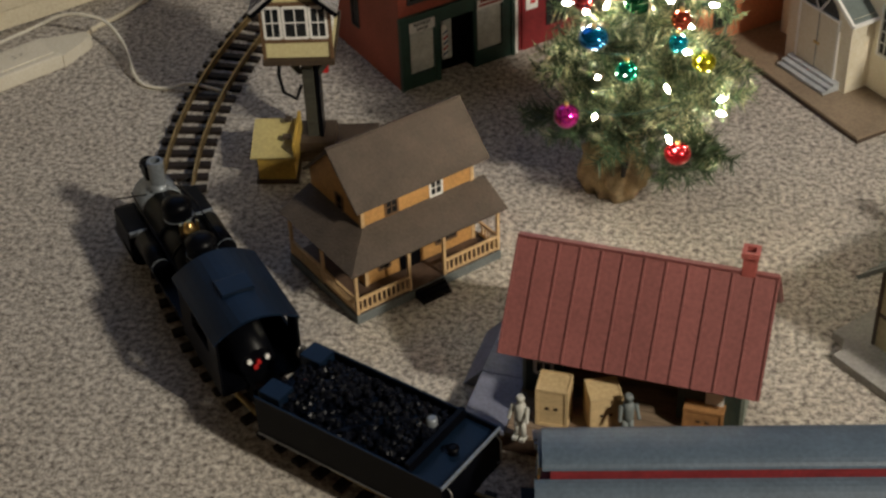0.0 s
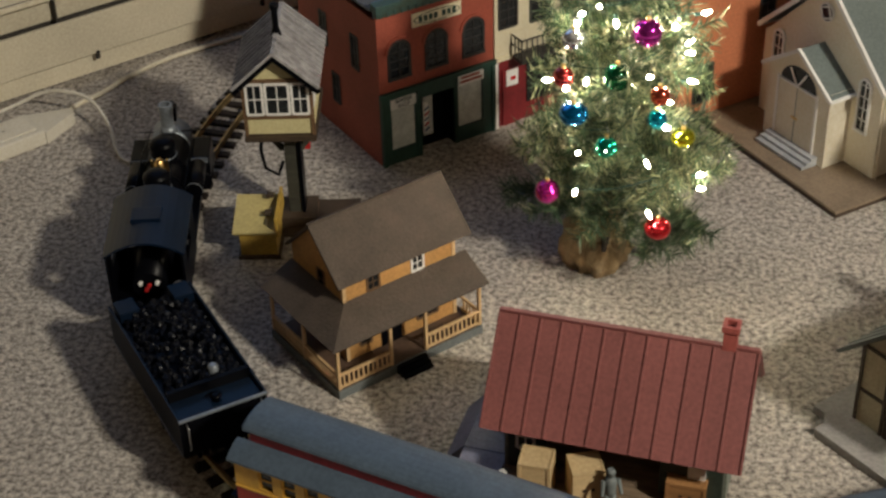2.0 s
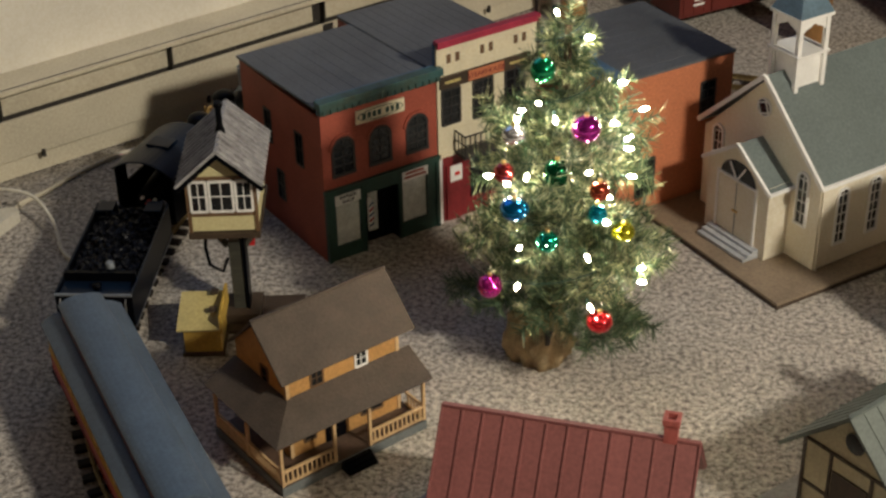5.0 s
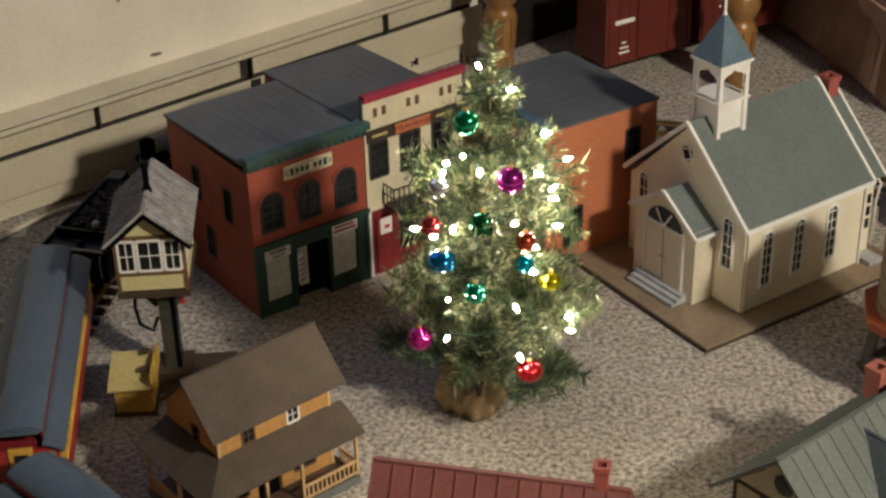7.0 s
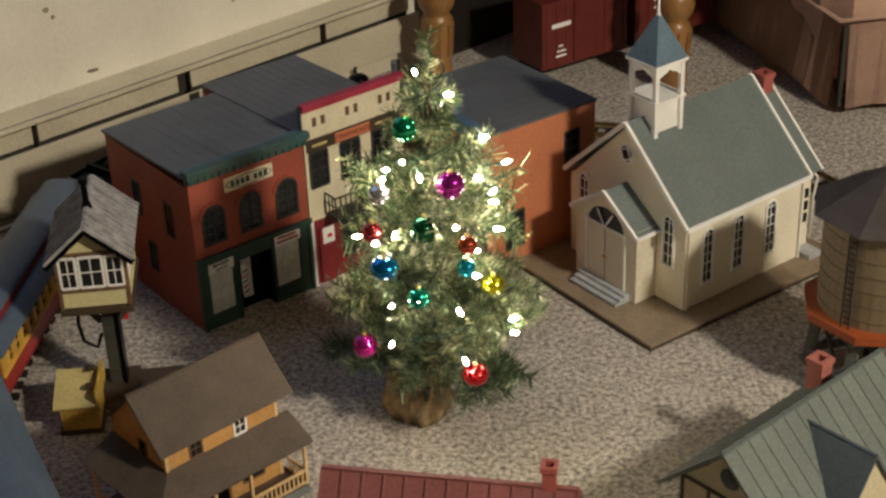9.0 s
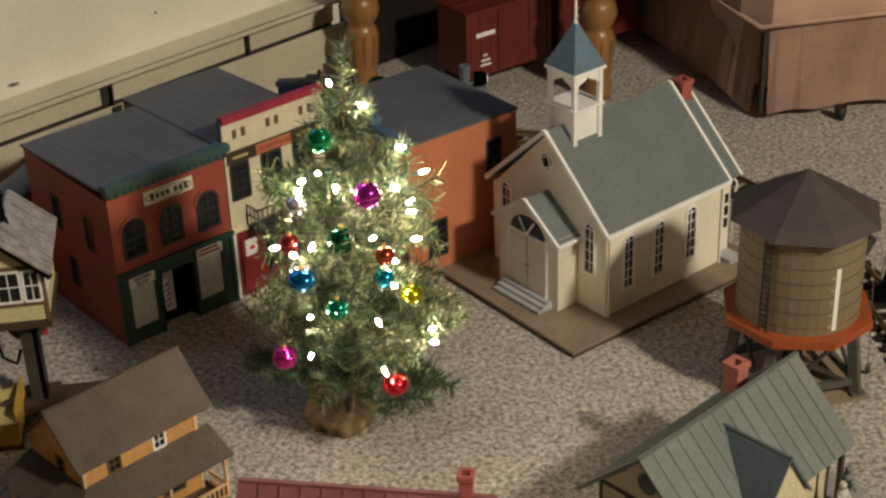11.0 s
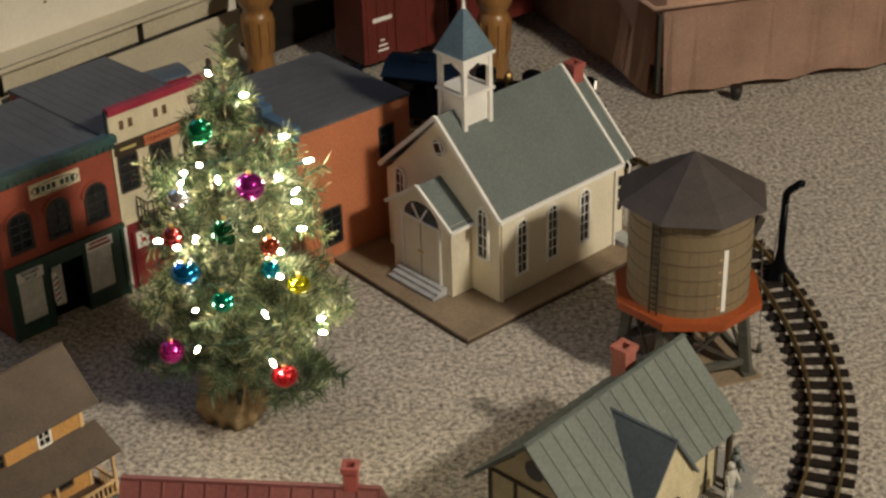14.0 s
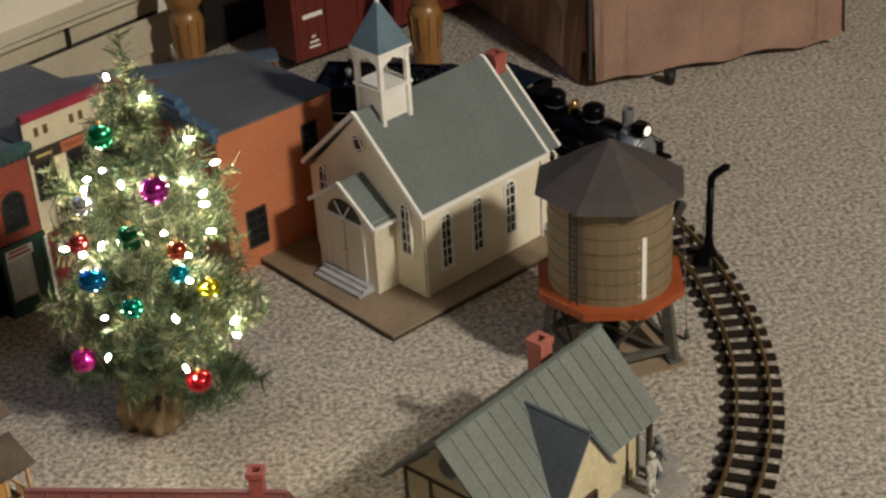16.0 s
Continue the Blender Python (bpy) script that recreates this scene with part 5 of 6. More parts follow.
    pz, pr = 0.137, 0.184
    for y in (p0, p1 - 0.003):
        part("porch_wall", B((px, 0.0, y, y + 0.003, z0, pz)), "church_wall", c)
    bm = bmesh.new()
    prism(bm, [(p0 + 0.003, z0), (p1 - 0.003, z0), (p1 - 0.003, pz), (W / 2, pr - 0.006), (p0 + 0.003, pz)], 0, 0.004)
    bmesh.ops.transform(bm, matrix=Matrix(((0, -1, 0, px + 0.004), (1, 0, 0, 0), (0, 0, 1, 0), (0, 0, 0, 1))), verts=bm.verts)
    part("porch_front", bm, "church_wall", c)
    for y in (p0 - 0.008, p1 + 0.008):
        zz = pz - 0.006
        bm = bmesh.new()
        slab(bm, [(px - 0.007, y, zz), (0, y, zz), (0, W / 2, pr), (px - 0.007, W / 2, pr)], 0.003)
        part("porch_roof", bm, "church_roof", c)
        part("barge_board", along((px - 0.007, y, zz - 0.001), (px - 0.007, W / 2, pr - 0.001), 0.0045, 0.006), "white", c)
        part("eave_board", along((px - 0.007, y, zz - 0.001), (0, y, zz - 0.001), 0.004, 0.005), "white", c)
    d = part("door", B((px - 0.002, px, W / 2 - 0.04, W / 2 + 0.04, z0 + 0.012, 0.119)), "church_wall", c, "ivory double door")
    part("door_gap", B((px - 0.0025, px - 0.002, W / 2 - 0.0006, W / 2 + 0.0006, z0 + 0.012, 0.119)), "base_grey", d)
    part("handle", B((px - 0.004, px - 0.002, W / 2 - 0.006, W / 2 + 0.006, 0.066, 0.069)), "brass", d)
    bm = bmesh.new()
    prism(bm, [(0.039 * math.cos(math.pi * i / 14), 0.031 * math.sin(math.pi * i / 14)) for i in range(15)], 0, 0.002)
    bmesh.ops.transform(bm, matrix=pose(px - 0.0005, W / 2, 0.121, 0, 0, -90), verts=bm.verts)
    fl = part("fanlight", bm, "window_dark", c, "dark fanlight over the door")
    for a in (-0.5, 0.5):
        part("glazing_bar", along((px - 0.003, W / 2, 0.121), (px - 0.003, W / 2 + 0.036 * math.sin(a), 0.121 + 0.029 * math.cos(a)), 0.002, 0.003), "white", fl)
    part("door_frame", B((px - 0.003, px, W / 2 - 0.045, W / 2 - 0.0405, z0 + 0.01, 0.124), (px - 0.003, px, W / 2 + 0.0405, W / 2 + 0.045, z0 + 0.01, 0.124), (px - 0.0035, px, W / 2 - 0.0405, W / 2 + 0.0405, 0.119, 0.122)), "white", c)
    for i in range(3):
        part("step", B((px - 0.03 + 0.009 * i, px, W / 2 - 0.056, W / 2 + 0.05, z0 + 0.0045 * i, z0 + 0.0045 * (i + 1))), "step_grey", c)
    # belfry astride the ridge
    bx, by, q = 0.055, W / 2, 0.026
    bz = 0.262
    bm = bmesh.new()
    box(bm, bx - q + 0.002, bx + q - 0.002, by - q + 0.002, by + q - 0.002, bz - 0.03, 0.312)
    bell = part("belfry", bm, "white", c, "white open belfry")
    part("belfry_deck", B((bx - q - 0.006, bx + q + 0.006, by - q - 0.006, by + q + 0.006, 0.312, 0.316)), "white", bell)
    for sx in (1, -1):
        for sy in (1, -1):
            part("belfry_post", B((bx + sx * q - 0.0035, bx + sx * q + 0.0035, by + sy * q - 0.0035, by + sy * q + 0.0035, bz - 0.04, 0.37)), "white", bell)
    for s in (1, -1):
        scal = [(-q, 0.37), (q, 0.37), (q - 0.003, 0.348), (q - 0.009, 0.354), (0.006, 0.358), (0.0, 0.362), (-0.006, 0.358), (-q + 0.009, 0.354), (-q + 0.003, 0.348)]
        bm = bmesh.new()
        prism(bm, scal, -0.0015, 0.0015, Matrix.Translation((bx, by + s * q, 0)))
        part("valance", bm, "white", bell)
        bm = bmesh.new()
        prism(bm, scal, -0.0015, 0.0015, Matrix.Translation((bx + s * q, by, 0)) @ Matrix.Rotation(math.pi / 2, 4, "Z"))
        part("valance", bm, "white", bell)
    part("belfry_cornice", B((bx - q - 0.007, bx + q + 0.007, by - q - 0.007, by + q + 0.007, 0.37, 0.375)), "white", bell)
    bm = bmesh.new()
    cone(bm, (bx, by, 0.375), (bx, by, 0.444), 0.0455, 0.002, 4, phase=math.pi / 4)
    part("spire", bm, "spire", bell, "blue-grey pyramid spire")
    bm = bmesh.new()
    turned(bm, [(0.003, 0.432), (0.0035, 0.44), (0.0022, 0.446), (0.0015, 0.485), (0.0005, 0.49)], 10, (bx, by, 0))
    part("finial", bm, "white", bell)
    # chimney
    bm = bmesh.new()
    u, v = 0.284, W / 2 - 0.008
    box(bm, u - 0.011, u + 0.011, v - 0.011, v + 0.011, 0.22, 0.278)
    for a, b_, e, f in ((-0.013, -0.006, -0.013, 0.013), (0.006, 0.013, -0.013, 0.013), (-0.006, 0.006, -0.013, -0.006), (-0.006, 0.006, 0.006, 0.013)):
        box(bm, u + a, u + b_, v + e, v + f, 0.278, 0.286)
    ch = part("chimney", bm, "chimney_red", c, "red brick chimney")
    part("flue", B((u - 0.006, u + 0.006, v - 0.006, v + 0.006, 0.2781, 0.2785)), "dark_gap", ch)
    # board under it
    s = thing("base_board", pose(0.2997, 1.9733, 0, 0, 0, 34.5), "brown hardboard slab under the church", "board")
    part("board_top", B((0, 0.42, 0, 0.328, 0.007, 0.011)), "slab", s)
    part("board_edge", B((0.001, 0.419, 0.001, 0.327, 0, 0.007)), "slab_edge", s)


# ---- water tower ----


def water_tower():
    t = thing("water_tower", pose(0.604, 1.887, 0, 0, 0, 12), "model water tower with tan tank, orange platform and dark octagonal roof", "water tower")
    zp, R0 = 0.128, 0.0855
    bm = bmesh.new()
    cone(bm, (0, 0, zp), (0, 0, zp + 0.148), R0 - 0.003, R0 - 0.003, 40)
    tank = part("tank", bm, "tank", t, "tan staved tank")
    n, w = 40, math.tau * R0 / 40 * 0.492
    stave = mesh_of("stave", B((-w, w, -0.0035, 0, zp, zp + 0.15)), "tank")
    for i in range(n):
        a = math.tau * (i + 0.5) / n
        part("stave", stave, "", tank, m=pose(R0 * math.cos(a), R0 * math.sin(a), 0, 0, 0, math.degrees(a) - 90))
    for z in (0.012, 0.035, 0.058, 0.081, 0.104, 0.127):
        bm = bmesh.new()
        cone(bm, (0, 0, zp + z), (0, 0, zp + z + 0.0011), R0 + 0.001, R0 + 0.001, 40)
        part("hoop", bm, "hoop", tank)
    bm = bmesh.new()
    cone(bm, (0, 0, zp - 0.012), (0, 0, zp), 0.108, 0.108, 8, phase=math.radians(1.5))
    part("platform", bm, "orange", t, "orange octagonal platform")
    roof = None
    for k in range(6):
        r0, r1 = 0.107 - 0.0175 * k, 0.107 - 0.0175 * (k + 1) - 0.001
        z0, z1 = 0.278 + 0.0105 * k, 0.278 + 0.0105 * (k + 1)
        bm = bmesh.new()
        cone(bm, (0, 0, z0 - 0.0015), (0, 0, z1 - 0.0005), r0, max(r1, 0.002), 8, phase=math.radians(-4))
        if roof:
            part("shingle_course", bm, "tank_roof", roof)
        else:
            roof = part("roof", bm, "tank_roof", t, "dark octagonal shingled roof")
    for sx in (1, -1):
        for sy in (1, -1):
            part("leg", along((sx * 0.07, sy * 0.062, 0.004), (sx * 0.06, sy * 0.052, zp - 0.012), 0.014, 0.014), "grey_wood", t)
            part("footing", B((sx * 0.07 - 0.01, sx * 0.07 + 0.01, sy * 0.062 - 0.01, sy * 0.062 + 0.01, 0.0035, 0.008)), "grey_wood", t)
    for s in (1, -1):
        for z in (0.025, 0.106):
            part("beam", along((-0.07, s * 0.06, z), (0.07, s * 0.06, z), 0.008, 0.01), "grey_wood", t)
            part("beam", along((s * 0.068, -0.06, z), (s * 0.068, 0.06, z), 0.008, 0.01), "grey_wood", t)
        part("brace", along((-0.068, s * 0.062, 0.015), (0.066, s * 0.056, 0.112), 0.004, 0.005), "dark_gap", t)
        part("brace", along((0.068, s * 0.062, 0.015), (-0.066, s * 0.056, 0.112), 0.004, 0.005), "dark_gap", t)
        part("brace", along((s * 0.07, -0.06, 0.015), (s * 0.066, 0.056, 0.112), 0.004, 0.005), "dark_gap", t)
    bm = bmesh.new()
    cone(bm, (0, 0, 0.004), (0, 0, zp - 0.012), 0.014, 0.014, 16)
    part("feed_pipe", bm, "black", t)
    part("base", B((-0.08, 0.086, -0.078, 0.074, 0, 0.0035)), "slab", t, "tan base plate")
    # ladder on the side towards the church end
    a = math.radians(213)
    ca, sa = math.cos(a), math.sin(a)
    lad = None
    for k in (-0.006, 0.006):
        p = (0.092 * ca - k * sa, 0.092 * sa + k * ca)
        b = part("ladder_rail", along((p[0], p[1], 0.1), (p[0] * 0.97, p[1] * 0.97, 0.275), 0.002, 0.002), "dark_gap", t)
        lad = b
    for i in range(18):
        z = 0.108 + 0.009 * i
        part("rung", along((0.091 * ca + 0.006 * sa, 0.091 * sa - 0.006 * ca, z), (0.091 * ca - 0.006 * sa, 0.091 * sa + 0.006 * ca, z), 0.0014, 0.0014), "dark_gap", lad)
    # white gauge board
    P = t.matrix_basis.inverted() @ Vector((0.631, 1.81, 0))
    a = math.atan2(P.y, P.x)
    ca, sa = math.cos(a), math.sin(a)
    r = 0.0855
    g = part("gauge_board", B((-0.0035, 0.0035, -0.0015, 0.0015, 0.134, 0.23)), "white", t, "white level gauge board", pose(r * ca, r * sa, 0, 0, 0, math.degrees(a) + 90))
    for i in range(5):
        part("gauge_mark", B((-0.01, -0.0035, -0.001, 0.0, 0.14 + 0.019 * i, 0.1413 + 0.019 * i)), "ochre_rail", g)
    # spout frame at the track side
    for y in (0.02, 0.04):
        part("spout_post", along((0.1, y, 0.128), (0.1, y, 0.26), 0.004, 0.004), "grey_wood", t)
    part("spout", along((0.098, 0.03, 0.15), (0.125, 0.03, 0.2), 0.012, 0.012), "dark_gap", t)
    for y in (0.022, 0.038):
        bm = bmesh.new()
        cone(bm, (0.103, y, 0.18), (0.107, y, 0.18), 0.009, 0.009, 14)
        part("pulley", bm, "steel", t)
    part("chain", along((0.112, -0.02, 0.012), (0.108, -0.01, 0.19), 0.001, 0.001), "steel", t)
    bm = bmesh.new()
    cone(bm, (0.112, -0.02, 0.0036), (0.112, -0.02, 0.018), 0.0045, 0.003, 12)
    part("weight", bm, "grey_wood", t)


def standpipe():
    s = thing("standpipe", pose(0.806, 2.093, 0, 0, 0, 0), "black cast water column beside the track", "water column")
    bm = bmesh.new()
    turned(bm, [(0.026, 0.0), (0.025, 0.006), (0.016, 0.01), (0.014, 0.02), (0.009, 0.03), (0.006, 0.05), (0.0055, 0.14)], 16)
    part("column", bm, "black", s)
    bm = bmesh.new()
    tube(bm, [(0, 0, 0.135), (0.001, 0, 0.15), (0.008, 0, 0.157), (0.022, 0, 0.166), (0.026, 0, 0.164)], 0.0062, 10)
    part("spout", bm, "black", s)
    part("pull_rod", along((-0.012, 0, 0.03), (-0.004, 0, 0.125), 0.001, 0.001), "black", s)


# ---- station with green-grey roof ----


def station():
    s = thing("model_station", pose(0.3075, 1.457, 0, 0, 0, 40.7), "pale yellow model station with green-grey ribbed roof and dormer", "model building")
    L, W, zr, ze = 0.308, 0.097, 0.2, 0.107
    n = 14
    for side in (-1, 1):
        for i in range(n):
            a, b = L * i / n + 0.0006, L * (i + 1) / n - 0.0006
            bm = bmesh.new()
            slab(bm, [(a, side * W, ze), (b, side * W, ze), (b, 0, zr), (a, 0, zr)], 0.004)
            part("roof_panel", bm, "station_roof", s)
            part("seam", along((L * i / n, side * W, ze + 0.0006), (L * i / n, 0, zr + 0.0006), 0.0018, 0.0018), "station_roof", s)
    part("ridge_cap", B((0, L, -0.003, 0.003, zr - 0.0005, zr + 0.002)), "station_roof", s)
    for x in (0.018, L - 0.022):
        bm = bmesh.new()
        prism(bm, [(-0.072, 0.012), (0.072, 0.012), (0.072, 0.126), (0.0, 0.193), (-0.072, 0.126)], 0, 0.004)
        bmesh.ops.transform(bm, matrix=Matrix(((0, -1, 0, x + 0.004), (1, 0, 0, 0), (0, 0, 1, 0), (0, 0, 0, 1))), verts=bm.verts)
        g = part("gable_wall", bm, "station_wall", s)
        k = -0.001 if x < 0.1 else 0.005
        for y in (-0.07, -0.03, 0.03, 0.07):
            part("timber", B((x + k - 0.0012, x + k + 0.0012, y - 0.002, y + 0.002, 0.012, 0.124)), "trim_brown", g)
        for z in (0.06, 0.124):
            part("timber", B((x + k - 0.001, x + k + 0.001, -0.072, 0.072, z - 0.002, z + 0.002)), "trim_brown", g)
        for q in (1, -1):
            part("timber", along((x + k, q * 0.07, 0.126), (x + k, q * 0.03, 0.163), 0.003, 0.003), "trim_brown", g)
        bm = bmesh.new()
        cone(bm, (x + k, 0, 0.155), (x + k * 1.6, 0, 0.155), 0.014, 0.014, 20)
        part("round_vent", bm, "window_dark", g)
        part("door", B((x + k - 0.001, x + k + 0.001, -0.026, 0.026, 0.012, 0.1)), "trim_brown", g)
    for y in (-0.072, 0.068):
        part("side_wall", B((0.022, L - 0.022, y, y + 0.004, 0.012, 0.124)), "station_wall", s)
        for i in range(5):
            part("timber", B((0.04 + 0.056 * i, 0.044 + 0.056 * i, y - 0.001, y + 0.005, 0.012, 0.124)), "trim_brown", s)
    bm = bmesh.new()
    box(bm, -0.035, 0.35, -0.13, 0.115, 0, 0.012)
    bmesh.ops.bevel(bm, geom=[e for e in bm.edges if abs(e.verts[0].co.z - e.verts[1].co.z) > 0.005], offset=0.03, segments=3, affect="EDGES")
    part("platform", bm, "platform", s, "pale grey platform with clipped corners")
    # dormer on the front slope
    u, y0, zt = 0.14, -0.113, 0.187
    hw = 0.05
    zl = 0.112
    # both dormer slopes take the copy with painted shade
    for q in (1, -1):
        bm = bmesh.new()
        slab(bm, [(u, y0, zt), (u, -0.0135, zt), (u + q * hw, -0.0915, zl), (u + q * hw, y0, zl)], 0.003)
        part("dormer_roof", bm, "station_roof_shaded", s)
    bm = bmesh.new()
    prism(bm, [(u - hw + 0.004, 0.1), (u + hw - 0.004, 0.1), (u + hw - 0.004, zl - 0.002), (u, zt - 0.006), (u - hw + 0.004, zl - 0.002)], y0 + 0.006, y0 + 0.009)
    part("dormer_front", bm, "station_wall", s)
    part("bay_wall", B((u - hw + 0.004, u + hw - 0.004, y0 + 0.006, -0.072, 0.012, 0.1)), "station_wall", s)
    window(s, pose(u, y0 + 0.005, 0.05), 0.03, 0.04, "trim_brown")
    for x, y in ((0.02, -0.09), (0.1, -0.09), (L - 0.02, -0.09)):
        part("post", B((x - 0.003, x + 0.003, y - 0.003, y + 0.003, 0.012, 0.112)), "trim_brown", s)
    bm = bmesh.new()
    P = s.matrix_basis.inverted() @ Vector((0.461, 1.6442, 0))
    u, v = P.x, P.y
    box(bm, u - 0.011, u + 0.011, v - 0.011, v + 0.011, 0.155, 0.193)
    for a, b_, e, f in ((-0.013, -0.006, -0.013, 0.013), (0.006, 0.013, -0.013, 0.013), (-0.006, 0.006, -0.013, -0.006), (-0.006, 0.006, 0.006, 0.013)):
        box(bm, u + a, u + b_, v + e, v + f, 0.193, 0.201)
    ch = part("chimney", bm, "chimney_pink", s, "pink brick chimney")
    part("flue", B((u - 0.006, u + 0.006, v - 0.006, v + 0.006, 0.1931, 0.1935)), "dark_gap", ch)
    figurine(s.matrix_basis @ pose(0.268, -0.108, 0.012), "figure_white", "pale painted figurine on the station platform")
    figurine(s.matrix_basis @ pose(0.3, -0.095, 0.012, 0, 0, 60), "figure_grey", "grey painted figurine on the station platform")


# ---- signal box on a post ----


def signal_box():
    s = thing("signal_box", pose(-0.485, 1.902, 0, 0, 0, 5.5), "straw-yellow model signal box on a tall dark post", "signal box")
    z0, hw, d = 0.16, 0.046, 0.13
    part("floor", B((-0.05, 0.05, -0.006, d + 0.004, z0 - 0.008, z0)), "trim_brown", s)
    part("lower_panel", B((-hw, hw, 0, 0.003, z0 + 0.002, z0 + 0.026)), "sig_wall", s, "straw-yellow panel")
    for za, zb in ((z0 + 0.026, z0 + 0.032), (0.243, 0.248)):
        part("beam", B((-0.047, 0.047, -0.0015, 0.003, za, zb)), "timber", s)
    for x in (-0.0465, 0.0465):
        part("corner_timber", B((x - 0.0025, x + 0.0025, -0.0018, 0.004, z0, 0.246)), "timber", s)
    part("dark_back", B((-hw, hw, 0.004, 0.006, z0 + 0.03, 0.244)), "window_dark", s)
    for u, w in ((-0.0315, 0.022), (0, 0.032), (0.0315, 0.022)):
        window(s, pose(u, -0.001, z0 + 0.034), w, 0.047, "white", rows=2, cols=2, bar=0.0017)
    for x in (-hw, hw - 0.003):
        part("side_wall", B((x, x + 0.003, 0.003, d, z0, 0.246)), "timber", s)
        k = -1 if x < 0 else 1
        for v in (0.03, 0.065, 0.1):
            window(s, pose(x + (0.0032 if k > 0 else -0.0002), v, z0 + 0.034, 0, 0, 90 * k), 0.026, 0.047, "white", rows=2, cols=2, bar=0.0018)
        part("side_panel", B((x + k * 0.001, x + 0.003 + k * 0.001, 0.006, d - 0.004, z0 + 0.002, z0 + 0.026)), "sig_wall", s)
    part("back_wall", B((-hw, hw, d - 0.003, d, z0, 0.246)), "timber", s)
    bm = bmesh.new()
    prism(bm, [(-hw, 0.247), (hw, 0.247), (0, 0.283)], 0.001, 0.004)
    part("gable", bm, "sig_wall", s, "straw-yellow gable")
    ze, zr, ov = 0.237, 0.291, 0.06
    for q in (1, -1):
        cols, rows = 11, 6
        bm = bmesh.new()
        for i in range(rows):
            for j in range(cols):
                p, r = i / rows, (i + 1) / rows
                ya, yb = -0.012 + 0.156 * j / cols, -0.012 + 0.156 * (j + 0.92) / cols
                slab(bm, [(q * ov * (1 - p), ya, ze + (zr - ze) * p + 0.002), (q * ov * (1 - p), yb, ze + (zr - ze) * p + 0.002), (q * ov * (1 - r), yb, ze + (zr - ze) * r), (q * ov * (1 - r), ya, ze + (zr - ze) * r)], 0.0035)
        part("roof_tiles", bm, "sig_roof", s, "grey tiled roof slope")
        for j in range(cols + 1):
            y = -0.013 + 0.156 * j / cols
            part("tile_roll", along((q * ov, y, ze + 0.003), (0, y, zr + 0.0025), 0.0045, 0.004), "sig_roof", s)
        bm = bmesh.new()
        slab(bm, [(q * ov, -0.01, ze - 0.001), (q * ov, 0.142, ze - 0.001), (0, 0.142, zr - 0.001), (0, -0.01, zr - 0.001)], 0.003)
        part("roof_deck", bm, "dark_gap", s)
        part("barge_board", along((q * ov, -0.0135, ze - 0.003), (0, -0.0135, zr - 0.003), 0.003, 0.009), "black", s)
    part("ridge_tile", B((-0.003, 0.003, -0.012, 0.144, zr - 0.001, zr + 0.002)), "sig_roof", s)
    bm = bmesh.new()
    turned(bm, [(0.007, 0.27), (0.007, 0.292), (0.0045, 0.3), (0.0045, 0.325), (0.0065, 0.328), (0.006, 0.335)], 12, (0.0, 0.055, 0))
    part("stove_pipe", bm, "black", s)
    part("post", B((0.0, 0.018, 0.014, 0.04, 0.006, z0 - 0.008), bevel=0.002), "post_wood", s, "dark olive post")
    part("post_board", B((0.019, 0.024, 0.012, 0.042, 0.006, z0 - 0.012)), "black", s)
    bm = bmesh.new()
    tube(bm, [(-0.03, 0.026, z0 - 0.006), (-0.034, 0.026, 0.12), (-0.03, 0.026, 0.09), (-0.012, 0.026, 0.078), (-0.004, 0.026, 0.1)], 0.0026, 8)
    part("stove_elbow", bm, "black", s, "bent black pipe")
    for k in (1, -1):
        part("bracket", along((0.01 + k * 0.012, 0.028, z0 - 0.04), (0.01 + k * 0.036, 0.028, z0 - 0.008), 0.006, 0.008), "post_wood", s)
    part("base", B((-0.03, 0.1, -0.02, 0.07, 0, 0.006)), "trim_brown", s, "dark base plate")
    part("side_box", B((-0.012, 0.04, -0.004, 0.056, 0.006, 0.022)), "trim_brown", s)
    part("fire_bucket", B((0.026, 0.036, 0.03, 0.04, 0.118, 0.145)), "red_paint", s, "red box under the floor")


def mustard_box():
    b = thing("coal_bunker", pose(-0.545, 1.824, 0, 0, 0, 5), "mustard-yellow bin with a sloping straw-coloured lid", "storage bin")
    bm = bmesh.new()
    a = [(0.0, 0.006), (0.062, 0.006), (0.062, 0.06), (0.0, 0.044)]
    prism(bm, [(0.004, 0.006), (0.056, 0.006), (0.056, 0.045), (0.004, 0.045)], 0.002, 0.078)
    part("bin", bm, "yellow_box", b)
    part("plinth", B((0.0, 0.06, -0.002, 0.082, 0, 0.006)), "trim_brown", b)
    bm = bmesh.new()
    slab(bm, [(-0.004, -0.006, 0.048), (0.058, -0.006, 0.048), (0.058, 0.07, 0.064), (-0.004, 0.07, 0.064)], 0.003)
    lid = part("lid", bm, "yellow_lid", b, "straw-coloured sloping lid")
    part("edge", B((0.0565, 0.0605, -0.006, 0.08, 0.04, 0.07)), "yellow_box", b)
    for v in (0.02, 0.055):
        part("hinge", B((0.04, 0.05, v, v + 0.01, 0.056 + v * 0.2, 0.06 + v * 0.2)), "trim_brown", lid)


porch_house()
shed()
barber_shop()
steakhouse()
corner_shop()
church()
water_tower()
standpipe()
station()
signal_box()
mustard_box()

# ---- Christmas tree ----
TX, TY = -0.036, 1.85


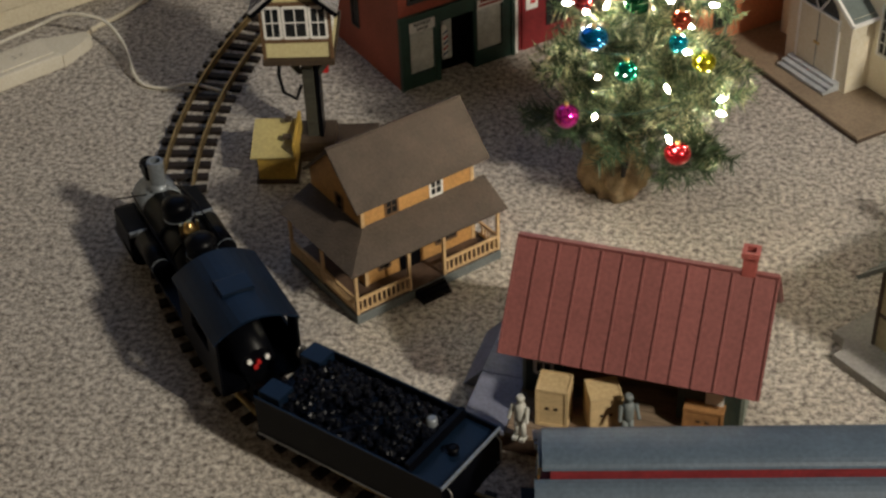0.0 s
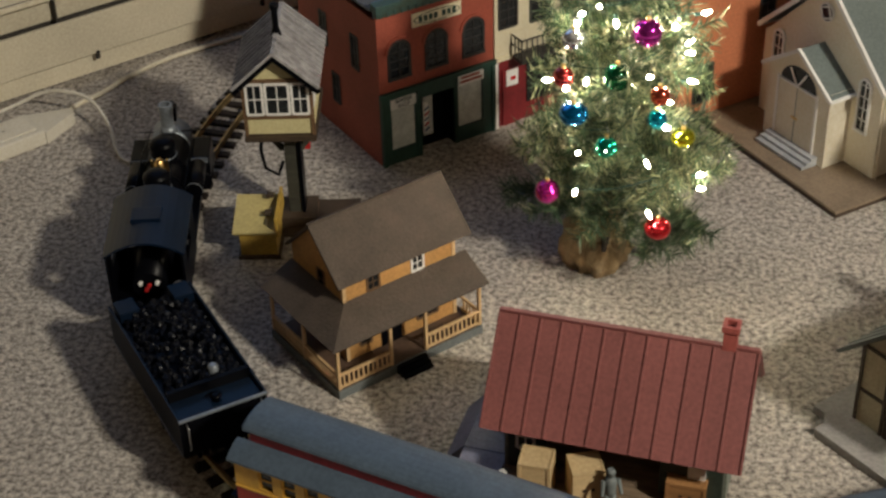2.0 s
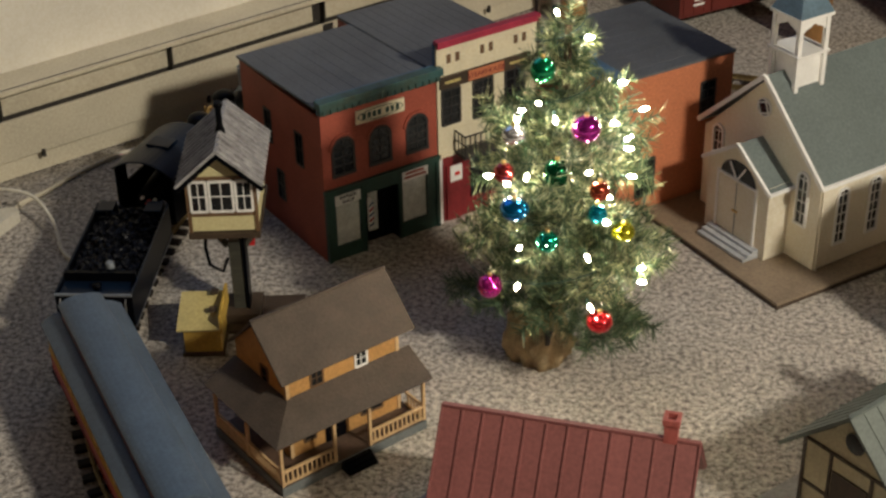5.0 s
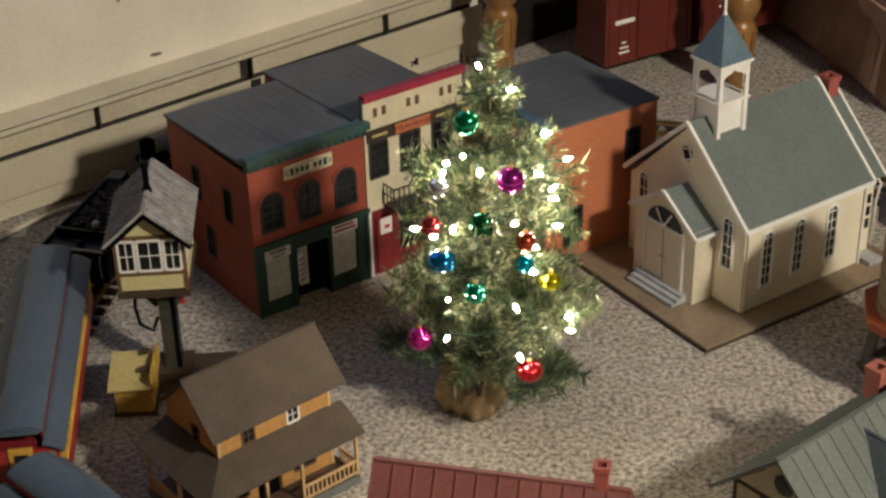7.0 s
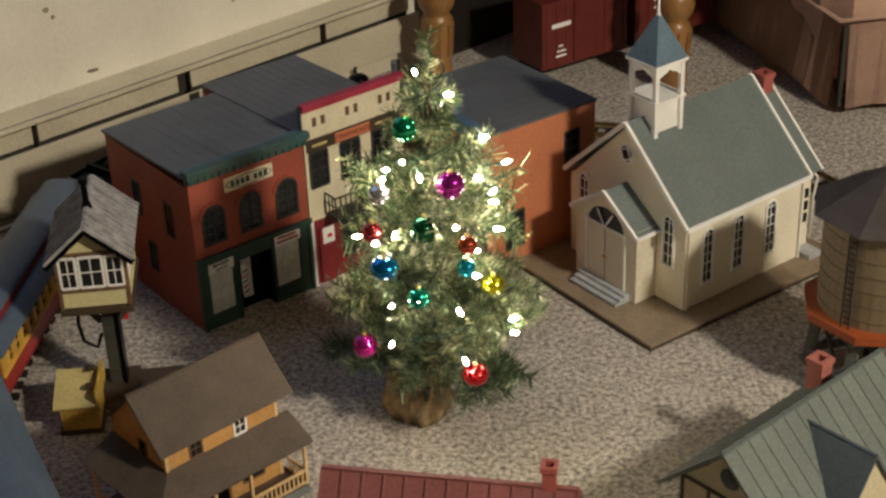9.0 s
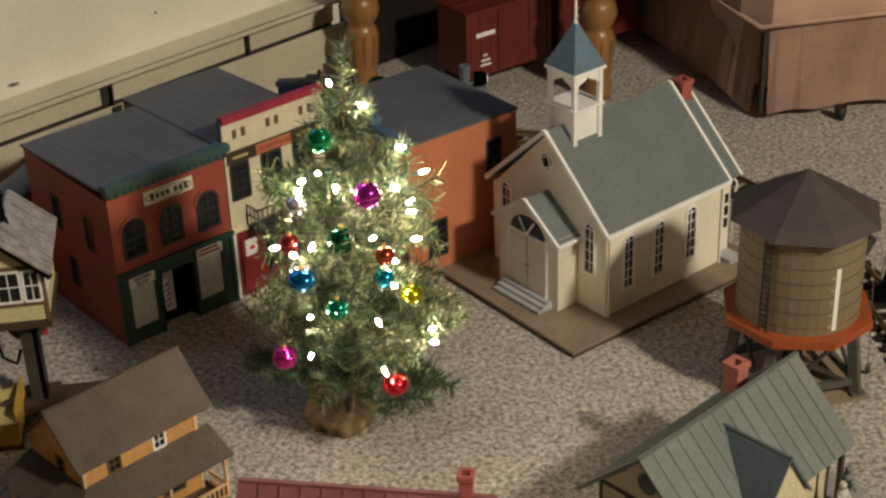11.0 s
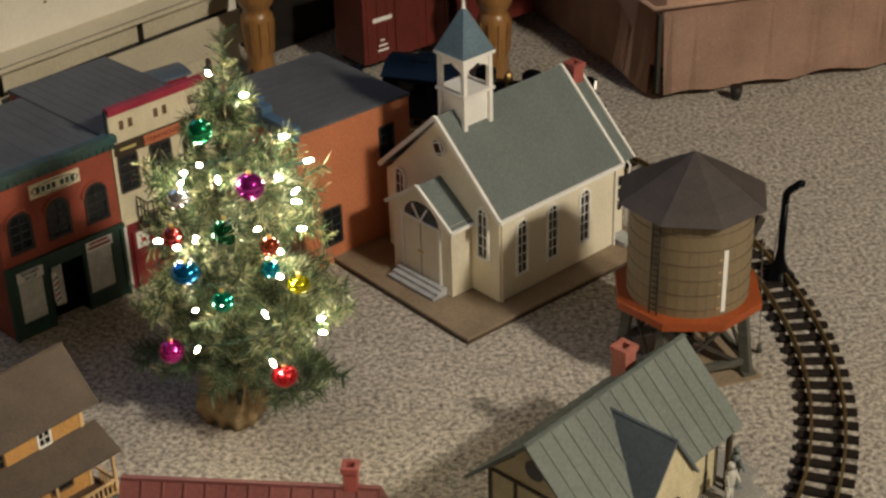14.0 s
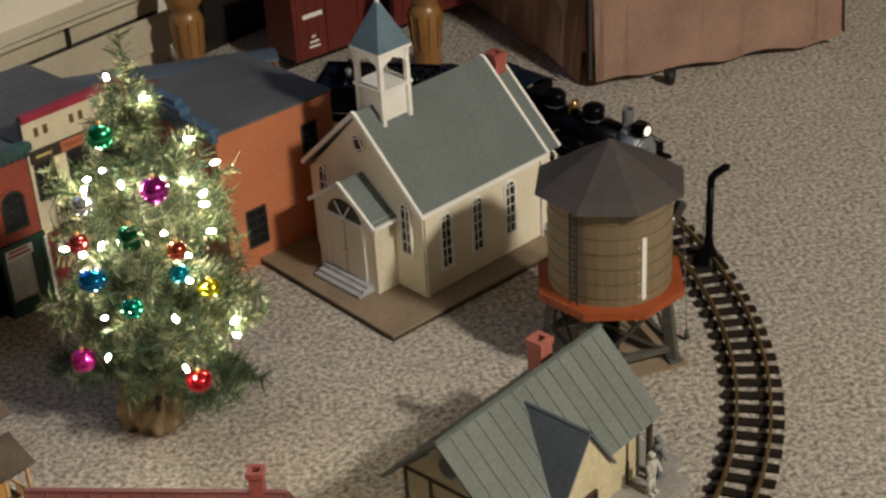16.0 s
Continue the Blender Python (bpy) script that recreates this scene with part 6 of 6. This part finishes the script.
def pine():
    t = thing("christmas_tree", pose(TX, TY, 0), "small artificial Christmas tree with tinsel needles in a burlap-wrapped base", "christmas tree")
    rng = random.Random(7)
    bm = bmesh.new()
    n, rings = 64, []
    girth = (0.05, 0.055, 0.0575, 0.057, 0.055, 0.052, 0.048, 0.042, 0.034, 0.025, 0.017)
    for k, g in enumerate(girth):
        z, ring = 0.092 * (k / 10) ** 0.85, []
        for i in range(n):
            a = math.tau * i / n
            fold = 0.13 * math.sin(4 * a + 0.5 * k + 0.6) - 0.16 * abs(math.sin(4.5 * a + 0.45 * k)) ** 3 + 0.075 * math.sin(11 * a - 0.9 * k) + 0.05 * math.sin(19 * a + 1.6 * k)
            r = 0.83 * g * (0.97 + fold * (0.6 + 0.06 * k) + rng.uniform(-0.025, 0.025))
            ring.append(bm.verts.new((r * math.cos(a) - 0.006, r * math.sin(a), z + (0.006 * math.sin(3 * a + k) + 0.003 * math.sin(9 * a) if k else 0.0))))
        rings.append(ring)
    for a, b in zip(rings, rings[1:]):
        for i in range(n):
            j = (i + 1) % n
            bm.faces.new((a[i], a[j], b[j], b[i])).smooth = True
    bm.faces.new(rings[0][::-1])
    bm.faces.new(rings[-1])
    part("burlap_base", bm, "burlap", t, "gathered burlap wrap")
    bm = bmesh.new()
    for i in range(7):
        a = -1.5 + rng.uniform(-0.55, 0.55)
        z = rng.uniform(0.055, 0.078)
        p = Vector((0.038 * math.cos(a) - 0.006, 0.038 * math.sin(a), z))
        q = p + Vector((rng.uniform(-0.014, 0.014), -0.012, rng.uniform(-0.024, 0.012)))
        cone(bm, p, q, 0.007, 0.0035, 9)
    part("burlap_knot", bm, "burlap", t)
    # dark cone painted for the shaded hollow in the burlap folds
    bm = bmesh.new()
    cone(bm, (0.006, -0.043, 0.07), (0.004, -0.05, 0.05), 0.006, 0.003, 10)
    part("fold_gap", bm, "dark_gap", t)

    def lean(z):
        return 0.012 + 0.03 * max(0.0, z - 0.08)
    bm = bmesh.new()
    tube(bm, [(lean(z), 0, z) for z in (0.06, 0.2, 0.35, 0.45, 0.5)], 0.005, 8)
    part("trunk", bm, "bark", t)

    def twig(length, seed, sub, gold=0.36, step=0.00075):
        """A wire twig along +x with two-coloured needles, as two meshes."""
        r = random.Random(seed)
        dark, light = bmesh.new(), bmesh.new()
        tube(dark, [(0, 0, 0), (length * 0.5, 0, -0.003), (length, 0, 0.003)], 0.0011, 5)
        lines = [((0, 0, 0), (length, 0, 0.003))]
        for i in range(sub):
            f, s = r.uniform(0.25, 0.8), r.choice((1, -1))
            o = length * f
            q = (o + length * 0.28, s * length * r.uniform(0.16, 0.3), r.uniform(-0.006, 0.014))
            lines.append(((o, 0, 0), q))
            tube(dark, [(o, 0, 0), q], 0.0008, 4)
        for a, b in lines:
            a, b = Vector(a), Vector(b)
            d = (b - a).normalized()
            side = d.orthogonal().normalized()
            for i in range(int((b - a).length / step)):
                bm = light if r.random() < gold else dark
                p = a.lerp(b, r.random())
                out = Matrix.Rotation(r.uniform(0, math.tau), 3, d) @ side
                tip = p + (out * r.uniform(0.75, 1.0) + d * r.uniform(0.25, 0.75)).normalized() * r.uniform(0.014, 0.026)
                w = (tip - p).cross(Vector((r.uniform(-1, 1), r.uniform(-1, 1), r.uniform(-1, 1)))).normalized() * 0.0009
                bm.faces.new([bm.verts.new(c) for c in (p - w, p + w, tip + w * 0.4, tip - w * 0.4)])
        return mesh_of("branch", dark, "needle"), mesh_of("tinsel", light, "needle_gold")

    kinds = {}
    for size in (0.035, 0.055, 0.075, 0.095, 0.115, 0.135, 0.155):
        kinds[size] = [twig(size, int(size * 1000) + k, 2 + int(size * 30)) for k in range(3)]
    profile = ((0.1, 0.122), (0.15, 0.14), (0.2, 0.156), (0.27, 0.142), (0.34, 0.122), (0.4, 0.092), (0.435, 0.062), (0.46, 0.04), (0.5, 0.03), (0.56, 0.024))

    def width_at(z):
        for (za, ra), (zb, rb) in zip(profile, profile[1:]):
            if z <= zb:
                return ra + (rb - ra) * (z - za) / (zb - za)
        return 0.03
    z = 0.132
    tier = 0
    while z < 0.515:
        reach = width_at(z) * (0.85 if tier == 0 else 1.0)
        count = max(5, int(5 + reach * 50))
        for i in range(count):
            a = math.tau * (i + 0.5 * (tier % 2) + rng.uniform(-0.32, 0.32)) / count
            want = max(0.03, reach * rng.uniform(0.55, 1.08) - 0.012)
            size = min(kinds, key=lambda q: abs(q - want))
            dk, lt = rng.choice(kinds[size])
            up = rng.uniform(-18, 24) if tier > 1 else rng.uniform(-2, 10)
            m = Matrix.Translation((lean(z), 0, z + rng.uniform(-0.01, 0.01))) @ Matrix.Rotation(a, 4, "Z") @ Matrix.Rotation(-radians(up), 4, "Y") @ Matrix.Rotation(rng.uniform(0, 6.28), 4, "X")
            b = part("branch", dk, "", t, m=m)
            tagged(part("tinsel", lt, "", b), kind="stuff")
        z += 0.035
        tier += 1
    dk, lt = twig(0.07, 99, 0)
    b = part("leader", dk, "", t, m=Matrix.Translation((lean(0.5), 0, 0.5)) @ Matrix.Rotation(-radians(86), 4, "Y"))
    tagged(part("tinsel", lt, "", b), kind="stuff")
    # fuller boughs low on one side
    for a, z, length, seed in ((-20, 0.185, 0.15, 71), (-38, 0.2, 0.15, 73), (-8, 0.215, 0.145, 75), (-28, 0.235, 0.135, 77), (-52, 0.18, 0.14, 79)):
        dk, lt = twig(length, seed, 5)
        b = part("branch", dk, "", t, m=Matrix.Translation((lean(z), 0, z)) @ Matrix.Rotation(radians(a), 4, "Z") @ Matrix.Rotation(radians(4), 4, "Y"))
        tagged(part("tinsel", lt, "", b), kind="stuff")
    # long low branches, kept dark in colour for lack of bulb light
    for a, length, seed in ((-22, 0.165, 31), (-52, 0.15, 35), (-192, 0.14, 43), (-95, 0.09, 47), (-10, 0.13, 51), (-160, 0.11, 57)):
        dk, lt = twig(length, seed, 4, 0.08, 0.00045)
        b = part("branch", dk, "", t, m=Matrix.Translation((0, 0, 0.125)) @ Matrix.Rotation(radians(a), 4, "Z") @ Matrix.Rotation(radians(14), 4, "Y"))
        tagged(part("tinsel", lt, "", b), kind="stuff")


WHITE = [(-0.028, 1.823, 0.53), (0.01, 1.822, 0.497), (0.053, 1.845, 0.425), (0.082, 1.845, 0.388), (-0.067, 1.798, 0.408), (-0.073, 1.797, 0.395), (-0.027, 1.778, 0.407), (-0.047, 1.79, 0.422), (0.019, 1.788, 0.403), (0.045, 1.809, 0.387), (0.063, 1.827, 0.355), (0.063, 1.815, 0.347), (0.015, 1.762, 0.341)]
LOWER = [(0.068, 1.801, 0.315), (-0.108, 1.796, 0.315), (-0.06, 1.761, 0.335), (-0.084, 1.769, 0.319), (0.025, 1.757, 0.313), (0.039, 1.762, 0.307), (0.038, 1.749, 0.277), (-0.068, 1.731, 0.249), (0.016, 1.726, 0.24), (0.084, 1.758, 0.204), (0.085, 1.751, 0.188), (-0.07, 1.713, 0.203), (0.021, 1.705, 0.179), (-0.035, 1.722, 0.258)]


def light_string():
    s = thing("light_string", Matrix(), "string of lit warm white miniature bulbs wound round the tree", "string lights")
    bm = bmesh.new()
    turned(bm, [(0.0016, -0.003), (0.0024, -0.001), (0.0025, 0.002), (0.0018, 0.0055), (0.0005, 0.0085)], 10)
    bulb = mesh_of("bulb", bm, "white_light")
    bm = bmesh.new()
    cone(bm, (0, 0, -0.013), (0, 0, -0.003), 0.0022, 0.0025, 8)
    socket = mesh_of("socket", bm, "shop_green")
    rng = random.Random(3)
    for p in WHITE + LOWER:
        out = Vector((p[0] - TX, p[1] - TY, 0)).normalized()
        m = Matrix.Translation(Vector(p) + out * 0.002) @ (out + Vector((0, 0, rng.uniform(-0.4, 0.8)))).to_track_quat("Z", "Y").to_matrix().to_4x4()
        b = part("bulb", bulb, "", s, m=m)
        part("socket", socket, "", b)
    path = []
    for i in range(150):
        f = i / 149
        z, a = 0.13 + 0.42 * f, 34 * f
        r = 0.145 * min(1, (1 - z / 0.62) / 0.72) * 0.78
        path.append((TX + 0.045 * (z - 0.08) + r * math.cos(a), TY + r * math.sin(a), z))
    bm = bmesh.new()
    tube(bm, path, 0.0009, 5)
    part("wire", bm, "shop_green", s)
    p = WHITE[3]
    bm = bmesh.new()
    tube(bm, [(TX + 0.02, TY - 0.05, p[2] - 0.012), (TX + 0.07, TY - 0.03, p[2] + 0.004), (p[0] - 0.008, p[1], p[2])], 0.0009, 5)
    part("wire", bm, "shop_green", s)


def bauble(p, r, colour, word, squash=1.0):
    key = "bauble_" + word
    if key not in M:
        M[key] = material(word + "_mirror_glass", colour, 0.1, 0.85, vary=0.05, bump=0.0, coat=0.6)
    b = thing("bauble", Matrix.Translation(p), word.replace("_", " ") + " shiny glass bauble hanging on the tree", "ornament", "baubles on the tree")
    bm = bmesh.new()
    turned(bm, [(max(0.0006, r * math.sin(math.pi * i / 14)), -r * squash * math.cos(math.pi * i / 14)) for i in range(15)], 26)
    part("ball", bm, key, b)
    bm = bmesh.new()
    cone(bm, (0, 0, r * squash * 0.97), (0, 0, r * squash + 0.004), 0.0032, 0.003, 12)
    part("cap", bm, "brass", b)
    bm = bmesh.new()
    tube(bm, [(0, 0, r * squash + 0.003), (0.002, 0, r * squash + 0.008), (0, 0.003, r * squash + 0.014)], 0.0005, 5)
    part("hook", bm, "steel", b)


pine()
light_string()
bauble((-0.1074, 1.7463, 0.1794), 0.0165, (0.5, 0.02, 0.28), "magenta")
bauble((-0.0756, 1.73, 0.3045), 0.019, (0.0, 0.2, 0.5), "blue", 0.75)
bauble((0.0348, 1.7152, 0.1485), 0.0175, (0.6, 0.02, 0.03), "red", 0.85)
bauble((-0.0337, 1.727, 0.2596), 0.0145, (0.0, 0.35, 0.22), "teal_green")
bauble((-0.023, 1.752, 0.345), 0.018, (0.005, 0.16, 0.06), "dark_green")
bauble((-0.043, 1.79, 0.467), 0.0165, (0.0, 0.32, 0.13), "emerald")
bauble((0.012, 1.772, 0.396), 0.018, (0.5, 0.03, 0.4), "violet_pink")
bauble((0.028, 1.745, 0.291), 0.0125, (0.0, 0.4, 0.6), "cyan")
bauble((0.062, 1.758, 0.258), 0.0155, (0.5, 0.5, 0.02), "lime_yellow", 0.8)
bauble((-0.078, 1.788, 0.378), 0.016, (0.6, 0.62, 0.65), "silver", 0.85)
bauble((-0.09, 1.772, 0.333), 0.0135, (0.5, 0.06, 0.06), "rose_red")
bauble((0.03, 1.748, 0.322), 0.013, (0.55, 0.1, 0.05), "copper_red")

# ---- round the village ----


def power_strip():
    s = thing("power_strip", pose(-1.01, 2.075, 0, 0, 0, 45), "ivory plastic power strip on the carpet with a cord", "power strip")
    bm = bmesh.new()
    box(bm, -0.26, 0.1, -0.036, 0.036, 0, 0.026, bevel=0.004)
    part("housing", bm, "plastic_white", s)
    bm = bmesh.new()
    prism(bm, [(0.1, -0.036), (0.165, -0.008), (0.165, 0.008), (0.1, 0.036)], 0.0005, 0.022, Matrix(((1, 0, 0, 0), (0, 0, 1, 0), (0, 1, 0, 0), (0, 0, 0, 1))))
    part("end_cap", bm, "plastic_white", s)
    part("top_plate", B((-0.25, 0.09, -0.025, 0.025, 0.026, 0.0285), bevel=0.001), "plastic_white", s)
    for i in range(5):
        x = -0.22 + 0.065 * i
        o = part("socket_face", B((x - 0.014, x + 0.014, -0.012, 0.012, 0.0285, 0.029)), "plastic_white", s)
        for dx, dy in ((-0.005, 0.004), (-0.005, -0.004), (0.006, 0)):
            part("slot", B((x + dx - 0.002, x + dx + 0.002, dy - 0.0008, dy + 0.0008, 0.029, 0.0293)), "dark_gap", o)

    def cord(pts, r, label, mat="plastic_white"):
        fine = []
        P = [Vector(p) for p in pts]
        P = [P[0]] + P + [P[-1]]
        for i in range(1, len(P) - 2):
            for k in range(8):
                f = k / 8
                a, b, c, d = P[i - 1:i + 3]
                fine.append(0.5 * ((2 * b) + (c - a) * f + (2 * a - 5 * b + 4 * c - d) * f * f + (3 * b - a - 3 * c + d) * f ** 3))
        fine.append(P[-1])
        solid("cable", mat, lambda bm: tube(bm, fine, r, 8), label, "cable")
    cord([(-1.04, 2.12, 0.03), (-0.983, 2.181, 0.034), (-0.938, 2.197, 0.05), (-0.899, 2.194, 0.055), (-0.857, 2.186, 0.045), (-0.817, 2.142, 0.025), (-0.793, 2.091, 0.01), (-0.77, 2.069, 0.004), (-0.734, 2.062, 0.0045), (-0.7, 2.067, 0.0105), (-0.664, 2.056, 0.0105), (-0.63, 2.05, 0.0045)], 0.003, "thin white cable arching over the carpet to the track")
    cord([(-0.905, 2.19, 0.012), (-0.9, 2.235, 0.006), (-0.87, 2.281, 0.005), (-0.834, 2.345, 0.005), (-0.782, 2.41, 0.005), (-0.7, 2.475, 0.005), (-0.58, 2.56, 0.005), (-0.4, 2.7, 0.005)], 0.0042, "beige power cord along the baseboard heater", "heater")


def sofa():
    s = thing("skirted_sofa", pose(0.762, 2.76, 0, 0, 0, 9.6), "dusty pink upholstered armchair with a pleated skirt", "sofa")
    bm = bmesh.new()

    def strip(a, b, n, z0, z1, depth, seed):
        r = random.Random(seed)
        a, b = Vector(a), Vector(b)
        d = (b - a)
        out = Vector((d.y, -d.x, 0)).normalized()
        cols = []
        for i in range(n + 1):
            p = a + d * i / n
            o = 0.003 * math.sin(i * 0.5 + seed) + 0.0015 * math.sin(i * 1.3)
            cols.append((bm.verts.new(p + out * (o + depth) + Vector((0, 0, z0 + 0.004 * math.sin(i * 0.7)))), bm.verts.new(p + out * o * 0.3 + Vector((0, 0, z1)))))
        for (p, q), (u, v) in zip(cols, cols[1:]):
            bm.faces.new((p, u, v, q)).smooth = True
        return cols
    strip((0.006, 0, 0), (0.525, 0, 0), 30, 0.02, 0.185, 0.012, 1)
    strip((0.53, 0.004, 0), (0.61, 0.62, 0), 26, 0.02, 0.185, 0.012, 3)
    strip((-0.09, 0.62, 0), (-0.005, 0.01, 0), 26, 0.02, 0.185, 0.012, 2)
    bmesh.ops.solidify(bm, geom=bm.faces[:], thickness=0.006)
    sk = part("skirt", bm, "sofa", s, "dusty pink skirt with a corner pleat")
    # dark strip painted for the shade inside the corner pleat
    part("pleat", B((-0.004, 0.004, -0.002, 0.012, 0.02, 0.18)), "dark_gap", sk)
    bm = bmesh.new()
    outline = [(0.02, 0.02), (0.515, 0.02), (0.59, 0.62), (-0.07, 0.62), (-0.02, 0.08)]
    prism(bm, outline, 0.06, 0.36, Matrix(((1, 0, 0, 0), (0, 0, 1, 0), (0, 1, 0, 0), (0, 0, 0, 1))))
    part("seat_base", bm, "sofa", s)
    bm = bmesh.new()
    tube(bm, [(-0.09, 0.62, 0.19), (-0.008, 0.006, 0.19), (0.53, 0.006, 0.19), (0.612, 0.62, 0.19)], 0.005, 8)
    part("welt", bm, "sofa", s)
    part("arm", B((-0.06, 0.14, 0.03, 0.62, 0.3, 0.56), bevel=0.04), "sofa", s)
    part("arm", B((0.41, 0.58, 0.03, 0.62, 0.3, 0.56), bevel=0.04), "sofa", s)
    part("seat_cushion", B((0.14, 0.41, 0.0, 0.55, 0.34, 0.48), bevel=0.03), "sofa", s)
    part("back", B((-0.05, 0.58, 0.56, 0.72, 0.33, 0.85), bevel=0.04), "sofa", s)
    part("underside", B((0.03, 0.5, 0.05, 0.6, 0.04, 0.06)), "dark_gap", s)
    for u, v in ((0.148, -0.036), (0.47, 0.05), (0.0, 0.55), (0.52, 0.55)):
        bm = bmesh.new()
        k = 0.55 if v < 0 else 1.0
        turned(bm, [(0.014 * k, 0.0), (0.02 * k, 0.01), (0.022 * k, 0.05 * k)], 14, (u, v, 0))
        part("foot", bm, "dark_wood", s)


BALL = 0.18  # height of the leg's turned ball


def table():
    t = thing("oak_table", pose(0.005, 3.0, 0, 0, 0, -8), "varnished oak table with turned and fluted legs", "table")
    prof = [(0.026, 0.0), (0.03, 0.02), (0.027, 0.05), (0.03, 0.09), (0.033, BALL - 0.045), (0.028, BALL - 0.036), (0.024, BALL - 0.031), (0.034, BALL - 0.018), (0.039, BALL), (0.034, BALL + 0.02), (0.024, BALL + 0.034), (0.033, BALL + 0.05), (0.03, 0.45), (0.034, 0.5), (0.034, 0.72)]
    for x, y in ((0.0, 0.0), (0.47, -0.02), (0.0, 0.6), (0.47, 0.6)):
        bm = bmesh.new()
        turned(bm, prof, 22, (x, y, 0))
        leg = part("leg", bm, "oak", t, "turned oak leg")
        for k in range(10):
            a = math.tau * k / 10
            part("flute", along((x + 0.028 * math.cos(a), y + 0.028 * math.sin(a), 0.06), (x + 0.0332 * math.cos(a), y + 0.0332 * math.sin(a), BALL - 0.05), 0.004, 0.004), "oak", leg)
    part("tabletop", B((-0.1, 0.57, -0.12, 0.7, 0.72, 0.75), bevel=0.006), "oak", t)
    part("apron", B((-0.02, 0.49, -0.02, 0.0, 0.64, 0.72), (-0.02, 0.49, 0.6, 0.62, 0.64, 0.72)), "oak", t)


def boxcar(m, seed):
    b = thing("boxcar", m, "oxide-red toy boxcar standing under the table", "railway car", "boxcars under the table")
    L = 0.107
    part("body", B((-L, L, -0.05, 0.05, 0.035, 0.17), bevel=0.001), "boxcar", b)
    part("roof", B((-L - 0.003, L + 0.003, -0.053, 0.053, 0.17, 0.176)), "boxcar", b)
    part("roof_walk", B((-L, L, -0.01, 0.01, 0.177, 0.18)), "boxcar", b)
    for i in range(9):
        x = -L + 0.01 + (2 * L - 0.02) * i / 8
        part("rib", B((x - 0.001, x + 0.001, -0.0515, -0.05, 0.04, 0.168)), "boxcar", b)
    part("side_door", B((-0.03, 0.03, -0.053, -0.0505, 0.038, 0.165)), "boxcar", b)
    if seed == 0:
        for x0, x1, z in ((-0.085, -0.038, 0.12), (-0.068, -0.058, 0.078), (-0.073, -0.051, 0.067), (-0.075, -0.049, 0.057)):
            part("mark", B((x0, x1, -0.0524, -0.0516, z, z + (0.009 if z > 0.1 else 0.004))), "white", b, "plain white mark")
    else:
        for z in (0.102, 0.118):
            part("mark", B((-0.06, 0.0, -0.0538, -0.0532, z, z + 0.005)), "white", b, "plain white stripe")
        part("mark", B((-0.002, 0.004, -0.0538, -0.0532, 0.102, 0.132)), "white", b, "plain white stripe")
    part("underframe", B((-L, L, -0.03, 0.03, 0.026, 0.035)), "black", b)
    for x in (0.055, -0.055):
        truck(b, x)
        wheels(b, (x - 0.018, x + 0.018), 0.0135)


def dark_backdrop():
    # made-up panel with doors, standing in for the darkness under the table
    c = thing("dark_backdrop", WALL, "added dark panel behind the boxcars standing in for the table's shade", "cabinet")
    part("body", B((1.07, 2.6, -0.01, 0.074, 0.0, 0.8)), "dark_wood", c)
    for u in (1.09, 1.59, 2.09):
        d = part("door", B((u, u + 0.48, -0.018, -0.01, 0.03, 0.77)), "dark_wood", c)
        part("knob", B((u + 0.455, u + 0.465, -0.03, -0.018, 0.4, 0.41)), "brass", d)


def ceiling_fixture():
    c = thing("ceiling_lamp", pose(LAMP[0], LAMP[1], 0), "unseen ceiling lamp with an added dish shade blocking upward light", "ceiling lamp")
    part("rod", B((-0.008, 0.008, -0.008, 0.008, LAMP[2] + 0.14, 2.95)), "brass", c)
    # added dish, out of view, keeps the lamp's light off the ceiling
    bm = bmesh.new()
    turned(bm, [(0.03, LAMP[2] + 0.16), (0.1, LAMP[2] + 0.13), (0.25, LAMP[2] + 0.005), (0.247, LAMP[2]), (0.095, LAMP[2] + 0.122), (0.02, LAMP[2] + 0.14)], 24)
    part("shade", bm, "dark_gap", c)


power_strip()
sofa()
table()
boxcar(pose(0.276, 3.045, 0, 0, 0, 32), 0)
boxcar(pose(0.276, 3.045, 0, 0, 0, 32) @ pose(0.235, 0, 0), 1)
dark_backdrop()
ceiling_fixture()
motions()
